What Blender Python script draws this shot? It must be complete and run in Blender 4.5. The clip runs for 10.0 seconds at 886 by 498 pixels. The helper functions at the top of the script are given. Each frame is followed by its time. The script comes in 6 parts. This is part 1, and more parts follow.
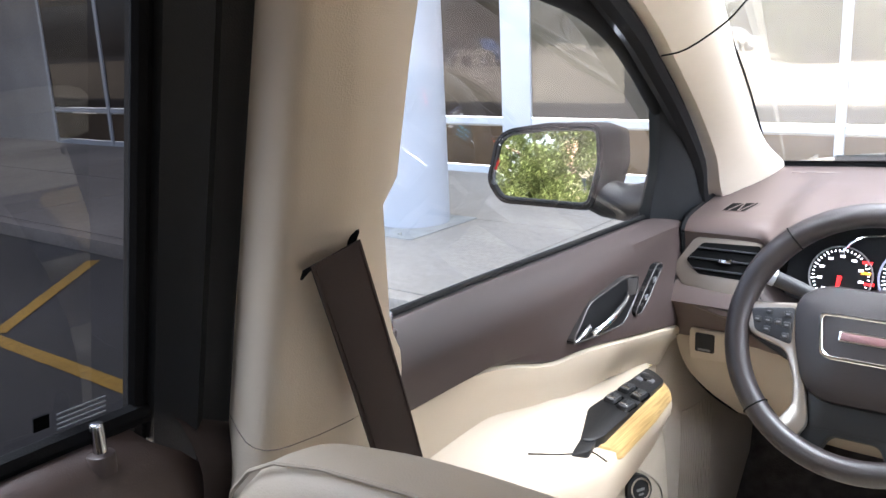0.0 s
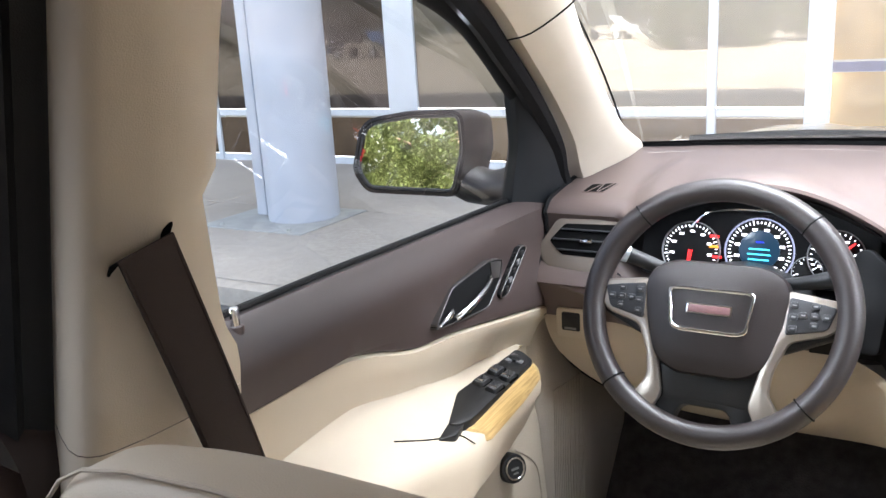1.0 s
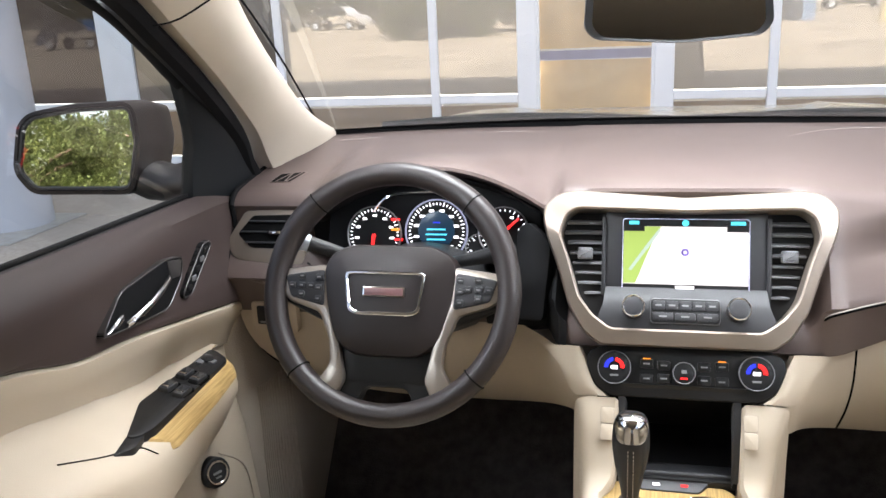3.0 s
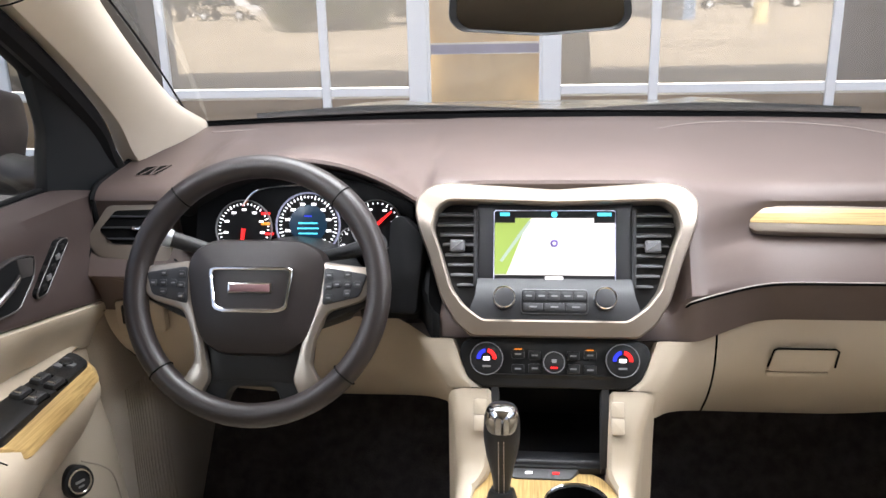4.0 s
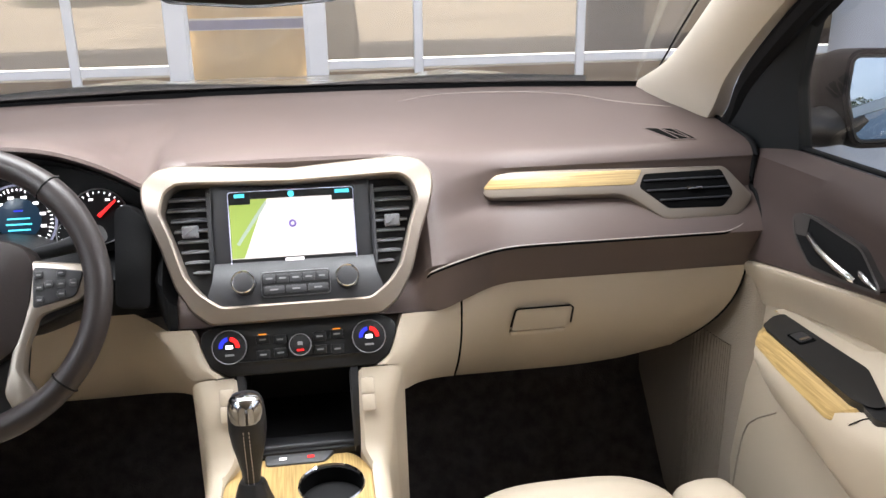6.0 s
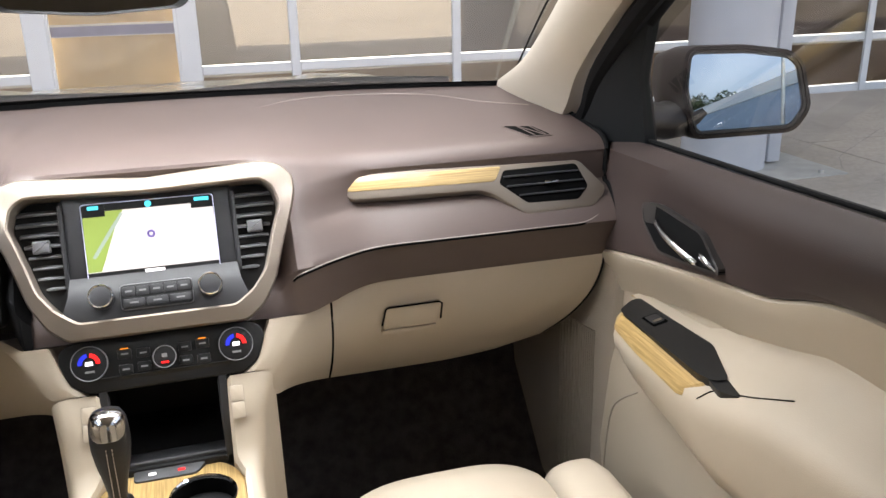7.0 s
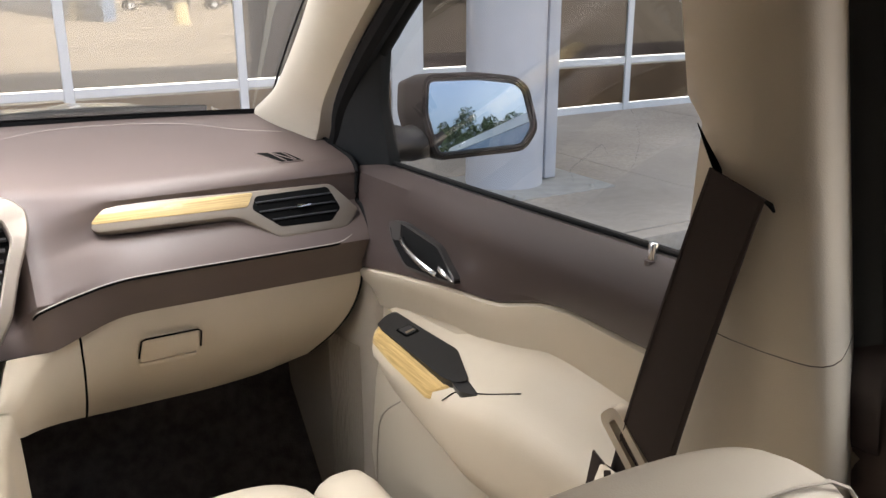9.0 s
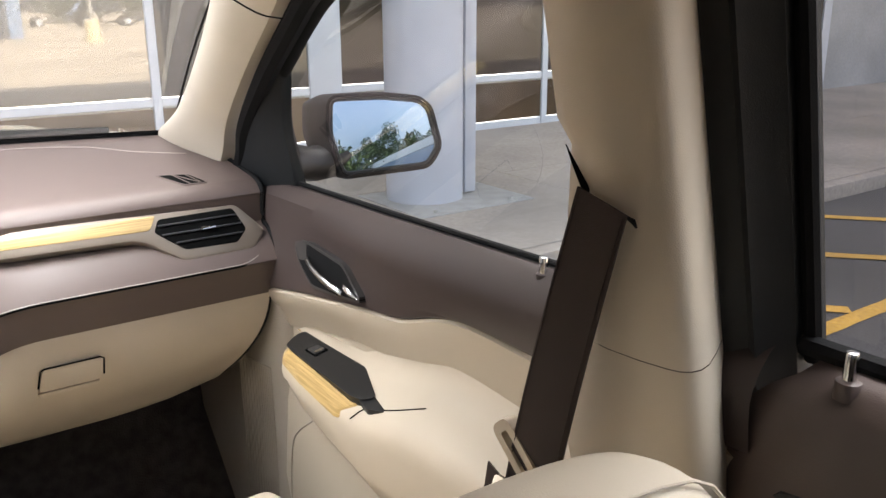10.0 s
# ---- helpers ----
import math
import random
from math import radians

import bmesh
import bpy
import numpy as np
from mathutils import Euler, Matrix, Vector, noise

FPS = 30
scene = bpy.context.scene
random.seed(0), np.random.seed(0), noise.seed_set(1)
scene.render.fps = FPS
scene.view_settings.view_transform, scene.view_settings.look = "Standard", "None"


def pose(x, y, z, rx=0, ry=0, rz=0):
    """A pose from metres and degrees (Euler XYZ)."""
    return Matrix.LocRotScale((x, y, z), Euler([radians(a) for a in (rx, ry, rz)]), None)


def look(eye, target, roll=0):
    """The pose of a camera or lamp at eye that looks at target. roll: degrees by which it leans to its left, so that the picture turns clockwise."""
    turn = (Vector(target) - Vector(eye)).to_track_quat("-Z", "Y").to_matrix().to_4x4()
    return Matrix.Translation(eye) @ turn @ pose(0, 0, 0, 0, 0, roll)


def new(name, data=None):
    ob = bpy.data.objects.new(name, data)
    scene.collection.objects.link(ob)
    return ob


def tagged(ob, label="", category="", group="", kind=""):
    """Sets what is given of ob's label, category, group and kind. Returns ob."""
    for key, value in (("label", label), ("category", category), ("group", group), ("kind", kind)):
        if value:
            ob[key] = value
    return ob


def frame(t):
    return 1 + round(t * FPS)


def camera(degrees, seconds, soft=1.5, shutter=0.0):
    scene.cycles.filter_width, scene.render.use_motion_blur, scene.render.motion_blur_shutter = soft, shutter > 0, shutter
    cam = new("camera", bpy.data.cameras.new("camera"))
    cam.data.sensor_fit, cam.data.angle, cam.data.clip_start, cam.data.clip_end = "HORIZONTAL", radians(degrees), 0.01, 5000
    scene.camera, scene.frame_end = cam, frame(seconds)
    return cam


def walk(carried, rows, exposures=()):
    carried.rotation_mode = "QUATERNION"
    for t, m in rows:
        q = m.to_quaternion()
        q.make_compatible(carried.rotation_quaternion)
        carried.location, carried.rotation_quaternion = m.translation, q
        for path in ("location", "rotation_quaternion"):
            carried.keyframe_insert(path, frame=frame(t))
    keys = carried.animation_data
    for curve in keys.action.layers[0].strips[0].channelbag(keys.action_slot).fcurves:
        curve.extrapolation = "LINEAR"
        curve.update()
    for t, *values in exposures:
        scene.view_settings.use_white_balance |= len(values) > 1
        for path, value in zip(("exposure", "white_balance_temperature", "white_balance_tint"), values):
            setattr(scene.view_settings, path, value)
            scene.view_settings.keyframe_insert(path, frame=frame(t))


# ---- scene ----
cam = camera(55.5, 10.0)
PATH = [
    (0, (-0.1980, 0.0348, 1.4109), (-1.3962, 1.5612, 0.9269), -2.65),
    (0.5, (-0.1830, 0.0488, 1.4049), (-1.2863, 1.6411, 0.9076), -2.97),
    (1, (-0.1570, 0.0685, 1.4018), (-1.1518, 1.7255, 0.8872), -3.45),
    (1.5, (-0.1340, 0.0849, 1.4002), (-1.0092, 1.8028, 0.8682), -3.68),
    (2, (-0.1150, 0.0956, 1.3968), (-0.8649, 1.8688, 0.8552), -3.57),
    (2.5, (-0.0910, 0.1113, 1.3931), (-0.6891, 1.9376, 0.8390), -3.28),
    (3, (-0.0680, 0.1218, 1.3906), (-0.5169, 1.9867, 0.8245), -2.80),
    (4.5, (-0.0180, 0.1507, 1.3798), (-0.1190, 2.0554, 0.7782), -1.00),
    (5, (0.0000, 0.1594, 1.3761), (0.0110, 2.0579, 0.7473), -0.86),
    (5.5, (0.0170, 0.1622, 1.3775), (0.1620, 2.0495, 0.7317), -0.84),
    (6, (0.0340, 0.1620, 1.3785), (0.3261, 2.0304, 0.7275), -0.89),
    (7.5, (0.0840, 0.1148, 1.3835), (0.7399, 1.8898, 0.7361), -1.02),
    (8, (0.0990, 0.0974, 1.3849), (0.8662, 1.8303, 0.7459), -0.66),
    (8.5, (0.1140, 0.0768, 1.3869), (0.9857, 1.7652, 0.7629), -0.35),
    (9, (0.1270, 0.0527, 1.3923), (1.0949, 1.6959, 0.7896), -0.18),
    (9.5, (0.1400, 0.0347, 1.3977), (1.1938, 1.6306, 0.8122), -0.16),
    (10, (0.1480, 0.0210, 1.4017), (1.2670, 1.5774, 0.8314), -0.24),
]
EXPOSURES = [(0, 3.2, 6200, 14), (1.5, 2.66, 6500, 13), (3.0, 2.29, 6700, 14), (5.0, 2.18, 6800, 15), (7.5, 2.03, 7000, 15), (8.5, 2.03, 7000, 15), (10, 2.42, 7000, 15)]
walk(cam, [(t, look(eye, target, roll)) for t, eye, target, roll in PATH], EXPOSURES)

# ---- world, sun, lamps ----
world = bpy.data.worlds.new("world")
scene.world = world
world.use_nodes = True
wn = world.node_tree.nodes
sky = wn.new("ShaderNodeTexSky")
sky.sky_type = 'NISHITA'
sky.sun_disc = False
sky.sun_elevation = radians(52)
sky.sun_rotation = radians(20)
sky.air_density = 0.65
sky.dust_density = 3.5
sky.ozone_density = 0.7
haze = wn.new("ShaderNodeHueSaturation")
haze.inputs["Saturation"].default_value = 0.72
world.node_tree.links.new(sky.outputs[0], haze.inputs["Color"])
cloud = wn.new("ShaderNodeHueSaturation")
cloud.inputs["Saturation"].default_value, cloud.inputs["Value"].default_value = 0.08, 1.45
puff, ramp, blend, where = wn.new("ShaderNodeTexNoise"), wn.new("ShaderNodeMapRange"), wn.new("ShaderNodeMixRGB"), wn.new("ShaderNodeTexCoord")
puff.inputs["Scale"].default_value, puff.inputs["Detail"].default_value, puff.inputs["Distortion"].default_value = 7.0, 7, 0.6
ramp.inputs[1].default_value, ramp.inputs[2].default_value, ramp.inputs[4].default_value = 0.48, 0.68, 0.8
links = world.node_tree.links
links.new(where.outputs["Generated"], puff.inputs["Vector"])
links.new(puff.outputs[0], ramp.inputs[0])
links.new(sky.outputs[0], cloud.inputs["Color"])
links.new(ramp.outputs[0], blend.inputs[0])
links.new(haze.outputs[0], blend.inputs[1])
links.new(cloud.outputs[0], blend.inputs[2])
links.new(blend.outputs[0], wn["Background"].inputs[0])
wn["Background"].inputs[1].default_value = 0.15

sun = new("sun", bpy.data.lights.new("sun", 'SUN'))
sun.data.energy, sun.data.angle, sun.data.color = 4.0, radians(0.6), (1.0, 0.95, 0.87)
sun.matrix_world = look((0, 0, 0), (-math.sin(radians(20)) * math.cos(radians(52)), -math.cos(radians(20)) * math.cos(radians(52)), -math.sin(radians(52))))


def window_lamp(name, eye, target, w, h, power, color=(0.84, 0.93, 1.0), spread=180):
    """Area lamp added to strengthen the sky light through one of the car's windows."""
    ob = new(name, bpy.data.lights.new(name, 'AREA'))
    ob.data.shape, ob.data.size, ob.data.size_y, ob.data.energy, ob.data.color = 'RECTANGLE', w, h, power, color
    ob.data.spread = radians(spread)
    ob.matrix_world = look(eye, target)
    return ob


window_lamp("windshield_daylight", (0.0, 1.66, 2.45), (0.0, 1.45, 1.0), 2.0, 0.9, 9.6)
window_lamp("windshield_top_daylight", (0.0, 1.285, 1.487), (0.0, 1.34, 1.0), 0.90, 0.16, 1.9, spread=130)
window_lamp("rear_window_daylight", (0.0, -1.9, 1.38), (0.0, 0.6, 1.15), 1.1, 0.45, 0.08)
for sx in (-1, 1):
    window_lamp("rear_side_daylight", (sx * 0.98, 0.05, 1.52), (sx * 0.70, 0.15, 1.00), 0.70, 0.34, 2.8 if sx < 0 else 1.3, spread=85)
    window_lamp("side_window_daylight", (sx * 0.672, 1.00, 1.428), (-sx * 0.55, 1.58, 0.98), 0.36, 0.05, 0.75, spread=90)

# ---- materials ----


def mat(name, color, rough=0.5, metal=0.0, grain=0.0, grain_size=400.0, vary=0.12, vary_size=6.0, coat=0.0, spec=0.5, emit=0.0, rough_vary=0.08):
    """A painted, moulded or leather surface with fine grain relief and slow colour and gloss variation."""
    m = bpy.data.materials.new(name)
    m.use_nodes = True
    n, l = m.node_tree.nodes, m.node_tree.links
    b = n["Principled BSDF"]
    b.inputs["Roughness"].default_value, b.inputs["Metallic"].default_value = rough, metal
    b.inputs["Specular IOR Level"].default_value = spec
    b.inputs["Coat Weight"].default_value = coat
    b.inputs["Coat Roughness"].default_value = 0.08
    b.inputs["Base Color"].default_value = (*color, 1)
    if emit:
        b.inputs["Base Color"].default_value = (*(c * 0.12 for c in color), 1)
        b.inputs["Emission Color"].default_value = (*color, 1)
        b.inputs["Emission Strength"].default_value = emit
        return m
    tc = n.new("ShaderNodeTexCoord")
    big = n.new("ShaderNodeTexNoise")
    big.inputs["Scale"].default_value, big.inputs["Detail"].default_value = vary_size, 5
    l.new(tc.outputs["Object"], big.inputs["Vector"])
    if vary:
        ramp = n.new("ShaderNodeMapRange")
        ramp.inputs[1].default_value, ramp.inputs[2].default_value = 0.3, 0.7
        ramp.inputs[3].default_value, ramp.inputs[4].default_value = 1 - vary, 1 + vary
        l.new(big.outputs[0], ramp.inputs[0])
        mul = n.new("ShaderNodeVectorMath")
        mul.operation = 'SCALE'
        mul.inputs[0].default_value = color
        l.new(ramp.outputs[0], mul.inputs["Scale"])
        l.new(mul.outputs[0], b.inputs["Base Color"])
    if rough_vary:
        rr = n.new("ShaderNodeMapRange")
        rr.inputs[3].default_value, rr.inputs[4].default_value = max(0.02, rough - rough_vary), min(1, rough + rough_vary)
        l.new(big.outputs[0], rr.inputs[0])
        l.new(rr.outputs[0], b.inputs["Roughness"])
    if grain:
        fine = n.new("ShaderNodeTexVoronoi")
        fine.inputs["Scale"].default_value = grain_size
        l.new(tc.outputs["Object"], fine.inputs["Vector"])
        bump = n.new("ShaderNodeBump")
        bump.inputs["Strength"].default_value, bump.inputs["Distance"].default_value = grain, 0.001
        l.new(fine.outputs["Distance"], bump.inputs["Height"])
        l.new(bump.outputs[0], b.inputs["Normal"])
    return m


def wood_mat(name, dark, light, axis):
    """Straight-grained, lacquered light wood whose grain runs along one axis (0, 1 or 2)."""
    m = mat(name, light, 0.34, coat=0.2, vary=0, rough_vary=0)
    n, l = m.node_tree.nodes, m.node_tree.links
    tc, mp, wv, rp = n.new("ShaderNodeTexCoord"), n.new("ShaderNodeMapping"), n.new("ShaderNodeTexNoise"), n.new("ShaderNodeValToRGB")
    s = [380.0, 380.0, 380.0]
    s[axis] = 9.0
    mp.inputs["Scale"].default_value = s
    wv.inputs["Scale"].default_value, wv.inputs["Detail"].default_value, wv.inputs["Distortion"].default_value = 1.0, 6, 0.6
    rp.color_ramp.elements[0].position, rp.color_ramp.elements[1].position = 0.33, 0.62
    rp.color_ramp.elements[0].color, rp.color_ramp.elements[1].color = (*dark, 1), (*light, 1)
    l.new(tc.outputs["Object"], mp.inputs[0]), l.new(mp.outputs[0], wv.inputs["Vector"]), l.new(wv.outputs[0], rp.inputs[0])
    l.new(rp.outputs[0], n["Principled BSDF"].inputs["Base Color"])
    return m


def glass_mat(name, tint, veil=0.0, gloss=1.0, rough=0.0):
    """Thin pane: tinted see-through, Fresnel gloss, and a pale dusty film that stands in for glare."""
    m = bpy.data.materials.new(name)
    m.use_nodes = True
    n, l = m.node_tree.nodes, m.node_tree.links
    n.remove(n["Principled BSDF"])
    tr, gl, mx = n.new("ShaderNodeBsdfTransparent"), n.new("ShaderNodeBsdfGlossy"), n.new("ShaderNodeMixShader")
    lw, pw, fr = n.new("ShaderNodeLayerWeight"), n.new("ShaderNodeMath"), n.new("ShaderNodeMath")
    pw.operation, fr.operation = 'POWER', 'MULTIPLY_ADD'
    lw.inputs[0].default_value, pw.inputs[1].default_value = 0.5, 5.0
    fr.inputs[1].default_value, fr.inputs[2].default_value = 0.9, 0.055 * gloss
    l.new(lw.outputs["Facing"], pw.inputs[0]), l.new(pw.outputs[0], fr.inputs[0])
    tr.inputs[0].default_value = (*tint, 1)
    gl.inputs["Roughness"].default_value = rough
    gl.inputs["Color"].default_value = (1, 1, 1, 1)
    l.new(fr.outputs[0], mx.inputs[0]), l.new(tr.outputs[0], mx.inputs[1]), l.new(gl.outputs[0], mx.inputs[2])
    last = mx
    if veil:
        df, nz, mr, tcn = n.new("ShaderNodeBsdfTranslucent"), n.new("ShaderNodeTexNoise"), n.new("ShaderNodeMapRange"), n.new("ShaderNodeTexCoord")
        df.inputs[0].default_value = (0.9, 0.88, 0.82, 1)
        nz.inputs["Scale"].default_value, nz.inputs["Detail"].default_value = 3.0, 4
        mr.inputs[3].default_value, mr.inputs[4].default_value = veil * 0.6, veil * 1.4
        m2 = n.new("ShaderNodeMixShader")
        l.new(tcn.outputs["Object"], nz.inputs["Vector"]), l.new(nz.outputs[0], mr.inputs[0]), l.new(mr.outputs[0], m2.inputs[0])
        l.new(mx.outputs[0], m2.inputs[1]), l.new(df.outputs[0], m2.inputs[2])
        last = m2
    l.new(last.outputs[0], n["Material Output"].inputs[0])
    return m


def ground_mat(name, color, speck, scale, rough=0.85, stain=0.25, bump=0.3):
    """Concrete or asphalt: fine aggregate, broad stains, relief."""
    m = mat(name, color, rough, vary=stain, vary_size=0.5)
    n, l = m.node_tree.nodes, m.node_tree.links
    b = n["Principled BSDF"]
    src = b.inputs["Base Color"].links[0].from_socket
    tc, nz, mr, ml, bp = n.new("ShaderNodeTexCoord"), n.new("ShaderNodeTexNoise"), n.new("ShaderNodeMapRange"), n.new("ShaderNodeVectorMath"), n.new("ShaderNodeBump")
    nz.inputs["Scale"].default_value, nz.inputs["Detail"].default_value = scale, 6
    mr.inputs[1].default_value, mr.inputs[2].default_value, mr.inputs[3].default_value, mr.inputs[4].default_value = 0.3, 0.7, 1 - speck, 1 + speck
    ml.operation = 'SCALE'
    l.new(tc.outputs["Object"], nz.inputs["Vector"]), l.new(nz.outputs[0], mr.inputs[0]), l.new(src, ml.inputs[0]), l.new(mr.outputs[0], ml.inputs["Scale"])
    l.new(ml.outputs[0], b.inputs["Base Color"])
    bp.inputs["Strength"].default_value, bp.inputs["Distance"].default_value = bump, 0.004
    l.new(nz.outputs[0], bp.inputs["Height"]), l.new(bp.outputs[0], b.inputs["Normal"])
    return m


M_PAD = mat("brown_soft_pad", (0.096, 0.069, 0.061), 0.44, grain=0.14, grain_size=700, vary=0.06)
# the same brown pad on the front doors, shade put into the colour
M_PADSHADE = mat("brown_pad_shaded", (0.050, 0.0356, 0.0328), 0.46, spec=0.4, grain=0.10, grain_size=700, vary=0.06)
# beige plastic lightened; light missing on the centre pillars is put into it
M_PILLAR = mat("lightened_pillar_plastic", (0.58, 0.50, 0.395), 0.52, grain=0.2, grain_size=900, vary=0.04)
M_BEIGE = mat("beige_plastic", (0.45, 0.38, 0.29), 0.52, grain=0.2, grain_size=900, vary=0.04)
M_BEIGE_LEATHER = mat("beige_leather", (0.49, 0.415, 0.32), 0.54, grain=0.18, grain_size=700, vary=0.05)
M_BEIGE_FABRIC = mat("beige_pillar_fabric", (0.60, 0.535, 0.44), 0.8, grain=0.2, grain_size=1500, vary=0.05)
# beige plastic darkened; the kick panels' footwell shade is put into its colour
M_KICK = mat("shaded_kick_plastic", (0.33, 0.28, 0.228), 0.7, grain=0.6, grain_size=350, vary=0.06)
M_BLACK = mat("black_plastic", (0.0105, 0.0105, 0.011), 0.42, spec=0.35, grain=0.2, grain_size=900)
M_DARK = mat("charcoal_plastic", (0.024, 0.024, 0.026), 0.45, grain=0.25, grain_size=900)
M_SLAT = mat("grey_vent_slat", (0.13, 0.13, 0.135), 0.40)
M_SEAL = mat("black_rubber", (0.005, 0.005, 0.0055), 0.7, spec=0.15, grain=0.2, grain_size=600)
M_SAIL = mat("dark_slate_plastic", (0.009, 0.0105, 0.012), 0.55, spec=0.25, grain=0.3, grain_size=800)
M_MIRRORCASE = mat("dark_brown_mirror_case", (0.009, 0.007, 0.007), 0.45, spec=0.2)
M_CARPET = mat("black_carpet", (0.068, 0.060, 0.061), 0.95, spec=0.1, grain=1.0, grain_size=300, vary=0.3, vary_size=40)
M_WHEEL = mat("dark_brown_leather", (0.017, 0.0122, 0.0115), 0.44, spec=0.45, grain=0.16, grain_size=650, vary=0.08)
M_SPOKE = mat("satin_spoke_metal", (0.36, 0.315, 0.27), 0.34, metal=0.85, vary=0.04)
M_SILVER = mat("champagne_satin_metal", (0.265, 0.22, 0.18), 0.42, metal=0.6, vary=0.04)
M_CHROME = mat("chrome", (0.66, 0.66, 0.67), 0.10, metal=1.0, vary=0.03)
M_BEZEL = mat("dark_satin_bezel", (0.06, 0.055, 0.053), 0.38, metal=0.4)
M_BELT = mat("brown_belt_webbing", (0.038, 0.026, 0.023), 0.8, spec=0.25, grain=0.25, grain_size=900)
M_WOODX = wood_mat("light_wood_across", (0.34, 0.225, 0.095), (0.57, 0.40, 0.178), 0)
M_WOODY = wood_mat("light_wood_along", (0.29, 0.185, 0.07), (0.50, 0.335, 0.135), 1)
M_STITCH = mat("light_stitching", (0.33, 0.285, 0.26), 0.7)
M_GAP = mat("shadow_gap_black", (0.004, 0.004, 0.004), 0.95, vary=0, spec=0.05)
M_SHIELD = glass_mat("windshield_glass", (0.93, 0.95, 0.93), veil=0.035, gloss=2.2)
M_SIDEGLASS = glass_mat("side_window_glass", (0.84, 0.88, 0.86), gloss=1.4)
M_PRIVACY = glass_mat("privacy_glass", (0.10, 0.10, 0.105), gloss=0.35)
# same privacy glass; the right window's brighter view is put into its tint
M_PRIVACY_BRIGHT = glass_mat("brightened_privacy_glass", (0.5, 0.5, 0.5), gloss=0.35)
# passenger mirror's sky blue and dimness are put into its tint
M_MIRRORSKY = mat("sky_tinted_mirror", (0.21, 0.27, 0.35), 0.0, metal=1.0, vary=0, rough_vary=0)
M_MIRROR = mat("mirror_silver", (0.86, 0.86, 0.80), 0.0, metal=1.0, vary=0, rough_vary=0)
M_SCREEN = mat("lit_map_white", (1.0, 0.975, 0.96), 0.3, emit=0.25)
M_MAPGREEN = mat("lit_map_green", (0.50, 0.70, 0.17), 0.3, emit=0.19)
M_MAPROAD = mat("lit_map_pale_road", (0.66, 0.86, 0.74), 0.3, emit=0.16)
M_CYAN = mat("lit_cyan", (0.05, 0.55, 0.75), 0.3, emit=0.6)
M_BLUE = mat("lit_blue", (0.03, 0.05, 0.95), 0.3, emit=0.26)
M_RED = mat("lit_red", (0.95, 0.02, 0.02), 0.3, emit=0.5)
M_AMBER = mat("lit_amber", (0.95, 0.30, 0.02), 0.3, emit=0.4)
M_WHITE = mat("lit_white", (0.85, 0.88, 0.92), 0.3, emit=0.9)
M_GREENLED = mat("lit_green", (0.05, 0.6, 0.15), 0.3, emit=0.7)
M_DIALGLOW = mat("lit_dial_blue", (0.008, 0.03, 0.06), 0.3, emit=0.25)
M_DIALRING = mat("lit_dial_rim", (0.30, 0.32, 0.48), 0.3, emit=0.22)
M_MARK = mat("pale_printed_mark", (0.17, 0.17, 0.17), 0.6, vary=0)
M_FRAMEGREY = mat("charcoal_door_frame", (0.020, 0.021, 0.022), 0.55, spec=0.4, grain=0.2, grain_size=800)
M_FILM = glass_mat("clear_plastic_film", (0.97, 0.97, 0.98), gloss=5.0, rough=0.22)
M_PAINT = mat("champagne_car_paint", (0.42, 0.36, 0.26), 0.28, metal=0.55, coat=0.8, vary=0.03)
M_COWL = mat("grey_cowl_plastic", (0.16, 0.17, 0.19), 0.32)
M_CONC = ground_mat("sidewalk_concrete", (0.40, 0.358, 0.305), 0.14, 30)
M_ASPH = ground_mat("asphalt", (0.085, 0.083, 0.08), 0.35, 60, bump=0.6)
M_YELLOW = ground_mat("yellow_road_paint", (0.62, 0.36, 0.06), 0.2, 40, rough=0.6)
M_COLUMN = mat("blue_grey_column_paint", (0.45, 0.475, 0.52), 0.5, vary=0.07, vary_size=2.5)
M_ALU = mat("pale_aluminium_frame", (0.62, 0.66, 0.70), 0.42, metal=0.2, vary=0.05)
M_PANE = mat("storefront_glass", (0.05, 0.038, 0.03), 0.02, spec=0.35, vary=0.2, vary_size=0.8, rough_vary=0)
# dark shop glass; tan of its reflections and windshield glare put into the colour
M_PANEGLARE = mat("tan_glare_storefront_glass", (0.34, 0.285, 0.20), 0.012, spec=1.0, vary=0.06, vary_size=0.5, rough_vary=0)
M_PANEGLARE.node_tree.nodes["Principled BSDF"].inputs["IOR"].default_value = 1.9
# weaker tan for the outer two panes, again glare put into the colour
M_PANEMID = mat("half_glare_storefront_glass", (0.13, 0.11, 0.085), 0.015, spec=0.7, vary=0.1, vary_size=0.5, rough_vary=0)
M_LOT = ground_mat("sun_brightened_lot", (0.40, 0.345, 0.265), 0.10, 8)
# central shop frames hold windshield glare in their white; lot wall's coping is white
M_WHITEFRAME = mat("whitened_frame", (0.80, 0.82, 0.83), 0.4, vary=0.03)
M_KRAFT = mat("brown_kraft_paper", (0.55, 0.38, 0.18), 0.6, vary=0.15, vary_size=2)
M_KRAFTLOW = mat("tan_lined_glass", (0.20, 0.14, 0.08), 0.05, vary=0.15, vary_size=2, spec=0.5)
M_DARKLOW = mat("dark_brown_lined_glass", (0.085, 0.055, 0.03), 0.05, vary=0.3, vary_size=1.5, spec=0.35)
M_STEELPLATE = mat("galvanised_plate", (0.40, 0.40, 0.375), 0.55, metal=0.3, vary=0.15, vary_size=8)
M_STUCCO = ground_mat("grey_stucco", (0.42, 0.42, 0.41), 0.08, 20)
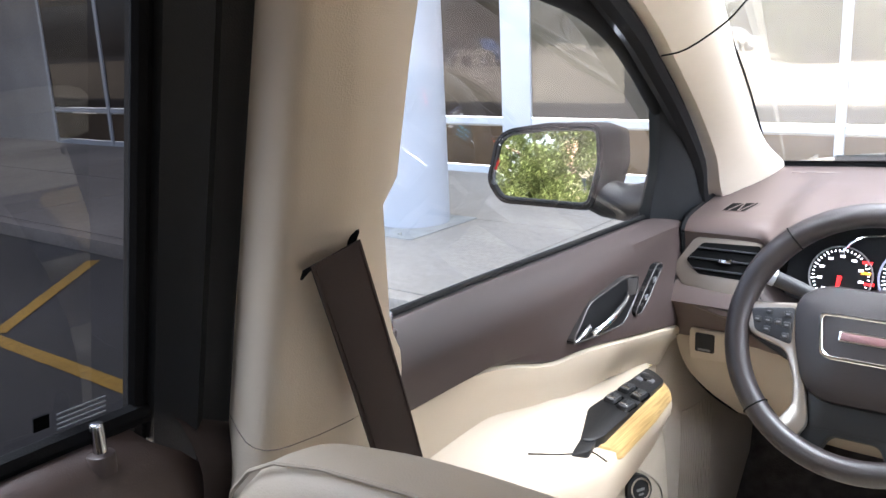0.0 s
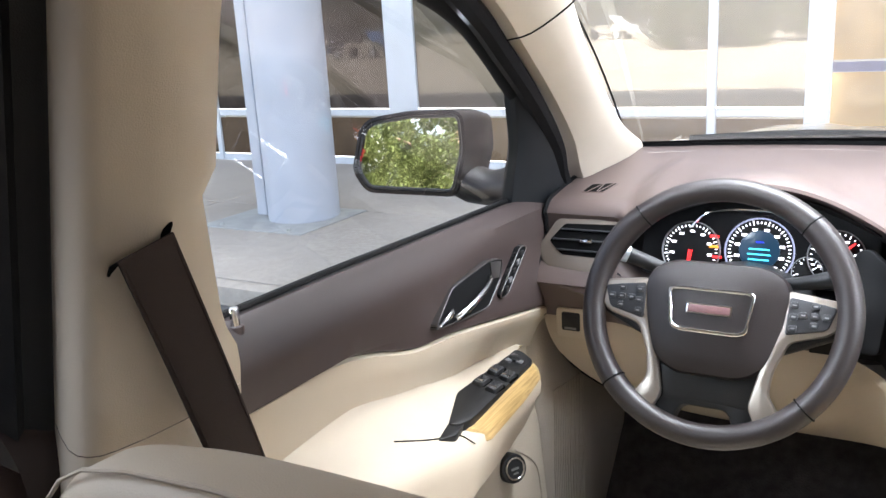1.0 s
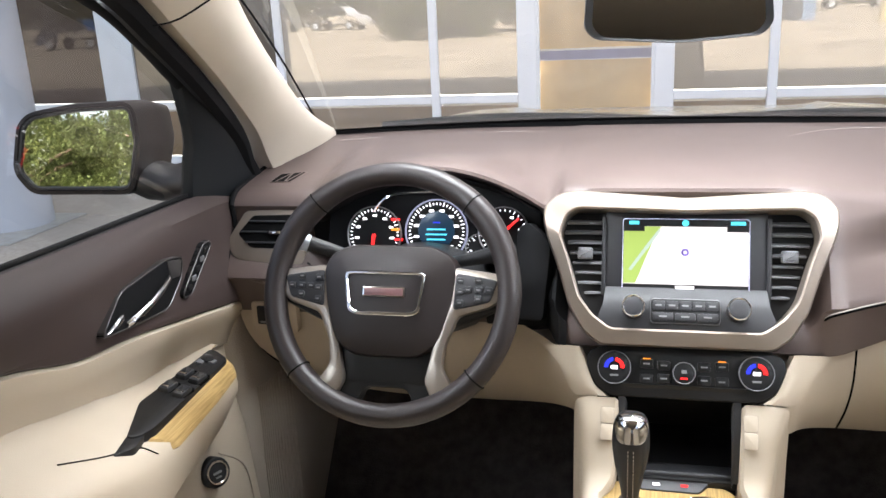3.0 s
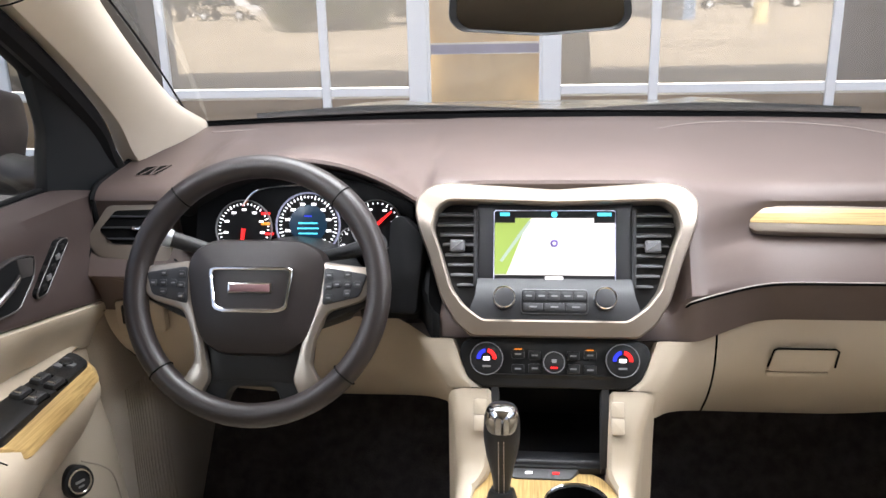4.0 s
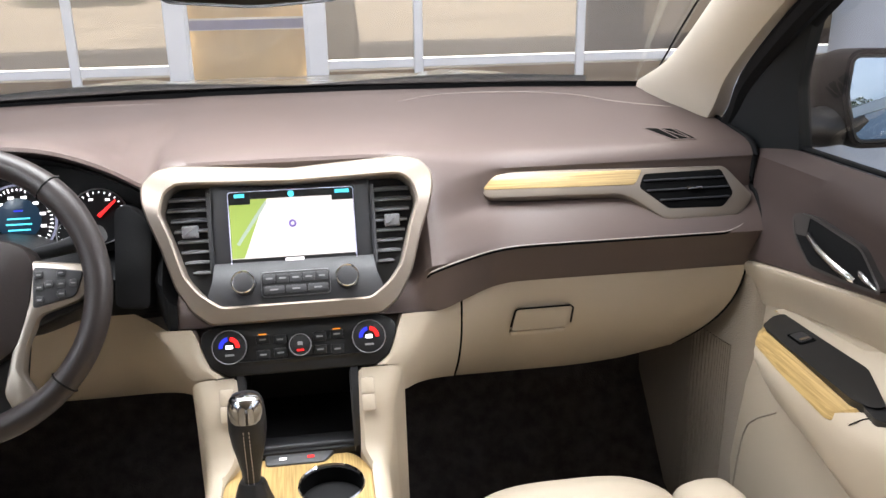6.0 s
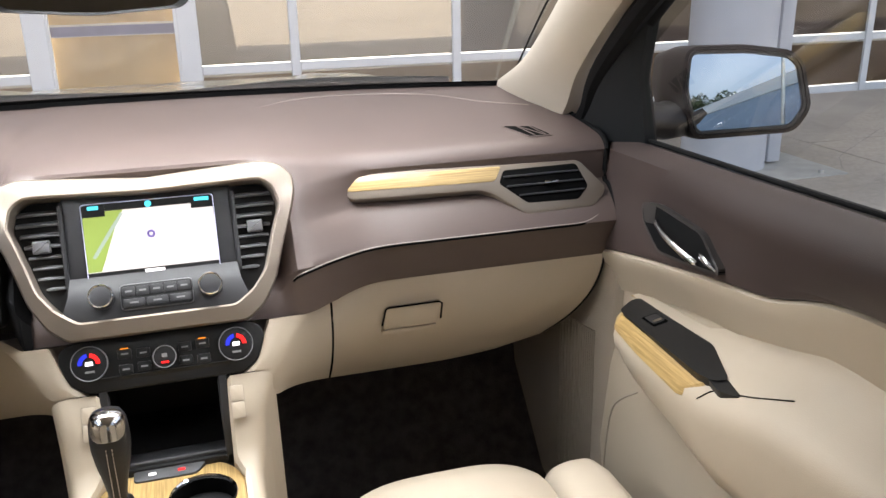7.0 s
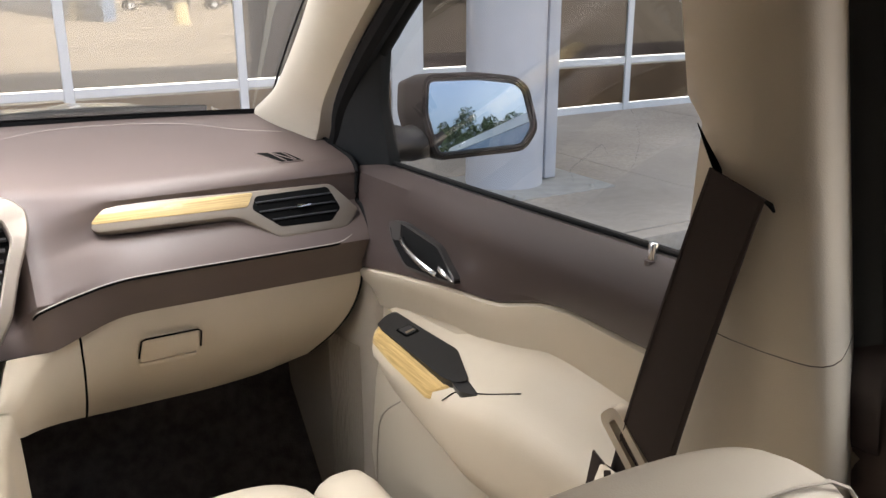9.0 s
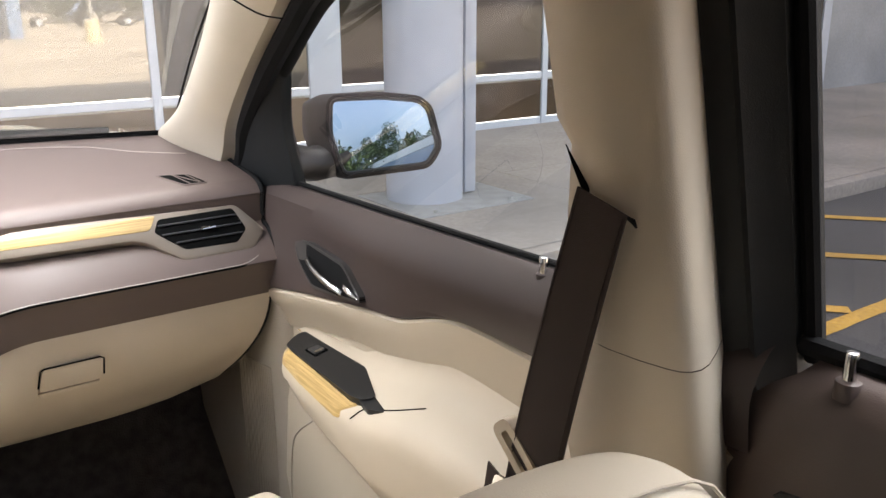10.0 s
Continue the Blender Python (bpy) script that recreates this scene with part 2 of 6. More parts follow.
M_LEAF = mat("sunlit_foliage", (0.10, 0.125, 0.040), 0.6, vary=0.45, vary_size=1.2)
# far crowns use these darker leaves: their shade is put into the colour
M_LEAFSHADE = mat("shaded_foliage", (0.045, 0.065, 0.022), 0.6, vary=0.45, vary_size=1.2)
M_BARK = mat("bark", (0.12, 0.085, 0.06), 0.9, grain=1.0, grain_size=20)
M_TYRE = mat("tyre_rubber", (0.02, 0.02, 0.02), 0.8)
M_CARWHITE = mat("white_car_paint", (0.75, 0.75, 0.74), 0.25, coat=0.8, vary=0.02)
M_CARBLUE = mat("blue_car_paint", (0.03, 0.16, 0.42), 0.25, coat=0.8, vary=0.03)
M_CARDARK = mat("black_car_paint", (0.03, 0.03, 0.035), 0.25, coat=0.8, vary=0.03)
M_CARGREY = mat("silver_car_paint", (0.45, 0.46, 0.47), 0.28, coat=0.8, vary=0.03)
M_CREAM = mat("cream_concrete_paint", (0.72, 0.62, 0.38), 0.7, vary=0.08, vary_size=4)
M_CARGLASS = mat("dark_car_glass", (0.02, 0.025, 0.03), 0.05)
M_WALL = ground_mat("cream_house_wall", (0.62, 0.55, 0.42), 0.08, 10)
M_ROOF = mat("brown_roof_tile", (0.22, 0.12, 0.08), 0.8, vary=0.25, vary_size=4)

# ---- mesh helpers ----
V = Vector


def finish(bm, angle=38):
    bmesh.ops.recalc_face_normals(bm, faces=bm.faces)
    for f in bm.faces:
        f.smooth = True
    for e in bm.edges:
        if len(e.link_faces) == 2 and e.calc_face_angle(0) > radians(angle):
            e.smooth = False
    me = bpy.data.meshes.new("mesh")
    bm.to_mesh(me)
    bm.free()
    return me


def thing(name, at, label, category, group="", kind=""):
    ob = new(name)
    ob.empty_display_size = 0.05
    ob.location = at
    return tagged(ob, label, category, group, kind)


def part(name, bm, material, parent=None, label=""):
    """Link a bmesh, given in world metres, as one mesh object under a thing or a part."""
    me = finish(bm)
    me.name = name
    me.materials.append(material)
    ob = new(name, me)
    if parent is not None:
        ob.parent = parent
        if parent.type == 'EMPTY':
            ob.matrix_parent_inverse = Matrix.Translation(-parent.location)
    return tagged(ob, label)


def solo(name, bm, material, label, category, group="", kind=""):
    return tagged(part(name, bm, material), label, category, group, kind)


def smooth_path(pts, n):
    """Catmull-Rom through the points, n samples in all."""
    p = [np.array(q, float) for q in pts]
    p = [2 * p[0] - p[1]] + p + [2 * p[-1] - p[-2]]
    seg, out = len(p) - 3, []
    for k in range(n):
        u = k / (n - 1) * seg
        i = min(int(u), seg - 1)
        t = u - i
        a, b, c, d = p[i:i + 4]
        out.append(0.5 * (2 * b + (c - a) * t + (2 * a - 5 * b + 4 * c - d) * t * t + (3 * b - a - 3 * c + d) * t ** 3))
    return out


def grid(bm, rows, closed=False):
    """Faces between rows of points of equal length."""
    vs = [[bm.verts.new(p) for p in r] for r in rows]
    m = len(rows[0])
    for a, b in zip(vs, vs[1:]):
        for j in range(m if closed else m - 1):
            k = (j + 1) % m
            try:
                bm.faces.new((a[j], a[k], b[k], b[j]))
            except ValueError:
                pass
    return vs


def loft(rows, closed=False, caps=False, thick=0.0):
    bm = bmesh.new()
    vs = grid(bm, rows, closed)
    if caps:
        bm.faces.new(list(reversed(vs[0])))
        bm.faces.new(vs[-1])
    if thick:
        bmesh.ops.recalc_face_normals(bm, faces=bm.faces)
        bmesh.ops.solidify(bm, geom=bm.faces[:], thickness=thick)
    return bm


def tube(pts, r, n=10, caps=True, bm=None, flat=1.0, up=(0, 0, 1)):
    """A round (or flattened) bar along points; r one radius or one for each point."""
    bm = bm or bmesh.new()
    pts = [V(p) for p in pts]
    rows = []
    for i, p in enumerate(pts):
        d = (pts[min(i + 1, len(pts) - 1)] - pts[max(i - 1, 0)]).normalized()
        a = d.cross(V(up))
        a = a.normalized() if a.length > 1e-4 else d.orthogonal().normalized()
        b = d.cross(a)
        q = r[i] if isinstance(r, (list, tuple)) else r
        rows.append([p + a * (q * math.cos(2 * math.pi * k / n)) + b * (q * flat * math.sin(2 * math.pi * k / n)) for k in range(n)])
    vs = grid(bm, rows, True)
    if caps:
        bm.faces.new(list(reversed(vs[0])))
        bm.faces.new(vs[-1])
    return bm


def box(c, s, bev=0.0, seg=2, m=None, bm=None):
    """A box of size s at c with rounded edges; m turns it about its centre."""
    bm = bm or bmesh.new()
    g = bmesh.ops.create_cube(bm, size=1)["verts"]
    for v in g:
        v.co = V((v.co.x * s[0], v.co.y * s[1], v.co.z * s[2]))
    if bev:
        es = list({e for v in g for e in v.link_edges})
        g = list({v for f in bmesh.ops.bevel(bm, geom=es, offset=bev, segments=seg, profile=0.6, affect='EDGES')["faces"] for v in f.verts} | {v for v in g if v.is_valid})
    for v in g:
        v.co = (m.to_3x3() @ v.co if m else v.co) + V(c)
    return bm


class Frame:
    """A plane with its own axes: u across, v up, n out of it."""

    def __init__(self, o, u, v):
        self.o, self.u = V(o), V(u).normalized()
        self.v = (V(v) - V(v).dot(self.u) * self.u).normalized()
        self.n = self.u.cross(self.v)

    def p(self, u, v, n=0.0):
        return self.o + self.u * u + self.v * v + self.n * n


def round_poly(pts, r, seg=5):
    """Corner points with each corner rounded by about r."""
    out, m = [], len(pts)
    for i in range(m):
        a, b, c = (np.array(pts[(i + k) % m], float) for k in (-1, 0, 1))
        la, lc = np.linalg.norm(a - b), np.linalg.norm(c - b)
        q = min(r, la * 0.45, lc * 0.45)
        s, e = b + (a - b) / la * q, b + (c - b) / lc * q
        for k in range(seg + 1):
            t = k / seg
            out.append(tuple((1 - t) ** 2 * s + 2 * t * (1 - t) * b + t * t * e))
    return out


def inset(pts, d):
    """The outline moved inwards by d (either winding)."""
    p = np.array(pts, float)
    area = 0.5 * sum(p[i][0] * p[(i + 1) % len(p)][1] - p[(i + 1) % len(p)][0] * p[i][1] for i in range(len(p)))
    sg, out = (1 if area > 0 else -1), []
    for i in range(len(p)):
        t = p[(i + 1) % len(p)] - p[i - 1]
        t = t / (np.linalg.norm(t) + 1e-12)
        out.append(tuple(p[i] + sg * d * np.array([-t[1], t[0]])))
    return out


def plate(fr, pts, n0, n1, bev=0.002, bm=None, dome=0.0):
    """A slab with that outline from height n0 to n1 over the plane, its upper edge rounded."""
    bm = bm or bmesh.new()
    rows = [[fr.p(u, v, n0) for u, v in pts], [fr.p(u, v, n1 - bev) for u, v in pts]]
    if bev:
        rows.append([fr.p(u, v, n1 - bev * 0.3) for u, v in inset(pts, bev * 0.3)])
        rows.append([fr.p(u, v, n1) for u, v in inset(pts, bev)])
    vs = grid(bm, rows, True)
    if dome:
        cu, cv = np.mean(np.array(pts), axis=0)
        prev = vs[-1]
        for k in (0.75, 0.5, 0.25):
            ring = [bm.verts.new(fr.p(cu + (u - cu) * k, cv + (v - cv) * k, n1 + dome * (1 - k * k))) for u, v in inset(pts, bev)]
            for j in range(len(ring)):
                i = (j + 1) % len(ring)
                bm.faces.new((prev[j], prev[i], ring[i], ring[j]))
            prev = ring
        bm.faces.new(prev)
    else:
        bm.faces.new(vs[-1])
    bm.faces.new(list(reversed(vs[0])))
    return bm


def polar(pts, n, c):
    """The outline met by n even rays from c."""
    p, out = [np.array(q, float) - c for q in pts], []
    for k in range(n):
        a = 2 * math.pi * k / n
        d = np.array([math.cos(a), math.sin(a)])
        best = None
        for i in range(len(p)):
            s, e = p[i], p[(i + 1) % len(p)] - p[i]
            den = d[0] * e[1] - d[1] * e[0]
            if abs(den) < 1e-12:
                continue
            t, w = (s[0] * e[1] - s[1] * e[0]) / den, (s[0] * d[1] - s[1] * d[0]) / den
            if t > 0 and -1e-9 <= w <= 1 + 1e-9 and (best is None or t > best):
                best = t
        out.append(tuple(np.array(c) + d * (best or 0)))
    return out


def ring_plate(fr, outer, inner, n0, n1, c=(0, 0), n=120, bev=0.003, sink=0.0, fall=0.0):
    """A frame between two outlines; its inner edge may sink by sink."""
    bm = bmesh.new()
    o, i = polar(outer, n, np.array(c)), polar(inner, n, np.array(c))
    h = n1 - sink
    rows = [[fr.p(u, v, n0) for u, v in o], [fr.p(u, v, n1 - bev - fall) for u, v in o], [fr.p(u, v, n1 - fall * 0.75) for u, v in inset(o, bev)],
            [fr.p(u, v, h) for u, v in inset(i, -bev)], [fr.p(u, v, h - bev) for u, v in i], [fr.p(u, v, n0) for u, v in i]]
    vs = grid(bm, rows, True)
    for j in range(n):
        k = (j + 1) % n
        bm.faces.new((vs[-1][j], vs[-1][k], vs[0][k], vs[0][j]))
    return bm


def circle(r, n=40, c=(0, 0), sx=1.0):
    return [(c[0] + r * sx * math.cos(2 * math.pi * k / n), c[1] + r * math.sin(2 * math.pi * k / n)) for k in range(n)]


def disc(fr, r, n0, n1, c=(0, 0), bev=0.001, n=40, bm=None, dome=0.0):
    return plate(fr, circle(r, n, c), n0, n1, bev, bm, dome)


def ring(fr, r0, r1, n0, n1, c=(0, 0), n=48, bev=0.001):
    return ring_plate(fr, circle(r1, n, c), circle(r0, n, c), n0, n1, c, n, bev)


def rect(w, h, c=(0, 0), r=0.0, seg=4):
    p = [(c[0] - w / 2, c[1] - h / 2), (c[0] + w / 2, c[1] - h / 2), (c[0] + w / 2, c[1] + h / 2), (c[0] - w / 2, c[1] + h / 2)]
    return round_poly(p, r, seg) if r else p


def lerp(x, xs, ys):
    return float(np.interp(x, xs, ys))

# ---- ground, sidewalk, kerb ----
ROAD, WALK, KERB, FACADE = -0.42, -0.28, 4.12, 8.9

bm = bmesh.new()
grid(bm, [[V((x, y, ROAD)) for x in np.linspace(-600, 600, 13)] for y in np.linspace(-900, KERB + 0.05, 13)])
grid(bm, [[V((x, y, ROAD - 0.02)) for x in np.linspace(-600, 600, 5)] for y in (KERB - 0.05, 60, 900)])
solo("ground", bm, M_ASPH, "dark grey asphalt parking lot, slightly worn", "asphalt", kind="structure")
# pale sheet over the sunlit asphalt; extra sun brightness is put into its colour
bm = bmesh.new()
grid(bm, [[V((x, y, ROAD + 0.006)) for x in (-200, 0, 200)] for y in (-130, -60, -2.6)])
solo("lot", bm, M_LOT, "parking lot with sun brightness put into a pale tan", "parking lot", kind="structure")
walkway = tagged(thing("pavement", (0, 6.5, WALK), "pale grey concrete sidewalk along the storefront", "sidewalk"), kind="structure")
slab_w = 3.05
for i in range(-8, 8):
    for y0, y1 in ((KERB + 0.17, 6.45), (6.46, FACADE + 0.1)):
        part("slab", box((-0.6 + slab_w * (i + 0.5), (y0 + y1) / 2, WALK - 0.06), (slab_w - 0.012, y1 - y0 - 0.006, 0.12), 0.006, 1), M_CONC, walkway)
part("joint_bed", box((0, 6.5, WALK - 0.07), (60, 4.7, 0.11)), M_ASPH, walkway)
for i in range(-8, 8):
    part("kerb", box((-0.6 + slab_w * (i + 0.5), KERB + 0.08, WALK - 0.10), (slab_w - 0.01, 0.16, 0.2), 0.02, 2), M_CONC, walkway, "concrete kerb stone")


def stripe(a, b, w):
    """A painted line on the asphalt from a to b."""
    a, b = V((*a, 0)), V((*b, 0))
    d = (b - a).normalized()
    s = V((-d.y, d.x, 0)) * w / 2
    bm = bmesh.new()
    k = max(4, int((b - a).length / 0.12))
    rnd = random.Random(int(abs(a.x * 97 + a.y * 31) * 10))
    rows = []
    for i in range(k + 1):
        p = a.lerp(b, i / k)
        rows.append([p + s * (1 + rnd.uniform(-0.06, 0.06)) + V((0, 0, ROAD + 0.005)), p - s * (1 + rnd.uniform(-0.06, 0.06)) + V((0, 0, ROAD + 0.005))])
    grid(bm, rows)
    return bm


lines = [((-6.7, 2.4), (-3.9, 2.4)), ((3.9, 2.38), (9.2, 2.38))]
lines += [((x, 2.46), (x - 1.32, 3.95)) for x in (-4.42, -6.02, 4.93, 6.52, 8.12)]
for k, (a, b) in enumerate(lines):
    line = solo("parking_line", stripe(a, b, 0.115), M_YELLOW, "yellow painted parking line on the asphalt", "road marking", "parking lines", "structure")
    line.location.z = 0.0 if k < 2 else 0.004

# ---- storefront building ----
C = -0.5
shop = thing("storefront_building", (C, FACADE, WALK), "storefront with pale aluminium window frames and dark glass", "building")
# unseen; height and width set so the building shades the car
part("wall", box((C, FACADE + 0.55, 9.0), (170, 0.6, 11.0)), M_STUCCO, shop, "unseen grey stucco wall sized to shade the car")
# unseen; added to stop sun passing under the wall above
for x in (50.2, -51.2):
    part("wall", box((x, FACADE + 0.3, 1.6), (69.6, 0.5, 4.0)), M_STUCCO, shop, "unseen grey stucco wall added to block the sun")
part("interior_wall", box((C, FACADE + 3.4, 1.5), (60, 0.2, 4.2)), M_STUCCO, shop)
part("canopy_beam", box((C, 6.05, 4.1), (60, 0.8, 0.5)), M_STUCCO, shop, "long beam carried by the columns")
upright = [(-16.9, 0.09), (-14.9, 0.09), (-12.9, 0.09), (-10.9, 0.09), (-9.0, 0.09), (-7.15, 0.09), (-5.85, 0.42), (-3.87, 0.09), (-2.16, 0.09),
           (-1.19, 0.20), (0.16, 0.19), (1.17, 0.09), (2.87, 0.09), (4.82, 0.42), (6.72, 0.1), (8.22, 0.1), (10.1, 0.1), (12.0, 0.1), (13.9, 0.1), (15.1, 0.25)]
for x, w in upright:
    part("mullion", box((x, FACADE - 0.02, 1.75), (w, 0.14, 4.06), 0.006, 1), M_WHITEFRAME if abs(x + 0.5) < 4.8 else M_ALU, shop)
bays = list(zip(upright, upright[1:]))
for (x0, w0), (x1, w1) in bays:
    a, b = x0 + w0 / 2, x1 - w1 / 2
    door = abs(a + 1.09) < 0.05
    wide, mid = b - a - 0.004, (a + b) / 2
    for z, h in ((WALK - 0.02 + 0.06, 0.1), (0.385, 0.085), (3.1, 0.09)):
        if not (door and z > 0 and z < 1):
            part("transom", box((mid, FACADE - 0.02, z), (wide, 0.12, h), 0.006, 1), M_WHITEFRAME if abs(mid + 0.5) < 5.2 else M_ALU, shop)
    if not door:
        part("pane", box((mid, FACADE - 0.055, 1.75), (wide, 0.012, 2.62)), M_PANEGLARE if abs(mid + 0.5) < 4.0 else M_PANEMID if abs(mid + 0.5) < 5.4 else M_PANE, shop, "storefront glass coloured tan for glare and reflections" if abs(mid + 0.5) < 5.4 else "dark storefront glass")
        part("pane", box((mid, FACADE - 0.055, 0.07), (wide, 0.012, 0.5)), M_KRAFTLOW if abs(mid + 0.5) < 5.4 else M_DARKLOW, shop, "low pane lined with brown paper")
    else:
        # wrinkled paper sheets taped inside the door
        for z0, z1, off in ((-0.22, 0.74, 0.0), (0.86, 3.1, 0.04)):
            rows = []
            for v in np.linspace(z0, z1, 26):
                row = []
                for u in np.linspace(a, b, 22):
                    q = V((u * 2.3, v * 1.9, off * 30))
                    row.append(V((u, FACADE + 0.05 + 0.09 * (abs(noise.noise(q * 0.8)) + 0.5 * abs(noise.noise(q * 2.3))) + 0.16 * min(0.4, abs(0.42 * (u - mid) - (v - 0.50 - off * 20))), v)))
                rows.append(row)
            part("paper_sheet", loft(rows), M_KRAFT, shop, "creased brown kraft paper")
        part("tape_band", box((mid, FACADE + 0.04, 0.80), (wide, 0.02, 0.09)), mat("violet_grey_band", (0.19, 0.19, 0.27), 0.4), shop)
for x in (-1.09, 0.06):
    part("door_stile", box((x, FACADE - 0.05, 1.4), (0.05, 0.05, 3.3), 0.006, 1), M_WHITEFRAME, shop)


def column(x, y, turn):
    """Round painted steel column with a square downpipe on a bolted base plate."""
    c = thing("column", (x, y, WALK), "round blue-grey painted steel column on a base plate", "column", "columns before the storefront")
    fr = Frame((x, y, WALK), (1, 0, 0), (0, 1, 0))
    part("shaft", disc(fr, 0.335, 0.012, 4.15, n=64, bev=0.0), M_COLUMN, c)
    part("base_plate", plate(fr, rect(1.20, 1.00, (turn * 0.14, -0.12), 0.02), 0.001, 0.012, 0.003), M_STEELPLATE, c, "flat galvanised base plate")
    part("downpipe", box((x + turn * 0.40, y - 0.06, WALK + 2.05), (0.12, 0.16, 4.05), 0.012, 2), M_COLUMN, c, "square downpipe beside the shaft")
    for i, (u, v) in enumerate(((-0.40 + turn * 0.14, -0.54), (0.40 + turn * 0.14, -0.54))):
        part("bolt", disc(fr, 0.02, 0.0, 0.035, (u, v), n=8), M_STEELPLATE, c)


column(-5.28, 6.1, -1)
column(4.25, 6.0, 1)

# ---- lot behind the car, seen in mirrors and shop glass ----


def tree(x, y, h, spread, seed):
    rnd = random.Random(seed)
    near = y > -31
    t = thing("tree", (x, y, ROAD), "leafy green roadside tree with a brown trunk", "tree", "trees behind the lot")
    bm = tube([(x, y, ROAD), (x + 0.05, y, ROAD + h * 0.25), (x + rnd.uniform(-.2, .2), y, ROAD + h * 0.6)], [0.22, 0.16, 0.08], 8)
    for k in range(5):
        a = k * 1.26 + seed
        s = V((x + 0.03, y, ROAD + h * (0.22 + 0.06 * k)))
        tube([s, s + V((math.cos(a) * spread * 0.4, math.sin(a) * spread * 0.4, h * 0.14)), s + V((math.cos(a) * spread * 0.7, math.sin(a) * spread * 0.7, h * 0.2))], [0.09, 0.06, 0.03], 6, bm=bm)
    part("trunk", bm, M_BARK, t)
    verts, faces = [], []
    clumps = []
    for _ in range(80):
        a, r, q = rnd.uniform(0, 6.28), spread * math.sqrt(rnd.random()), rnd.random()
        clumps.append(V((x + math.cos(a) * r, y + math.sin(a) * r, ROAD + h * (0.1 + 0.82 * q * (1 - 0.35 * (r / spread) ** 2)))))
    for c in clumps:
        rad = rnd.uniform(0.35, 0.75) * spread * 0.36
        for _ in range(420 if near else 190):
            d = V((rnd.gauss(0, 1), rnd.gauss(0, 1), rnd.gauss(0, 0.8))).normalized() * rad * rnd.uniform(0.6, 1.0)
            p, s = c + d, rnd.uniform(0.05, 0.10) if near else rnd.uniform(0.09, 0.17)
            u = V((rnd.gauss(0, 1), rnd.gauss(0, 1), rnd.gauss(0, 1))).normalized()
            w = u.orthogonal().normalized()
            k = len(verts)
            verts += [p - u * s, p + w * s * 0.5, p + u * s, p - w * s * 0.5]
            faces.append((k, k + 1, k + 2, k + 3))
    me = bpy.data.meshes.new("crown")
    me.from_pydata(verts, [], faces)
    me.materials.append(M_LEAFSHADE if y < -55 else M_LEAF)
    crown = new("crown", me)
    crown.parent, crown.matrix_parent_inverse = t, Matrix.Translation(-t.location)


for i, (x, y, h, s) in enumerate(((-9.6, -25, 4.2, 2.7), (-6.0, -30, 5.0, 2.9), (-11, -29, 5.0, 3.2), (-2.5, -44, 5.2, 4.5), (5.6, -84, 9.0, 4.2), (8.6, -72, 7.6, 3.6), (-20, -62, 7, 5), (-29, -60, 8, 5.5), (-38, -58, 7, 5), (-47, -52, 8, 5.5), (-56, -46, 8, 5.5), (20, -60, 7, 5), (30, -56, 8, 5.5), (42, -50, 8, 5.5))):
    tree(x, y, h, s, i + 3)


def parked_car(x, y, paint, label, L=4.7, H=1.72, turn=0.0):
    """A parked car: body with cabin, dark windows, wheels with rims."""
    c = thing("parked_car", (x, y, ROAD), label, "car", "cars parked in the lot")
    m = Matrix.Translation((x, y, ROAD)) @ Matrix.Rotation(turn, 4, 'Z')
    W = 0.92
    prof = [(-L / 2, 0.35), (-L / 2 - 0.03, 0.7), (-L / 2 + 0.1, 0.98), (-L / 2 + 0.35, 1.05), (-L * 0.36, H - 0.08), (-L * 0.30, H), (L * 0.10, H), (L * 0.2, H - 0.1),
            (L * 0.30, 1.08), (L / 2 - 0.25, 0.96), (L / 2, 0.72), (L / 2, 0.35)]
    rows = []
    for f, s in ((-1, 0.86), (-1, 1.0), (1, 1.0), (1, 0.86)):
        rows.append([m @ V((u, f * W * (0.80 if z > 1.2 else 1.0) * (1 if s == 1 else 0.97), 0.35 + (z - 0.35) * (1 if s == 1 else 0.985))) for u, z in prof])
    part("body", loft(rows, False), paint, c)
    for f in (-1, 1):
        fr = Frame(m @ V((0, f * W * 0.93, 0)), m.to_3x3() @ V((1, 0, 0)), (0, 0, 1))
        sg = 1 if fr.n.dot(m.to_3x3() @ V((0, f, 0))) > 0 else -1
        for u0, u1 in ((-L * 0.33, -L * 0.06), (-L * 0.04, L * 0.2)):
            part("side_window", plate(fr, [(u0, 1.1), (u1 + 0.12, 1.1), (u1, H - 0.16), (u0 + 0.1, H - 0.16)], -0.05 * sg, 0.012 * sg, 0.0), M_CARGLASS, c)
        for u in (-L * 0.31, L * 0.31):
            fw = Frame(m @ V((u, f * (W - 0.10), 0.35)), m.to_3x3() @ V((1, 0, 0)), (0, 0, 1))
            wheel = part("wheel", disc(fw, 0.35, -0.12 * sg, 0.12 * sg, n=28, bev=0.0), M_TYRE, c)
            part("rim", disc(fw, 0.22, 0.0, 0.13 * sg, n=20, bev=0.0), M_ALU, wheel)


parked_car(-33.0, -28.5, M_CARBLUE, "blue parked car across the lot", turn=0.05)
parked_car(-39.5, -28.0, M_CARDARK, "black parked car beside the blue one", turn=0.03)
parked_car(-22.4, -45.0, M_CARWHITE, "white parked sport utility vehicle across the lot", turn=0.2)
parked_car(-17.3, -45.5, M_CARGREY, "silver parked car across the lot", turn=0.15)
parked_car(-28.0, -45.5, M_CARDARK, "dark parked sedan across the lot", H=1.5, turn=0.2)
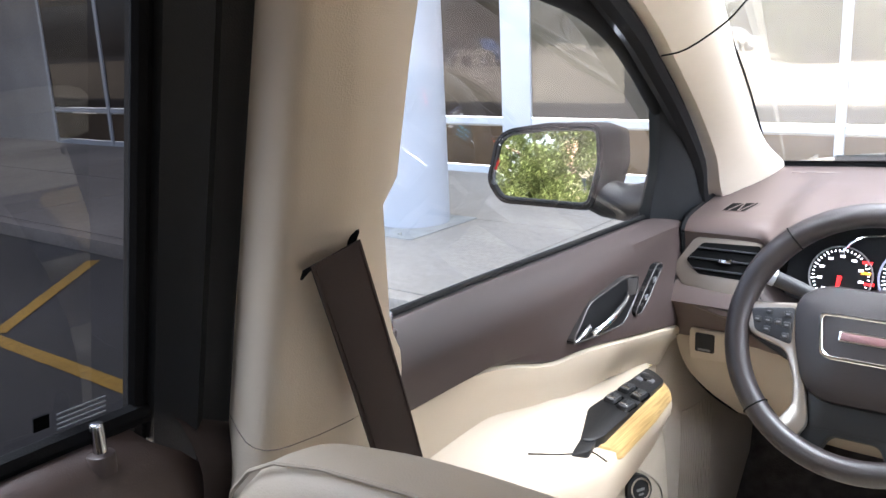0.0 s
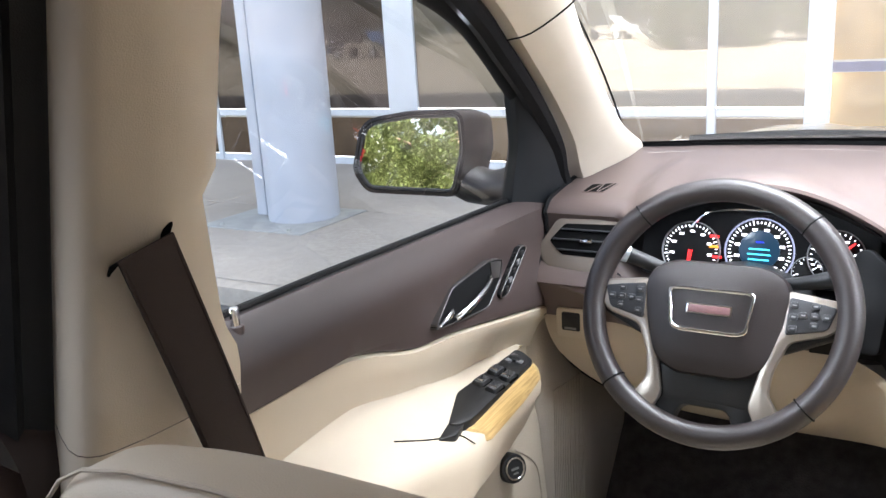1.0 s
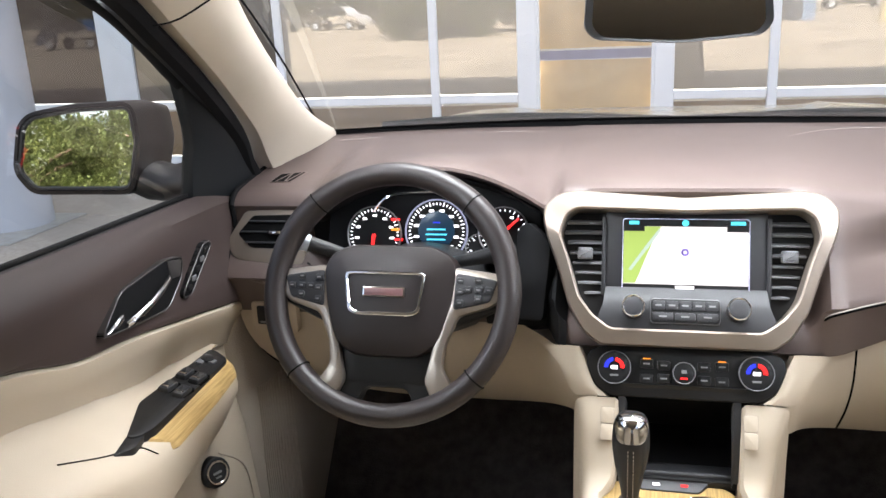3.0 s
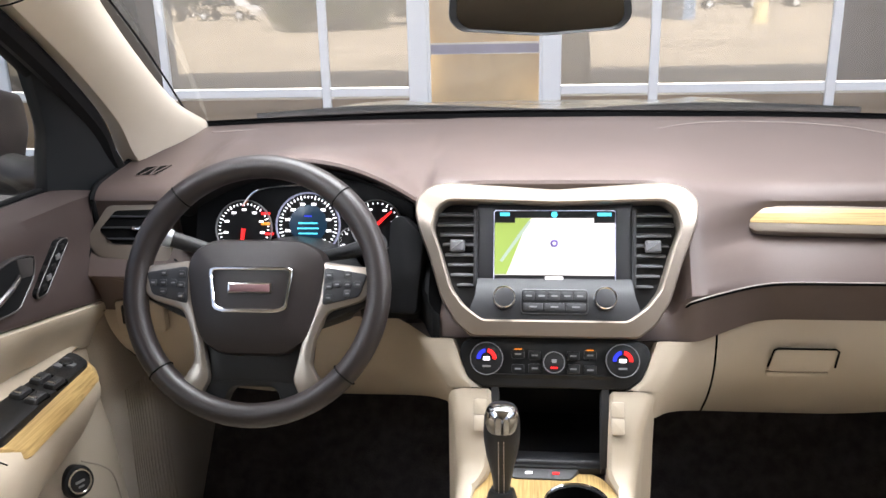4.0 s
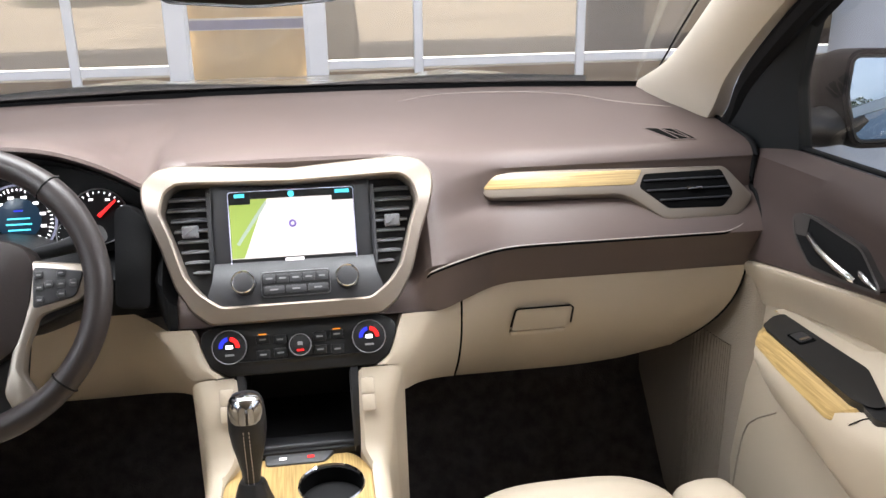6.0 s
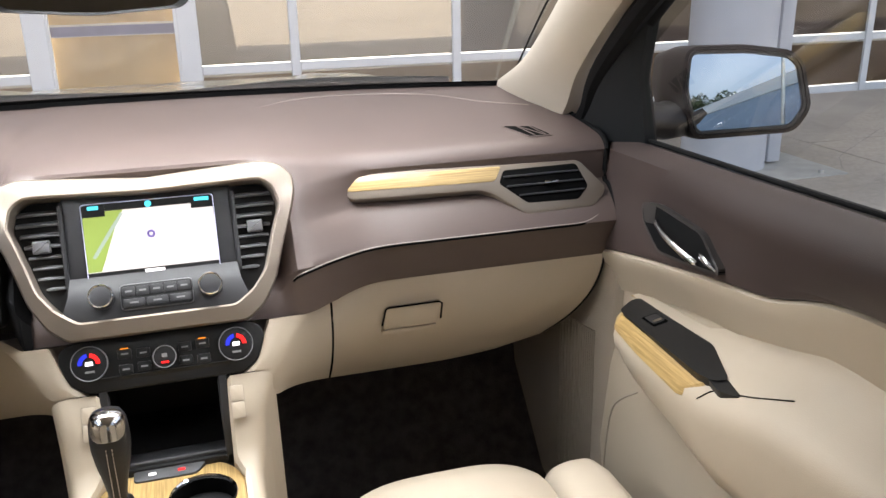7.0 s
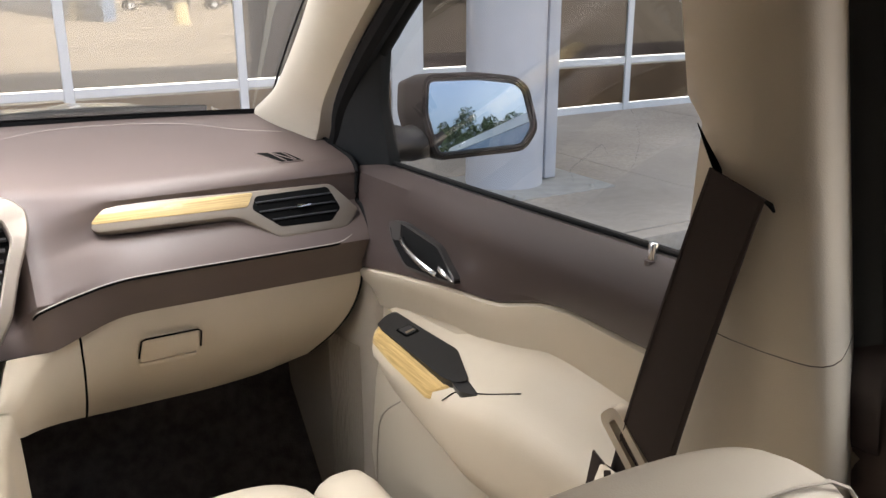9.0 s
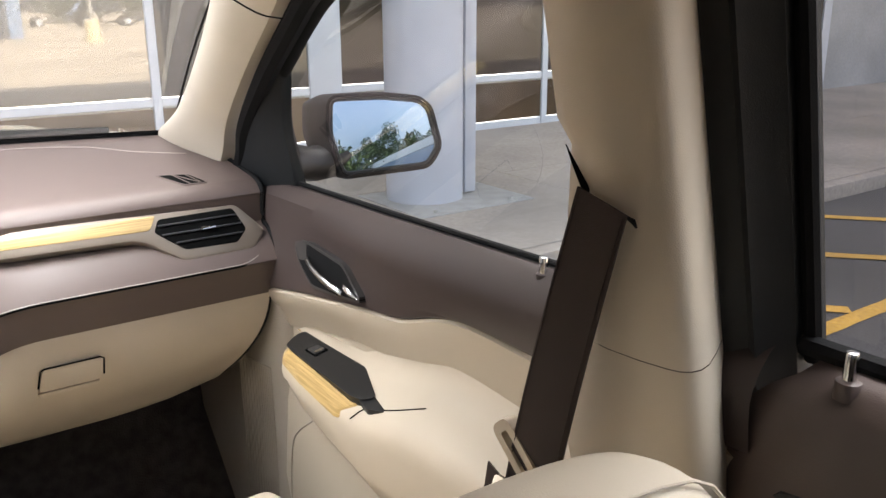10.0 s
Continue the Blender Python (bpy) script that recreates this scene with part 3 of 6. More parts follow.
parked_car(11.2, -48.0, M_CARDARK, "black parked car behind the lamp post", turn=0.02)
parked_car(17.2, -48.0, M_CARBLUE, "blue parked car behind the lamp post", turn=0.02)


def lamp_post(x, y):
    lp = thing("lamp_post", (x, y, ROAD), "lamp post on a cream concrete base in the lot", "lamp post", "lamp posts in the lot")
    fr = Frame((x, y, ROAD), (1, 0, 0), (0, 1, 0))
    part("base", disc(fr, 0.32, 0.0, 0.95, n=28, bev=0.03), M_CREAM, lp, "cream painted concrete base")
    part("foot", disc(fr, 0.42, 0.0, 0.16, n=28, bev=0.02), M_CREAM, lp)
    part("pole", tube([(x, y, ROAD + 0.9), (x, y, ROAD + 4.0), (x, y, ROAD + 7.5)], [0.09, 0.08, 0.06], 12), M_STEELPLATE, lp)
    part("lamp_head", box((x, y + 0.4, ROAD + 7.5), (0.3, 0.8, 0.12), 0.03), M_STEELPLATE, lp)


lamp_post(10.3, -23.6)
lamp_post(6.9, -32.0)

wing = thing("lot_wall", (7.6, -28, ROAD), "long blue-grey wall with a white coping beside the lot", "wall")
wt = Matrix.Rotation(radians(-4), 4, 'Z')
wc = V((7.6, -28, 0)) + wt.to_3x3() @ V((0.3, -85, 0))
part("wall", box((wc.x, wc.y, 1.75), (0.6, 170, 4.3), m=wt), mat("blue_grey_cladding", (0.20, 0.30, 0.45), 0.25), wing, "blue-grey wall")
part("fascia", box((wc.x, wc.y, 4.15), (0.8, 170.3, 0.5), m=wt), M_WHITEFRAME, wing, "white coping")

house = thing("house", (-3.4, -36.5, ROAD), "small cream house with a brown tiled roof", "house")
part("wall", box((-3.4, -36.5, ROAD + 1.4), (5.0, 4.0, 2.8)), M_WALL, house)
part("roof", loft([[V((-6.3, y, ROAD + z)) for y, z in ((-34.1, 2.7), (-36.5, 4.0), (-38.9, 2.7))], [V((-0.5, y, ROAD + z)) for y, z in ((-34.1, 2.7), (-36.5, 4.0), (-38.9, 2.7))]], thick=0.12), M_ROOF, house)
for x in (-4.6, -2.4):
    part("window", box((x, -34.48, ROAD + 1.6), (0.9, 0.06, 1.1)), M_CARGLASS, house)

# ---- car shell round the cabin ----


def mir(pts, s):
    return [V((p[0] * s, p[1], p[2])) for p in pts]


shell = tagged(thing("car_body", (0, 0, ROAD), "champagne car body round a beige cabin", "car body"), kind="structure")
# floor pan and footwell bulkhead
part("floor", box((0, -0.3, 0.21), (1.56, 4.6, 0.05)), M_CARPET, shell, "black carpeted cabin floor")
part("bulkhead", loft([[V((x, y, z)) for y, z in ((1.45, 0.235), (1.62, 0.30), (1.78, 0.50), (1.82, 0.75), (1.80, 1.05))] for x in np.linspace(-0.80, 0.80, 9)], thick=0.02), M_CARPET, shell)
for x in (-0.37, 0.40):
    part("floor_mat", plate(Frame((x, 1.02, 0.236), (1, 0, 0), (0, 1, 0)), rect(0.46, 0.78, (0, 0), 0.06), 0.0, 0.012, 0.004), M_CARPET, shell, "black ribbed floor mat")
for cx, cy, sd in ((0.27, 1.665, 3), (-0.30, 1.68, 9)):
    rows = []
    for i in range(22):
        row = []
        for j in range(26):
            q = V((i * 0.22, j * 0.22, sd))
            up = 0.004 + 0.016 * abs(noise.noise(q)) + 0.007 * abs(noise.noise(q * 2.7))
            x, t = cx - 0.10 + 0.20 * j / 25, -0.07 + 0.14 * i / 21
            row.append(V((x, cy + t * 0.62 - up * 0.78, 0.357 + (cy - 1.665) * 1.25 + t * 0.78 + up * 0.62)))
        rows.append(row)
    film_sheet = solo("protective_film", loft(rows), M_FILM, "crumpled clear plastic film in the footwell", "plastic film", "plastic films")
    film_sheet.visible_shadow = False
# roof and headliner
rows = []
for y in np.linspace(1.02, -2.2, 15):
    q = 0.02 * (1 - ((y + 0.5) / 1.7) ** 2)
    rows.append([V((x, y, 1.62 + q - 0.06 * abs(x / 0.62) ** 4)) for x in np.linspace(-0.62, 0.62, 13)])
part("headliner", loft(rows, thick=0.03), M_BEIGE_FABRIC, shell, "beige woven headliner")
rows = []
for y in np.linspace(1.10, -2.3, 12):
    rows.append([V((x, y, 1.70 - 0.03 * ((y + 0.5) / 1.7) ** 2 - 0.09 * abs(x / 0.72) ** 4)) for x in np.linspace(-0.72, 0.72, 13)])
part("roof", loft(rows, thick=0.01), M_PAINT, shell, "glossy champagne roof")
for s in (-1, 1):
    part("roof_rail", tube([(s * 0.665, y, 1.565) for y in np.linspace(1.0, -2.2, 12)], 0.06, 10), M_BEIGE_FABRIC, shell, "beige roof side trim")
part("rear_wall", box((0, -2.25, 0.62), (1.6, 0.06, 0.9)), M_BEIGE, shell)
for s in (-1, 1):
    for y0, y1 in ((-0.75, -0.62), (-2.2, -1.75)):
        part("rear_pillar", loft([mir([(0.775, y0, 1.10), (0.775, y1, 1.10), (0.745, y1, 1.10), (0.745, y0, 1.10)], s), mir([(0.66, y0, 1.58), (0.66, y1, 1.58), (0.63, y1, 1.58), (0.63, y0, 1.58)], s)], True), M_BEIGE, shell)
    part("rear_quarter", box((s * 0.79, -1.45, 0.66), (0.05, 1.65, 0.9)), M_BEIGE, shell)
    part("rear_side_window", loft([mir([(0.77, -0.75, 1.10), (0.77, -1.75, 1.10)], s), mir([(0.66, -0.75, 1.56), (0.66, -1.75, 1.56)], s)]), M_PRIVACY, shell, "dark tinted rear side glass")
    # outer skin of the flank, seen in the mirrors
    sk = [[V((s * (0.86 + 0.075 * math.sin(math.pi * q ** 0.7)), y, -0.15 + 1.17 * q)) for q in np.linspace(0, 1, 12)] for y in (-2.5, -1.6, -0.8, 0, 0.8, 1.4, 1.7, 2.0, 2.4, 2.75)]
    part("flank", loft(sk), M_PAINT, shell, "glossy champagne flank")
part("rear_bumper", box((0, -2.52, 0.28), (1.78, 0.30, 0.62), 0.10, 3), M_PAINT, shell, "champagne rear bumper")
for s in (-1, 1):
    for y in (2.18, -1.55):
        fw = Frame((s * 0.86, y, ROAD + 0.365), (0, 1, 0), (0, 0, 1))
        sg = 1 if fw.n.x * s > 0 else -1
        wh = part("wheel", ring(fw, 0.24, 0.365, -0.12 * sg, 0.115 * sg, n=48, bev=0.02 * sg), M_TYRE, shell, "black tyre")
        part("rim", ring(fw, 0.19, 0.245, -0.06 * sg, 0.09 * sg, n=48, bev=0.006 * sg), M_ALU, wh)
        part("hub", disc(fw, 0.055, -0.06 * sg, 0.08 * sg, n=24, bev=0.006 * sg), M_ALU, wh)
        for k in range(6):
            t = k * math.pi / 3
            fs = Frame(fw.p(0.125 * math.cos(t), 0.125 * math.sin(t)), fw.u * math.cos(t) + fw.v * math.sin(t), fw.v * math.cos(t) - fw.u * math.sin(t))
            part("spoke", plate(fs, rect(0.16, 0.05, (0, 0), 0.01), -0.02 * sg, 0.07 * sg, 0.004 * sg), M_ALU, wh)
part("rear_window", loft([[V((x, -2.24, 1.08)) for x in (-0.7, 0.7)], [V((x, -2.1, 1.58)) for x in (-0.6, 0.6)]]), M_PRIVACY, shell, "dark tinted rear glass")
# bonnet
rows = []
for y in np.linspace(1.98, 3.05, 14):
    q = (y - 1.98) / 1.07
    rows.append([V((x * (0.93 - 0.08 * q * q), y, 1.094 + 0.020 * math.sin(min(1, q * 3.0) * 1.57) - 0.085 * q - 0.5 * max(0, q - 0.75) ** 1.6 - 0.05 * abs(x) ** 3 + (0.012 if 0.45 < abs(x) < 0.72 else 0))) for x in np.linspace(-1, 1, 25)])
part("bonnet", loft(rows), M_PAINT, shell, "glossy champagne bonnet")
part("nose", box((0, 2.85, 0.32), (1.7, 0.5, 1.0), 0.15, 3), M_PAINT, shell)
part("cowl", loft([[V((x, y - 0.07 * abs(x) ** 2, z)) for y, z in ((1.90, 1.118), (1.94, 1.10), (2.0, 1.096))] for x in np.linspace(-0.80, 0.80, 17)]), M_COWL, shell, "grey plastic cowl below the windshield")
# windshield
base = lambda x: V((x, 1.925 - 0.105 * (x / 0.70) ** 2, 1.135))
top = lambda x: V((x * 0.86, 1.05 - 0.06 * (x / 0.70) ** 2, 1.575))
rows = [[base(x).lerp(top(x), k / 10) + V((0, 0.02, 0.035)) * math.sin(math.pi * k / 10) for x in np.linspace(-0.735, 0.735, 19)] for k in range(11)]
ws = solo("windshield", loft(rows), M_SHIELD, "clear windshield glass with a thin dusty film for glare", "windshield", kind="structure")
ws.visible_shadow = False
band = thing("windshield_band", (0, 1.9, 1.13), "black ceramic band along the windshield's foot", "glass band", kind="structure")
band_rows = []
for x in np.linspace(-0.735, 0.735, 31):
    b = base(x)
    h = 0.010 + 0.010 * max(0, 1 - abs(abs(x + 0.25) - 0.0) / 0.5)
    band_rows.append([b + V((0, -0.012, -0.022)), b + V((0, -0.012, 0.0)), b + V((0, -0.012 - h * 0.6, h * 0.42))])
part("ceramic_strip", loft(band_rows), M_SEAL, band)
for s in (-1, 1):
    part("edge_strip", tube([base(s * 0.725).lerp(top(s * 0.725), k / 10) + V((-s * 0.004, 0.012, 0.030)) * math.sin(math.pi * k / 10) + V((0, -0.006, 0)) for k in range(7)], 0.0022, 8, flat=0.6), M_SEAL, band, "black edge of the windshield glass")
for pts in (((-0.62, 1.90, 1.130), (-0.35, 1.985, 1.134), (0.05, 2.0, 1.118)), ((0.0, 1.985, 1.12), (0.35, 1.985, 1.132), (0.62, 1.905, 1.13))):
    w = solo("wiper", tube(smooth_path(pts, 10), 0.009, 6, flat=1.3), M_SEAL, "black windshield wiper resting at the glass foot", "wiper", "wipers")

# ---- pillars ----
SH = [(0.715, 1.92, 1.095), (0.698, 1.818, 1.136), (0.682, 1.635, 1.20), (0.66, 1.465, 1.29), (0.641, 1.335, 1.37), (0.632, 1.275, 1.415), (0.608, 1.13, 1.50), (0.585, 0.98, 1.585)]
DO = [(0.757, 1.60, 1.06), (0.743, 1.52, 1.125), (0.725, 1.455, 1.19), (0.702, 1.31, 1.285), (0.68, 1.155, 1.37), (0.669, 1.07, 1.415), (0.645, 0.87, 1.50), (0.62, 0.66, 1.585)]
GL = [(0.79, 1.345, 1.085), (0.762, 1.335, 1.20), (0.742, 1.285, 1.285), (0.722, 1.15, 1.37), (0.710, 1.045, 1.417), (0.700, 0.924, 1.450), (0.692, 0.75, 1.475), (0.690, 0.50, 1.485)]
for s in (-1, 1):
    pil = thing("pillar_trim", (s * 0.72, 1.75, 1.12), "smooth beige front pillar trim beside the windshield", "pillar trim", "front pillar trims")
    rows = []
    for a, b in zip(smooth_path(SH, 30), smooth_path(DO, 30)):
        a, b = V(a), V(b)
        out = V((-0.75, -0.55, 0.15)).normalized()
        r = []
        for k in range(13):
            t = k / 12
            bulge = 0.036 * math.sin(math.pi * t) ** 0.75
            r.append(a.lerp(b, t) + out * bulge + (V((0.02, 0.03, 0)) if k == 12 else V((0, 0, 0))))
        rows.append([V((p.x * s, p.y, p.z)) for p in r])
    part("cover", loft(rows), M_BEIGE_FABRIC, pil)
    part("seam", tube(smooth_path([(s * 0.585, 1.21, 1.445), (s * 0.60, 1.17, 1.415), (s * 0.628, 1.11, 1.384), (s * 0.652, 1.085, 1.377)], 10), 0.0013, 6), M_GAP, pil)
    seal = [V((p[0] * s, p[1], p[2])) for p in smooth_path([(a[0] + 0.016, a[1] - 0.012, a[2]) for a in DO], 26)]
    part("door_seal", tube(seal, 0.017, 8), M_SEAL, pil, "black rubber door seal")

    bp = thing("pillar_trim", (s * 0.68, 0.45, 0.30), "beige centre pillar trim with a seat belt slot", "pillar trim", "centre pillar trims")

    def section(z):
        x = 0.66 - 0.25 * (z - 1.13)
        f = lerp(z, (1.0, 1.144, 1.178, 1.296, 1.306, 1.40, 1.55), (0.575, 0.557, 0.534, 0.502, 0.516, 0.512, 0.515))
        bul = lerp(z, (1.0, 1.1, 1.18, 1.33, 1.42), (0.0, 0.006, 0.018, 0.018, 0.01))
        c = 0.41
        pts = [(x + 0.085, f + 0.012), (x + 0.02, f + 0.006), (x + 0.002, f), (x - bul * 0.7, f * 0.75 + c * 0.25), (x - bul, (f + c) / 2), (x - bul * 0.6, f * 0.25 + c * 0.75 + 0.006), (x + 0.001, c + 0.018), (x + 0.005, c + 0.008), (x + 0.012, c + 0.002), (x + 0.022, c), (x + 0.036, c + 0.003), (x + 0.060, c + 0.014), (x + 0.090, 0.440)]
        return mir([(a, b, z) for a, b in pts], s)

    for nm, z0, z1 in (("upper_cover", 1.1106, 1.57), ("lower_cover", 0.45, 1.1094)):
        part(nm, loft([section(z) for z in np.linspace(z0, z1, 24)]), M_PILLAR, bp)
    rows = []
    for z in np.linspace(0.5, 1.55, 14):
        x = 0.66 - 0.25 * (z - 1.13)
        rows.append(mir([(x + 0.088, 0.448, z), (x + 0.092, 0.436, z), (x + 0.10, 0.42, z), (x + 0.094, 0.41, z), (x + 0.112, 0.40, z), (x + 0.122, 0.388, z), (x + 0.16, 0.383, z)], s))
    part("door_seal", loft(rows), M_FRAMEGREY, bp, "charcoal rear door seal and frame")
    # slot cover for the belt
    at = V((0.600, 0.472, 1.264)) if s > 0 else V((0.600, 0.452, 1.277))
    rear = V((0.606, 0.426, 1.249)) if s > 0 else V((0.606, 0.409, 1.267))
    part("slot", tube(smooth_path(mir([at + V((0.0045, 0.020, 0.029)), at + V((0.0055, 0.012, 0.016)), at + V((0.0070, 0.003, 0.002)), at + V((0.0080, -0.002, -0.006))], s), 9), [0.0004, 0.0008, 0.0013, 0.0018, 0.0023, 0.0027, 0.003, 0.003, 0.002], 8), M_GAP, bp, "black belt slot")
    part("slot_end", tube(mir([rear + V((0, 0.002, -0.001)), rear + V((0.002, -0.003, -0.004)), rear + V((0.005, -0.004, -0.009))], s), [0.0012, 0.0022, 0.001], 6), M_GAP, bp)

    belt = thing("seat_belt", (s * 0.63, 0.55, 0.95), "dark brown seat belt webbing running down from its slot", "seat belt", "front seat belts")
    a0, b0, a1, b1 = at, rear, V((0.650, 0.622 if s > 0 else 0.606, 0.86)), V((0.657, 0.558 if s > 0 else 0.562, 0.85))
    rows = []
    for k in range(15):
        t = k / 14
        sag = 0.006 * math.sin(math.pi * t)
        p, q = a0.lerp(a1, t), b0.lerp(b1, t)
        e = V((-sag, 0, 0))
        rows.append(mir([p + e, p.lerp(q, 0.33) + e * 1.3, p.lerp(q, 0.66) + e * 1.3, q + e], s))
    part("webbing", loft(rows, thick=0.0016), M_BELT, belt)
    for f in (0.06, 0.94):
        edge = mir([a0.lerp(a1, t).lerp(b0.lerp(b1, t), f) + V((-0.0078 * math.sin(math.pi * t) - 0.0016, 0, 0)) for t in np.linspace(0.01, 0.99, 12)], s)
        part("selvedge", tube(edge, 0.0006, 5), M_BELT, belt, "woven belt edge")
    if s > 0:
        g = Frame((0.634, 0.5665, 0.979), (0.08, -0.68, -0.73), (0.0, 0.73, -0.68))
        part("guide", ring_plate(g, rect(0.074, 0.030, (0, 0), 0.011), rect(0.052, 0.011, (0, 0), 0.003), -0.008, 0.009, bev=0.004), M_BEIGE, belt, "beige belt guide loop")
        part("folded_webbing", loft([[V((0.630, 0.612, 0.95)), V((0.630, 0.575, 0.935))], [V((0.631, 0.622, 0.90)), V((0.631, 0.585, 0.89))], [V((0.633, 0.634, 0.84)), V((0.633, 0.60, 0.84))]], thick=0.002), M_BELT, belt)
        tf = Frame((0.625, 0.588, 0.926), (0, 0.42, -0.90), (0, 0.90, 0.42))
        sg = 1 if tf.n.x < 0 else -1
        tongue = part("tongue", plate(tf, round_poly([(-0.030, -0.010), (-0.018, 0.012), (0.028, 0.007), (0.030, -0.005), (0.010, -0.014)], 0.004), 0.0, 0.004 * sg, 0.001 * sg), M_CHROME, belt, "shiny belt tongue with cutouts")
        for u, v in ((-0.016, 0.0), (0.004, -0.004), (0.022, 0.002)):
            part("cutout", plate(tf, round_poly([(u - 0.008, v), (u, v - 0.006), (u + 0.008, v), (u, v + 0.006)], 0.002), 0.0, 0.0046 * sg, 0), M_BELT, tongue)

# ---- dashboard ----
def hood(zl, d=0.0):
    return [(1.99, 1.10), (1.88, 1.128), (1.72, 1.128), (1.58, 1.128), (1.47, max(1.11, zl - 0.003)), (1.395, zl + 0.004), (1.362, zl), (1.368, zl - 0.012), (1.41, zl - 0.03), (1.44, 0.99),
            (1.40, 0.98), (1.37, 0.97), (1.345, 0.955), (1.345, 0.945), (1.37, 0.89), (1.41, 0.885)]


SIDE = [(1.99, 1.10), (1.88, 1.128), (1.72, 1.122), (1.58, 1.105), (1.48, 1.093), (1.445, 1.086), (1.430, 1.075), (1.425, 1.066), (1.428, 1.060), (1.430, 1.014),
        (1.412, 1.006), (1.388, 0.985), (1.366, 0.957), (1.371, 0.948), (1.407, 0.881), (1.44, 0.876)]
NEAR = [(1.99, 1.10), (1.88, 1.128), (1.72, 1.126), (1.58, 1.118), (1.46, 1.112), (1.405, 1.106), (1.378, 1.095), (1.366, 1.080), (1.36, 1.060), (1.345, 1.02),
        (1.33, 1.0), (1.315, 0.978), (1.300, 0.957), (1.304, 0.948), (1.313, 0.880), (1.345, 0.873)]
MIDDLE = [(1.99, 1.10), (1.88, 1.130), (1.72, 1.130), (1.58, 1.124), (1.46, 1.122), (1.40, 1.119), (1.368, 1.112), (1.372, 1.098), (1.41, 1.06), (1.39, 1.0),
          (1.38, 0.97), (1.36, 0.95), (1.335, 0.93), (1.31, 0.92), (1.296, 0.889), (1.315, 0.884)]
FLAT_X = [0.164, 0.196, 0.335, 0.80]
FLAT = np.array([MIDDLE, NEAR, SIDE, SIDE])


def ease(t):
    t = min(1.0, max(0.0, t))
    return t * t * (3 - 2 * t)


def flat_profile(a):
    k = max(0, min(int(np.searchsorted(FLAT_X, a)) - 1, len(FLAT_X) - 2))
    t = ease((a - FLAT_X[k]) / (FLAT_X[k + 1] - FLAT_X[k]))
    near = FLAT[k] * (1 - t) + FLAT[k + 1] * t
    w = ease((a - 0.12) / 0.22)
    wide = FLAT[0] * (1 - w) + FLAT[-1] * w
    mix = np.array([0, 0, 0, 0, 0, 0, 0.15, 0.6] + [1] * (len(near) - 8))[:, None]
    return wide * (1 - mix) + near * mix



def pad_profile(x):
    """The dashboard's side-view curve at x, from the windshield to the lower edge; arched into a hood over the gauges."""
    a = abs(x)
    r = 0.045 * ease((a - 0.19) / 0.06) * ease((0.75 - a) / 0.06)
    base_p = sum(flat_profile(a + r * k / 3) * w for k, w in ((-3, 1), (-2, 2), (-1, 3), (0, 3), (1, 3), (2, 2), (3, 1))) / 15
    w = ease((x + 0.625) / 0.06) * ease((-0.178 - x) / 0.03)
    if w > 0:
        arch = np.array(hood(1.147 - 1.9 * (x + 0.385) ** 2))
        base_p = base_p * (1 - w) + arch * w
    return base_p


dash = thing("dashboard", (0, 1.6, 0.7), "brown soft-touch dashboard over beige lower panels", "dashboard")
rows = []
for x in np.linspace(-0.752, 0.752, 220):
    pr = pad_profile(x)
    fine = []
    for i in range(len(pr) - 1):
        for t in (0, 0.5):
            a, b, c, d = pr[max(i - 1, 0)], pr[i], pr[i + 1], pr[min(i + 2, len(pr) - 1)]
            q = 0.5 * (2 * b + (c - a) * t + (2 * a - 5 * b + 4 * c - d) * t * t + (3 * b - a - 3 * c + d) * t ** 3)
            fine.append(V((x, q[0] - 0.05 * abs(x) ** 4 * (1 if q[0] > 1.6 else 0) * 2.2, q[1])))
    fine.append(V((x, *pr[-1])))
    rows.append(fine)
part("top_pad", loft(rows), M_PAD, dash, "brown grained soft dashboard pad")

lining = []
for x in np.linspace(-0.606, -0.196, 60):
    pr = pad_profile(x)
    lining.append([V((x, pr[k][0] - 0.004, pr[k][1] - 0.003)) for k in (7, 8, 9, 10, 11)])
# black sheet over the brown pad stands in for its shadow here
shade_rows = [[V((x, pad_profile(x)[k][0] - 0.006, pad_profile(x)[k][1])) for k in (8, 9, 10, 11, 12, 13, 14)] for x in np.linspace(-0.300, -0.168, 24)]
part("pad_shade_sheet", loft(shade_rows), M_SEAL, dash, "black sheet for shade on the pad by the column")
part("hood_lining", loft(lining), M_SEAL, dash, "black lining of the gauge hood")
for s in (-1, 1):
    rim_pts = [V((s * 0.7535, q[0] - 0.003, q[1])) for q in pad_profile(s * 0.75)[3:15]]
    part("end_seal", tube(smooth_path(rim_pts, 36), 0.0045, 8), M_SEAL, dash, "black seal at the dashboard end")
# lower beige panels: the top edge meets the pad, the bottom edge tucks forward and under
LX = [0.120, 0.140, 0.152, 0.176, 0.211, 0.255, 0.31, 0.47, 0.60, 0.76]
LY = [1.266, 1.258, 1.272, 1.303, 1.346, 1.392, 1.408, 1.411, 1.412, 1.412]
LT = [0.846, 0.848, 0.859, 0.870, 0.873, 0.874, 0.876, 0.881, 0.884, 0.886]
LBY = [1.262, 1.240, 1.285, 1.350, 1.410, 1.462, 1.488, 1.496, 1.496, 1.490]
LB = [0.800, 0.790, 0.770, 0.744, 0.717, 0.691, 0.677, 0.673, 0.680, 0.702]


def soft(a, table):
    """A lower-panel table at a, rounded at its bends."""
    return sum(lerp(a + d, LX, table) for d in (-0.012, -0.006, 0.0, 0.006, 0.012)) / 5


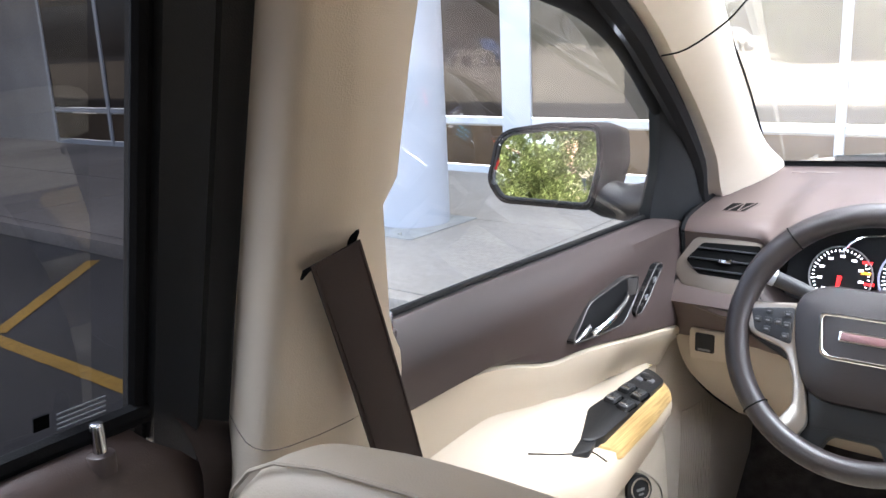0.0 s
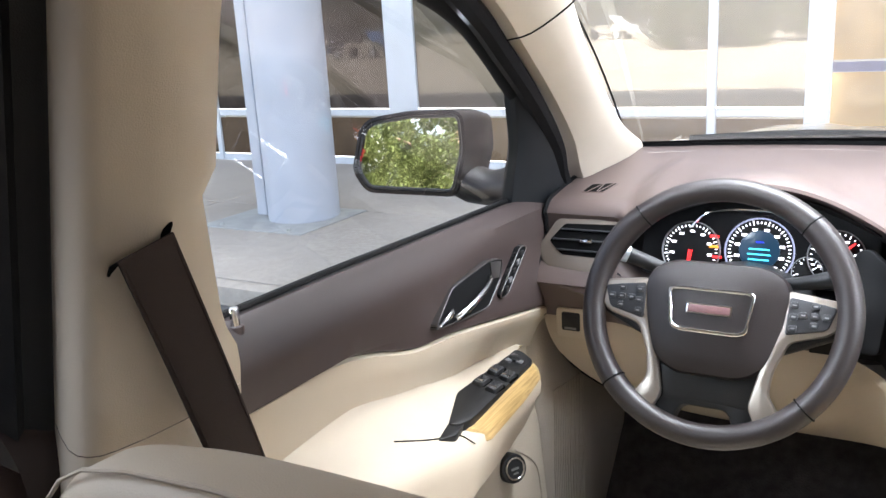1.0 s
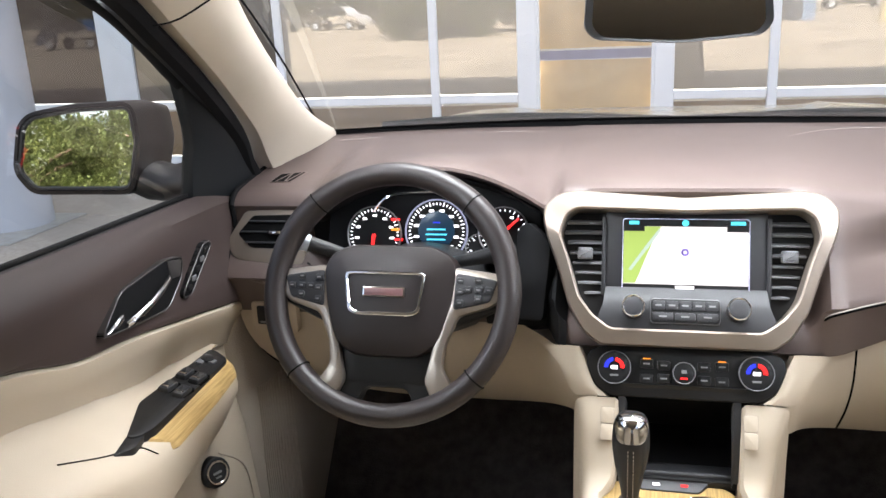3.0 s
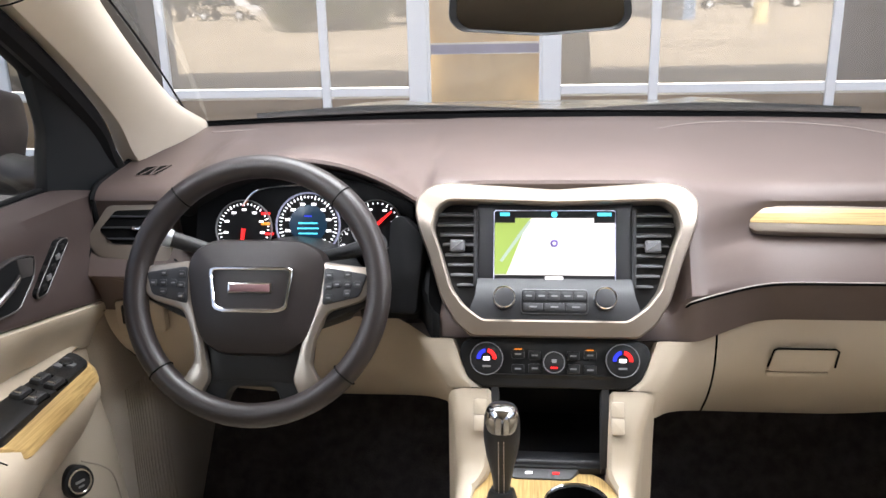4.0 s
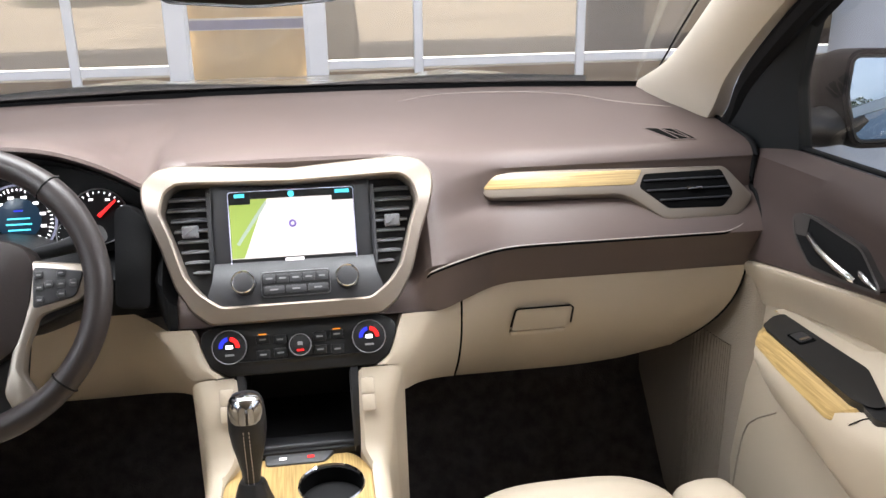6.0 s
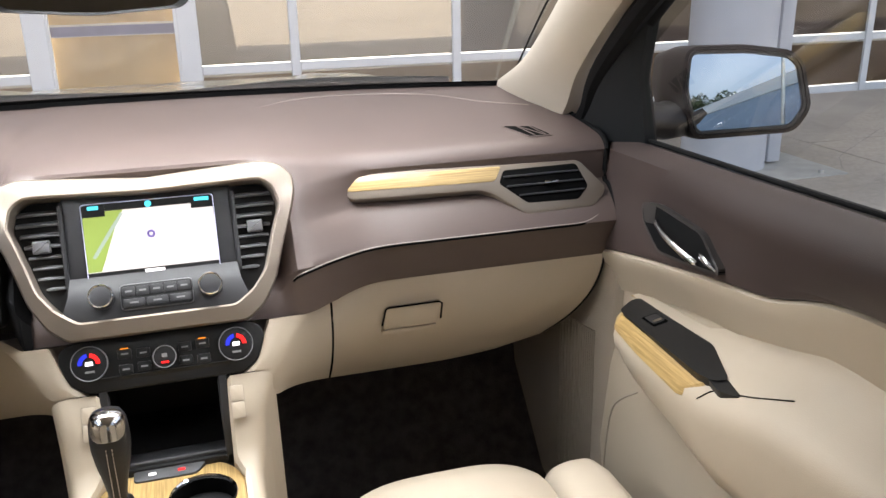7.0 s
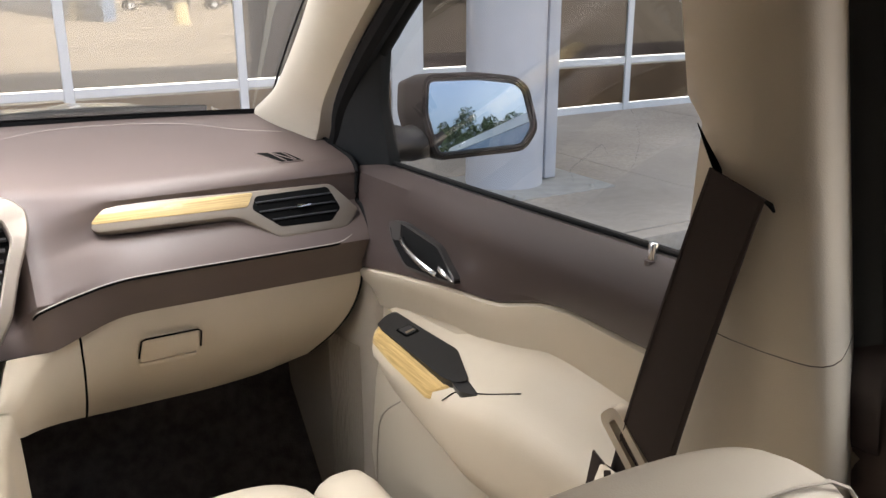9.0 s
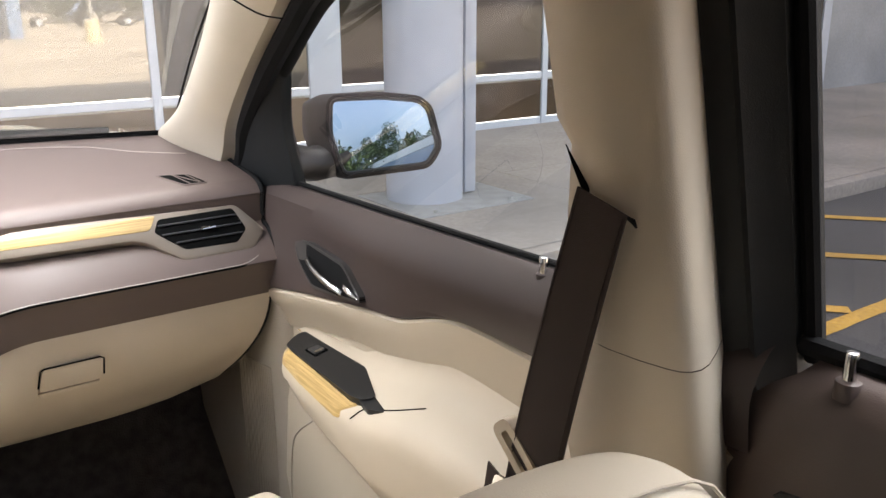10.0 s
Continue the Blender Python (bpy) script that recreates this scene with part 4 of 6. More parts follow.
def lower(x0, x1, s, n):
    rows = []
    for a in np.linspace(x0, x1, n):
        y, zt, yb, zb = soft(a, LY), soft(a, LT), soft(a, LBY), soft(a, LB)
        if s < 0:
            zb += 0.016
        r = []
        for k in range(13):
            t = k / 12
            q = -0.06 + 1.06 * t
            tuck = 0.085 * min(1, max(0, (a - 0.52) / 0.23)) * t ** 1.6
            belly = 0.013 * math.sin(math.pi * min(1, t * 1.05))
            r.append(V((s * (a - tuck), y + (yb - y) * max(0, q) ** 2.0 - belly, zt + (zb - zt) * q)))
        r += [V((s * (a - tuck), yb + 0.016, zb - 0.006)), V((s * (a - tuck), yb + 0.06, zb - 0.004)), V((s * (a - tuck), yb + 0.26, zb + 0.03))]
        rows.append(r)
    return loft(rows)


part("knee_panel", lower(0.122, 0.756, -1, 54), M_BEIGE, dash, "smooth beige knee panel below the wheel")
part("side_panel", lower(0.122, 0.2515, 1, 28), M_BEIGE, dash, "beige panel beside the console")
glove = part("glovebox", lower(0.2555, 0.750, 1, 40), M_BEIGE, dash, "closed beige glovebox lid")
for s in (-1, 1):
    ends = []
    for k in range(13):
        t = k / 12
        ends.append(V((s * (0.752 - 0.085 * t ** 1.6), 1.412 + 0.078 * t * t - 0.013 * math.sin(math.pi * t) + 0.004, 0.886 - 0.184 * t + (0.014 * t if s < 0 else 0))))
    part("end_seal", tube(ends, 0.0035, 8), M_SEAL, dash, "black seal at the dashboard end")
gf = Frame((0.391, 1.4025, 0.816), (1, 0, 0), (0, -0.16, 1))
part("handle", plate(gf, round_poly([(-0.052, -0.022), (0.044, -0.022), (0.052, 0.020), (-0.044, 0.020)], 0.008), -0.006, 0.0042, 0.003), M_BEIGE, glove, "recessed beige latch")
part("handle_gap", tube([gf.p(u, v, 0.0040) for u, v in ((-0.052, -0.012), (-0.046, 0.0185), (-0.040, 0.0215), (0.0, 0.0215), (0.046, 0.0215), (0.052, 0.017), (0.050, -0.012))], 0.0016, 6), M_GAP, glove)
part("handle_lip", plate(gf, round_poly([(-0.050, -0.034), (0.040, -0.034), (0.044, -0.024), (-0.053, -0.024)], 0.004), -0.010, 0.0022, 0.002), M_BEIGE, glove, "finger recess below the latch")
gap_y, gap_b, gap_t, gap_z = (soft(0.2535, q) for q in (LY, LBY, LT, LB))
part("gap_line", tube([(0.2535, gap_y + (gap_b - gap_y) * t * t - 0.013 * math.sin(math.pi * t) + 0.0035, gap_t + (gap_z - gap_t) * t) for t in np.linspace(0, 1, 12)], 0.0028, 6), M_GAP, dash)
# stitched seam on the passenger side
stitch = []
for x in np.linspace(0.176, 0.73, 60):
    drop = 0.023 * math.exp(-((x - 0.176) / 0.02))
    hook = 0.016 * max(0.0, (x - 0.675) / 0.055) ** 2
    stitch.append((x, pad_profile(x)[12][0] - 0.001 + drop * 0.1 + hook * 0.9, pad_profile(x)[12][1] - drop + hook))
part("seam_bead", tube(stitch, 0.0009, 6), M_STITCH, dash, "pale piped seam")
part("seam_gap", tube([(p[0], p[1] + 0.001, p[2] - 0.0030) for p in stitch], 0.0022, 6), M_GAP, dash)
# seam line on the top of the pad
seam = [(x, y, lerp(y, (1.58, 1.72, 1.88), (1.119, 1.127, 1.130)) + 0.0005) for x, y in smooth_path([(-0.66, 1.735), (-0.45, 1.80), (-0.22, 1.80), (-0.08, 1.70), (0.05, 1.66), (0.16, 1.70), (0.27, 1.79), (0.40, 1.80), (0.52, 1.755), (0.60, 1.66), (0.68, 1.60)], 50)]
part("top_seam", tube(seam, 0.0007, 5), M_STITCH, dash)
for s in (-1, 1):
    quad = [(0.594, 1.526), (0.652, 1.514), (0.668, 1.457), (0.624, 1.456)] if s > 0 else [(-0.706, 1.531), (-0.656, 1.545), (-0.667, 1.487), (-0.709, 1.484)]
    mx, my = sum(q[0] for q in quad) / 4, sum(q[1] for q in quad) / 4
    df = Frame((mx, my, pad_profile(mx)[4][1] + (my - pad_profile(mx)[4][0]) * 0.12), (1, 0, 0), (0, 1, 0.12))
    loc = [(x - mx, y - my) for x, y in quad]
    dv = part("defroster_vent", plate(df, round_poly(loc, 0.006), -0.008, 0.0012, 0.0008), M_PAD, dash, "small side defroster grille")
    part("opening", plate(df, round_poly([(u * 0.86, v * 0.9) for u, v in loc], 0.004), -0.006, 0.0016, 0.0), M_GAP, dv)
    a, b, c, d = [V((u * 0.86, v * 0.88, 0)) for u, v in loc]
    for p, q in ((a.lerp(b, 0.45), d.lerp(c, 0.25)), (a.lerp(b, 0.50), d.lerp(c, 0.70)), (a.lerp(b, 0.90), d.lerp(c, 0.78))):
        part("slat", tube([df.p(p.x, p.y, 0.0008), df.p(q.x, q.y, 0.0008)], 0.0017, 6), M_PAD, dv)

# passenger trim with wood and the outer vents
vf = Frame((0, 1.400, 1.0), (1, 0, 0), (0, 0.55, 1))
VZ = 1.0 / vf.v.z


def slats(fr, x0, x1, z0, z1, n, mtl, parent, dx=0.0):
    for k in range(n):
        v = z0 + (z1 - z0) * (k + 0.5) / n
        a, b = (x0(v), x1(v)) if callable(x0) else (x0, x1)
        part("slat", plate(fr, rect(b - a, (z1 - z0) / n * 0.16, ((a + b) / 2, v)), 0.0, 0.0062, 0.0008), mtl, parent)


def tilted(pts):
    """Outline points given by x and height over 1 m, on the sloping trim plane."""
    return [(x, z * VZ) for x, z in pts]


trim = part("trim_strip", plate(vf, round_poly(tilted([(0.277, 0.046), (0.294, 0.057), (0.420, 0.057), (0.561, 0.053), (0.701, 0.050), (0.742, 0.005), (0.738, -0.004), (0.714, -0.025), (0.588, -0.026), (0.537, 0.008), (0.515, 0.016), (0.298, 0.020)]), 0.010), -0.03, 0.007, 0.006), M_SILVER, dash, "champagne satin trim strip")
part("wood_inlay", plate(vf, round_poly(tilted([(0.282, 0.045), (0.296, 0.0535), (0.558, 0.0495), (0.543, 0.028), (0.526, 0.028), (0.295, 0.0325)]), 0.006), 0.002, 0.0085, 0.002), M_WOODX, trim, "light straight-grained wood inlay")
vent = part("vent", plate(vf, round_poly(tilted([(0.560, 0.043), (0.549, 0.024), (0.594, -0.009), (0.686, -0.011), (0.708, 0.008), (0.692, 0.044)]), 0.006), 0.0, 0.0075, 0.0005), M_GAP, dash, "black outer air vent")
vs2 = Frame(vf.p(0, 0, 0.0048), vf.u, vf.v)
slats(vs2, lambda v: lerp(v / VZ, (-0.009, 0.024, 0.043), (0.597, 0.553, 0.563)), lambda v: lerp(v / VZ, (-0.01, 0.008, 0.044), (0.684, 0.704, 0.690)), -0.004 * VZ, 0.040 * VZ, 3, M_DARK, vent)
part("slider", plate(vs2, rect(0.026, 0.006, (0.640, 0.018 * VZ), 0.002), 0.0, 0.010, 0.002), M_CHROME, vent, "small chrome vent slider")

part("trim_strip", plate(vf, round_poly(tilted([(-0.762, 0.004), (-0.731, 0.056), (-0.66, 0.058), (-0.612, 0.056), (-0.612, -0.030), (-0.66, -0.030), (-0.738, -0.022)]), 0.010), -0.03, 0.006, 0.005), M_SILVER, dash, "champagne satin vent surround")
lv = part("vent", plate(vf, round_poly(tilted([(-0.738, 0.018), (-0.714, 0.047), (-0.616, 0.050), (-0.616, -0.004), (-0.712, -0.002)]), 0.006), 0.0, 0.0075, 0.0005), M_GAP, dash, "black outer air vent")
slats(vs2, lambda v: -lerp(v / VZ, (-0.004, 0.018, 0.047), (0.712, 0.734, 0.712)), lambda v: -0.618, -0.003 * VZ, 0.046 * VZ, 3, M_DARK, lv)
part("slider", plate(vs2, rect(0.022, 0.008, (-0.668, 0.02 * VZ), 0.002), 0.0, 0.010, 0.002), M_CHROME, lv, "small chrome vent slider")
part("lower_trim", plate(vf, round_poly(tilted([(-0.752, -0.030), (-0.60, -0.040), (-0.58, -0.062), (-0.66, -0.060), (-0.72, -0.050)]), 0.006), -0.03, 0.004, 0.003), M_PAD, dash)

# light switch on the knee panel
sf = Frame((-0.690, 1.392, 0.876), (1, 0, 0), (0, 0.0, 1))
sw = thing("light_switch", (-0.69, 1.39, 0.876), "black rocker switch in a beige plate on the knee panel", "switch")
part("surround", plate(sf, rect(0.085, 0.055, (0.01, 0), 0.008), -0.01, 0.004, 0.003), M_BEIGE, sw)
part("rocker", plate(sf, rect(0.034, 0.034, (-0.004, 0.004), 0.004), 0.0, 0.007, 0.002), M_BLACK, sw)
part("legend", plate(sf, rect(0.022, 0.004, (-0.004, -0.008)), 0.0065, 0.0074, 0), M_MARK, sw)

# ---- instrument cluster ----
cf = Frame((-0.380, 1.383, 1.037), (1, 0, 0), (0, 0.3, 1))
clus = thing("instrument_cluster", (-0.38, 1.38, 0.98), "lit instrument cluster with round gauges behind the wheel", "instrument cluster")
part("panel", plate(cf, round_poly([(-0.185, -0.05), (0.165, -0.05), (0.165, 0.05), (0.10, 0.075), (-0.10, 0.075), (-0.18, 0.045)], 0.02), -0.02, 0.0, 0.002), M_SEAL, clus)
part("brow_strip", tube([cf.p(u, v, 0.008) for u, v in smooth_path([(-0.105, 0.030), (-0.085, 0.052), (-0.055, 0.060), (0.0, 0.062), (0.06, 0.060)], 14)], 0.0018, 6), M_CHROME, clus)


def gauge(c, r, face, a0, a1, n, needle, rim, parent, label):
    g = part("gauge", disc(cf, r, 0.0, 0.004, c), face, parent, label)
    part("rim", ring(cf, r * 0.965, r * 1.01, 0.003, 0.008, c), rim, g)
    for k in range(n):
        a = radians(a0 + (a1 - a0) * k / (n - 1))
        d = V((math.cos(a), math.sin(a)))
        big = k % 4 == 0
        fr = Frame(cf.p(c[0] + d.x * r * 0.86, c[1] + d.y * r * 0.86), cf.u * d.x + cf.v * d.y, -cf.u * d.y + cf.v * d.x)
        part("tick", plate(fr, rect(r * (0.13 if big else 0.07), r * 0.030), 0.004, 0.0048, 0), M_WHITE, g)
        if big:
            part("figure", plate(Frame(cf.p(c[0] + d.x * r * 0.66, c[1] + d.y * r * 0.66), cf.u, cf.v), rect(r * 0.15, r * 0.075), 0.004, 0.0048, 0), M_WHITE, g)
    if needle is not None:
        a = radians(needle)
        d = V((math.cos(a), math.sin(a)))
        fr = Frame(cf.p(*c), cf.u * d.x + cf.v * d.y, -cf.u * d.y + cf.v * d.x)
        part("needle", plate(fr, [(0.0, -r * 0.07), (r * 0.82, -r * 0.03), (r * 0.82, r * 0.03), (0.0, r * 0.07)], 0.007, 0.009, 0.0005), M_RED, g, "red needle")
    return g


gauge((-0.103, -0.006), 0.0455, M_SEAL, 225, -45, 33, -96, M_SLAT, clus, "tachometer with a red needle")
g0 = gauge((0.0, 0.0), 0.051, M_SEAL, 225, -45, 37, None, M_DIALRING, clus, "speedometer with a blue display")
part("display", disc(cf, 0.030, 0.004, 0.0052, (0, 0.002)), M_DIALGLOW, g0, "round blue information display")
for v, w in ((0.014, 0.012), (0.003, 0.030), (-0.005, 0.034), (-0.013, 0.030)):
    part("text_bar", plate(cf, rect(w, 0.0022, (0.0, v)), 0.0052, 0.006, 0), M_CYAN if v < 0.01 else M_BLUE, g0)
a = radians(222)
part("needle", plate(Frame(cf.p(-0.032, -0.03), (math.cos(a), 0, math.sin(a)), cf.v), rect(0.014, 0.004), 0.005, 0.008, 0), M_RED, g0)
gauge((0.108, 0.0), 0.040, M_SEAL, 215, 10, 17, 42, M_SLAT, clus, "fuel gauge with a red needle")
gauge((0.070, -0.025), 0.022, M_SEAL, 200, -20, 13, None, M_SLAT, clus, "small round side gauge")
for k, u in enumerate((-0.068, -0.068, -0.062)):
    part("warning_lamp", plate(cf, rect(0.014, 0.004, (u, 0.018 - 0.016 * k)), 0.004, 0.0055, 0), M_AMBER if k == 1 else M_RED, clus)
part("text_bar", plate(cf, rect(0.05, 0.005, (0.045, -0.043)), 0.001, 0.003, 0), M_WHITE, clus)
part("column_shroud", loft([[V((-0.395 + w * math.cos(t), y, z + h * math.sin(t))) for t in np.linspace(0, 6.283, 21)[:-1]] for y, z, w, h in ((1.42, 0.935, 0.115, 0.085), (1.34, 0.950, 0.105, 0.075), (1.26, 0.970, 0.085, 0.058), (1.215, 0.98, 0.05, 0.036))], True, True), M_BLACK, clus, "black steering column shroud")

# ---- steering wheel ----
wf = Frame((-0.3995, 1.170, 1.0085), (1, 0, 0), (0, 0.425, 0.905))
sw = thing("steering_wheel", tuple(wf.o), "dark brown leather steering wheel with champagne spokes", "steering wheel")
bm = bmesh.new()
rows = []
for k in range(96):
    a = 2 * math.pi * k / 96
    d = math.degrees(a) % 360
    grip = 0.0015 * (math.exp(-((d - 38) / 16) ** 2) + math.exp(-((d - 142) / 16) ** 2))
    r = 0.0163 + grip
    rows.append([wf.p((0.1672 + r * math.cos(b)) * math.cos(a), (0.1672 + r * math.cos(b)) * math.sin(a), r * 1.12 * math.sin(b)) for b in np.linspace(0, 2 * math.pi, 17)[:-1]])
rows.append(rows[0])
grid(bm, rows, True)
bmesh.ops.remove_doubles(bm, verts=bm.verts, dist=1e-5)
rim = part("rim", bm, M_WHEEL, sw, "leather-wrapped rim")
for deg in (48, 132, 222, 318):
    a = radians(deg)
    c = wf.p(0.1672 * math.cos(a), 0.1672 * math.sin(a))
    d1, d2 = wf.u * math.cos(a) + wf.v * math.sin(a), wf.n
    part("rim_seam", tube([c + (d1 * math.cos(t) + d2 * 1.12 * math.sin(t)) * 0.0172 for t in np.linspace(0, 6.283, 21)], 0.0011, 5), M_GAP, rim)
hubp = round_poly([(-0.088, 0.052), (-0.060, 0.066), (0.060, 0.066), (0.088, 0.052), (0.097, 0.030), (0.090, -0.020), (0.074, -0.070), (0.045, -0.089), (-0.045, -0.089), (-0.074, -0.070), (-0.090, -0.020), (-0.097, 0.030)], 0.018)
hub = part("hub", plate(wf, hubp, -0.03, 0.008, 0.010, dome=0.008), M_WHEEL, sw, "brown leather airbag cover")
part("lower_cover", plate(wf, round_poly([(-0.085, 0.0), (0.085, 0.0), (0.066, -0.10), (0.060, -0.128), (0.030, -0.124), (-0.030, -0.124), (-0.060, -0.128), (-0.066, -0.10)], 0.012), -0.03, -0.006, 0.006), M_BLACK, sw)
part("back_spoke", plate(wf, round_poly([(-0.172, 0.02), (0.172, 0.02), (0.165, -0.012), (0.08, -0.05), (0.07, -0.158), (0.045, -0.165), (0.03, -0.130), (-0.03, -0.130), (-0.045, -0.165), (-0.07, -0.158), (-0.08, -0.05), (-0.165, -0.012)], 0.01), -0.03, -0.008, 0.006), M_BLACK, sw)
for s in (-1, 1):
    arm = round_poly([(s * u, v) for u, v in ((-0.170, 0.027), (-0.090, 0.037), (-0.087, -0.014), (-0.074, -0.034), (-0.065, -0.078), (-0.056, -0.120), (-0.070, -0.148), (-0.103, -0.137), (-0.079, -0.100), (-0.0825, -0.068), (-0.099, -0.030), (-0.144, -0.016), (-0.167, 0.006))], 0.008)
    spoke = part("spoke", plate(wf, arm, -0.012, 0.004, 0.004), M_SPOKE, sw, "champagne metal spoke")
    pad = part("button_pad", plate(wf, round_poly([(s * -0.152, 0.020), (s * -0.094, 0.029), (s * -0.092, -0.022), (s * -0.142, -0.010)], 0.006), 0.0, 0.0065, 0.002), M_DARK, spoke, "dark thumb button pad")
    cx = s * -0.126
    for u, v in ((cx, 0.006), (cx, 0.019), (cx, -0.006), (cx - 0.014, 0.006), (cx + 0.014, 0.006), (s * -0.101, 0.018), (s * -0.101, 0.003), (s * -0.101, -0.012)):
        part("button", plate(wf, rect(0.010, 0.009, (u, v), 0.003), 0.006, 0.0085, 0.001), M_DARK, pad)
        part("legend", plate(wf, rect(0.005, 0.0016, (u, v)), 0.0084, 0.009, 0), M_MARK, pad)
oe = [(-0.066, 0.026), (0.050, 0.026), (0.043, -0.030), (0.030, -0.034), (-0.046, -0.034), (-0.058, -0.030)]
ef = Frame(wf.p(0.001, 0.001, 0.0118), wf.u, wf.v)
part("emblem_frame", ring_plate(ef, round_poly([(u + 0.004, v) for u, v in oe], 0.008), round_poly([(u * 0.92 + 0.0035, v * 0.86) for u, v in oe], 0.006), -0.004, 0.006, (-0.002, -0.003), 72, 0.001), M_CHROME, hub, "chrome emblem frame")
part("emblem", plate(ef, rect(0.060, 0.014, (-0.004, -0.002), 0.002), -0.002, 0.0060, 0.001), M_CHROME, hub, "small chrome bar emblem")
part("emblem_fill", plate(ef, rect(0.055, 0.010, (-0.004, -0.002), 0.001), 0.0, 0.0066, 0.0005), mat("dull_red_enamel", (0.17, 0.09, 0.09), 0.35), hub)
for nm, pts in (("turn_stalk", [(-0.44, 1.285, 1.015), (-0.49, 1.262, 1.032), (-0.54, 1.24, 1.056), (-0.563, 1.232, 1.066)]), ("wiper_stalk", [(-0.35, 1.285, 1.015), (-0.30, 1.262, 1.03), (-0.258, 1.248, 1.045), (-0.238, 1.243, 1.054)])):
    st = thing(nm, pts[0], "dark control stalk with a grey ribbed tip on the steering column", "control stalk", "column stalks")
    part("lever", tube(smooth_path(pts[:3], 8), [0.007, 0.008, 0.009, 0.0095, 0.010, 0.011, 0.0115, 0.0115], 12), M_DARK if nm == "turn_stalk" else M_BLACK, st)
    part("tip", tube([pts[2], V(pts[2]).lerp(V(pts[3]), 0.5), pts[3]], [0.0125, 0.0135, 0.011], 14), M_ALU if nm == "turn_stalk" else M_DARK, st, "grey ribbed tip")
part("switch_panel", plate(Frame((-0.222, 1.332, 0.985), (1, -0.25, 0), (0, 0.28, 1)), round_poly([(-0.03, -0.07), (0.022, -0.07), (0.026, 0.05), (-0.012, 0.08), (-0.03, 0.07)], 0.012), -0.02, 0.0, 0.003), M_SEAL, clus, "black panel with two small switches")
for k, z in enumerate((0.966, 0.944)):
    part("dimmer_switch", plate(Frame((-0.222, 1.338, z), (1, -0.25, 0), (0, 0.2, 1)), rect(0.02, 0.014, (0, 0), 0.003), 0.0, 0.008, 0.002), M_SLAT if k else M_CHROME, clus)
    part("dimmer_lamp", plate(Frame((-0.222, 1.338, z - 0.011), (1, -0.25, 0), (0, 0.2, 1)), rect(0.012, 0.003), 0.0, 0.007, 0.0), M_GREENLED if k else M_MARK, clus)

# ---- centre stack ----
bf = Frame((0, 1.3175, 1.0375), (1, 0, 0), (0, 0.44, 1))


def on(fr, x, z):
    """Plane coordinates of the point of a tilted plane at x and height z."""
    return (x - fr.o.x, (z - fr.o.z) / fr.v.z)


stack = thing("centre_stack", (0, 1.32, 0.90), "centre stack with touchscreen, vents and champagne surround", "centre stack")
OUT = [on(bf, *p) for p in [(0.204, 1.068), (0.204, 1.090), (0.186, 1.107), (0.158, 1.113), (0.0, 1.103), (0.197, 1.045), (0.181, 1.007), (0.164, 0.956), (0.143, 0.924), (0.118, 0.906)]]
half_r = OUT[5:][::-1] + OUT[:4]
outline = half_r + [OUT[4]] + [(-u, v) for u, v in reversed(half_r)]
INN = [on(bf, *p) for p in ((0.103, 0.929), (0.130, 0.947), (0.149, 0.970), (0.166, 1.022), (0.178, 1.052), (0.171, 1.076), (0.155, 1.087))]
inline = INN + [on(bf, 0, 1.083)] + [(-u, v) for u, v in reversed(INN)]
part("surround", ring_plate(bf, round_poly(outline, 0.007, 3), round_poly(inline, 0.006, 3), -0.045, 0.010, (0, -0.02), 200, 0.0028, sink=0.002, fall=0.010), M_SILVER, stack, "champagne satin surround")
part("backing", plate(bf, round_poly(inline, 0.01, 3), -0.060, -0.035, 0.0), M_BLACK, stack)
sf = Frame((0, 1.335, 1.020), (1, 0, 0), (0, 0.335, 1))
part("fascia", plate(sf, round_poly([(-0.113, -0.075), (0.113, -0.075), (0.113, 0.066), (-0.113, 0.066)], 0.006), -0.01, -0.002, 0.002), M_DARK, stack, "charcoal screen fascia")
scr = thing("touchscreen", (0, 1.335, 0.97), "lit touchscreen showing a pale road map", "touchscreen")
W2, H2 = 0.0885, 0.0522
part("glass", plate(sf, rect(2 * W2 + 0.004, 2 * H2 + 0.004, (0, 0), 0.002), -0.004, 0.0005, 0.0003), M_BLACK, scr)
part("map", plate(sf, rect(2 * W2 - 0.002, 2 * H2 - 0.020, (0, -0.001)), 0.0, 0.0012, 0), M_SCREEN, scr, "glowing pale map area")
part("map_park", plate(sf, [(-0.0875, -0.042), (-0.070, -0.042), (-0.064, -0.028), (-0.058, -0.012), (-0.046, 0.018), (-0.034, 0.041), (-0.0875, 0.041)], 0.001, 0.0018, 0), M_MAPGREEN, scr)
part("map_road", plate(sf, [(-0.080, -0.022), (-0.076, -0.024), (-0.046, 0.018), (-0.034, 0.036), (-0.037, 0.038), (-0.052, 0.018)], 0.0015, 0.0024, 0), M_MAPROAD, scr)
for u in (-0.0725, 0.0725):
    part("corner_tab", plate(sf, rect(0.030, 0.017, (u, 0.0425)), 0.0005, 0.0028, 0), M_BLACK, scr)
    part("text_bar", plate(sf, rect(0.014 if u < 0 else 0.020, 0.005, (u, 0.0465)), 0.002, 0.0034, 0), M_CYAN, scr)
part("status_bar", plate(sf, rect(0.176, 0.0085, (0, 0.0465)), 0.0005, 0.0020, 0), M_BLACK, scr)
part("status_icon", disc(sf, 0.0045, 0.002, 0.003, (0, 0.0462), 0, 16), M_CYAN, scr)
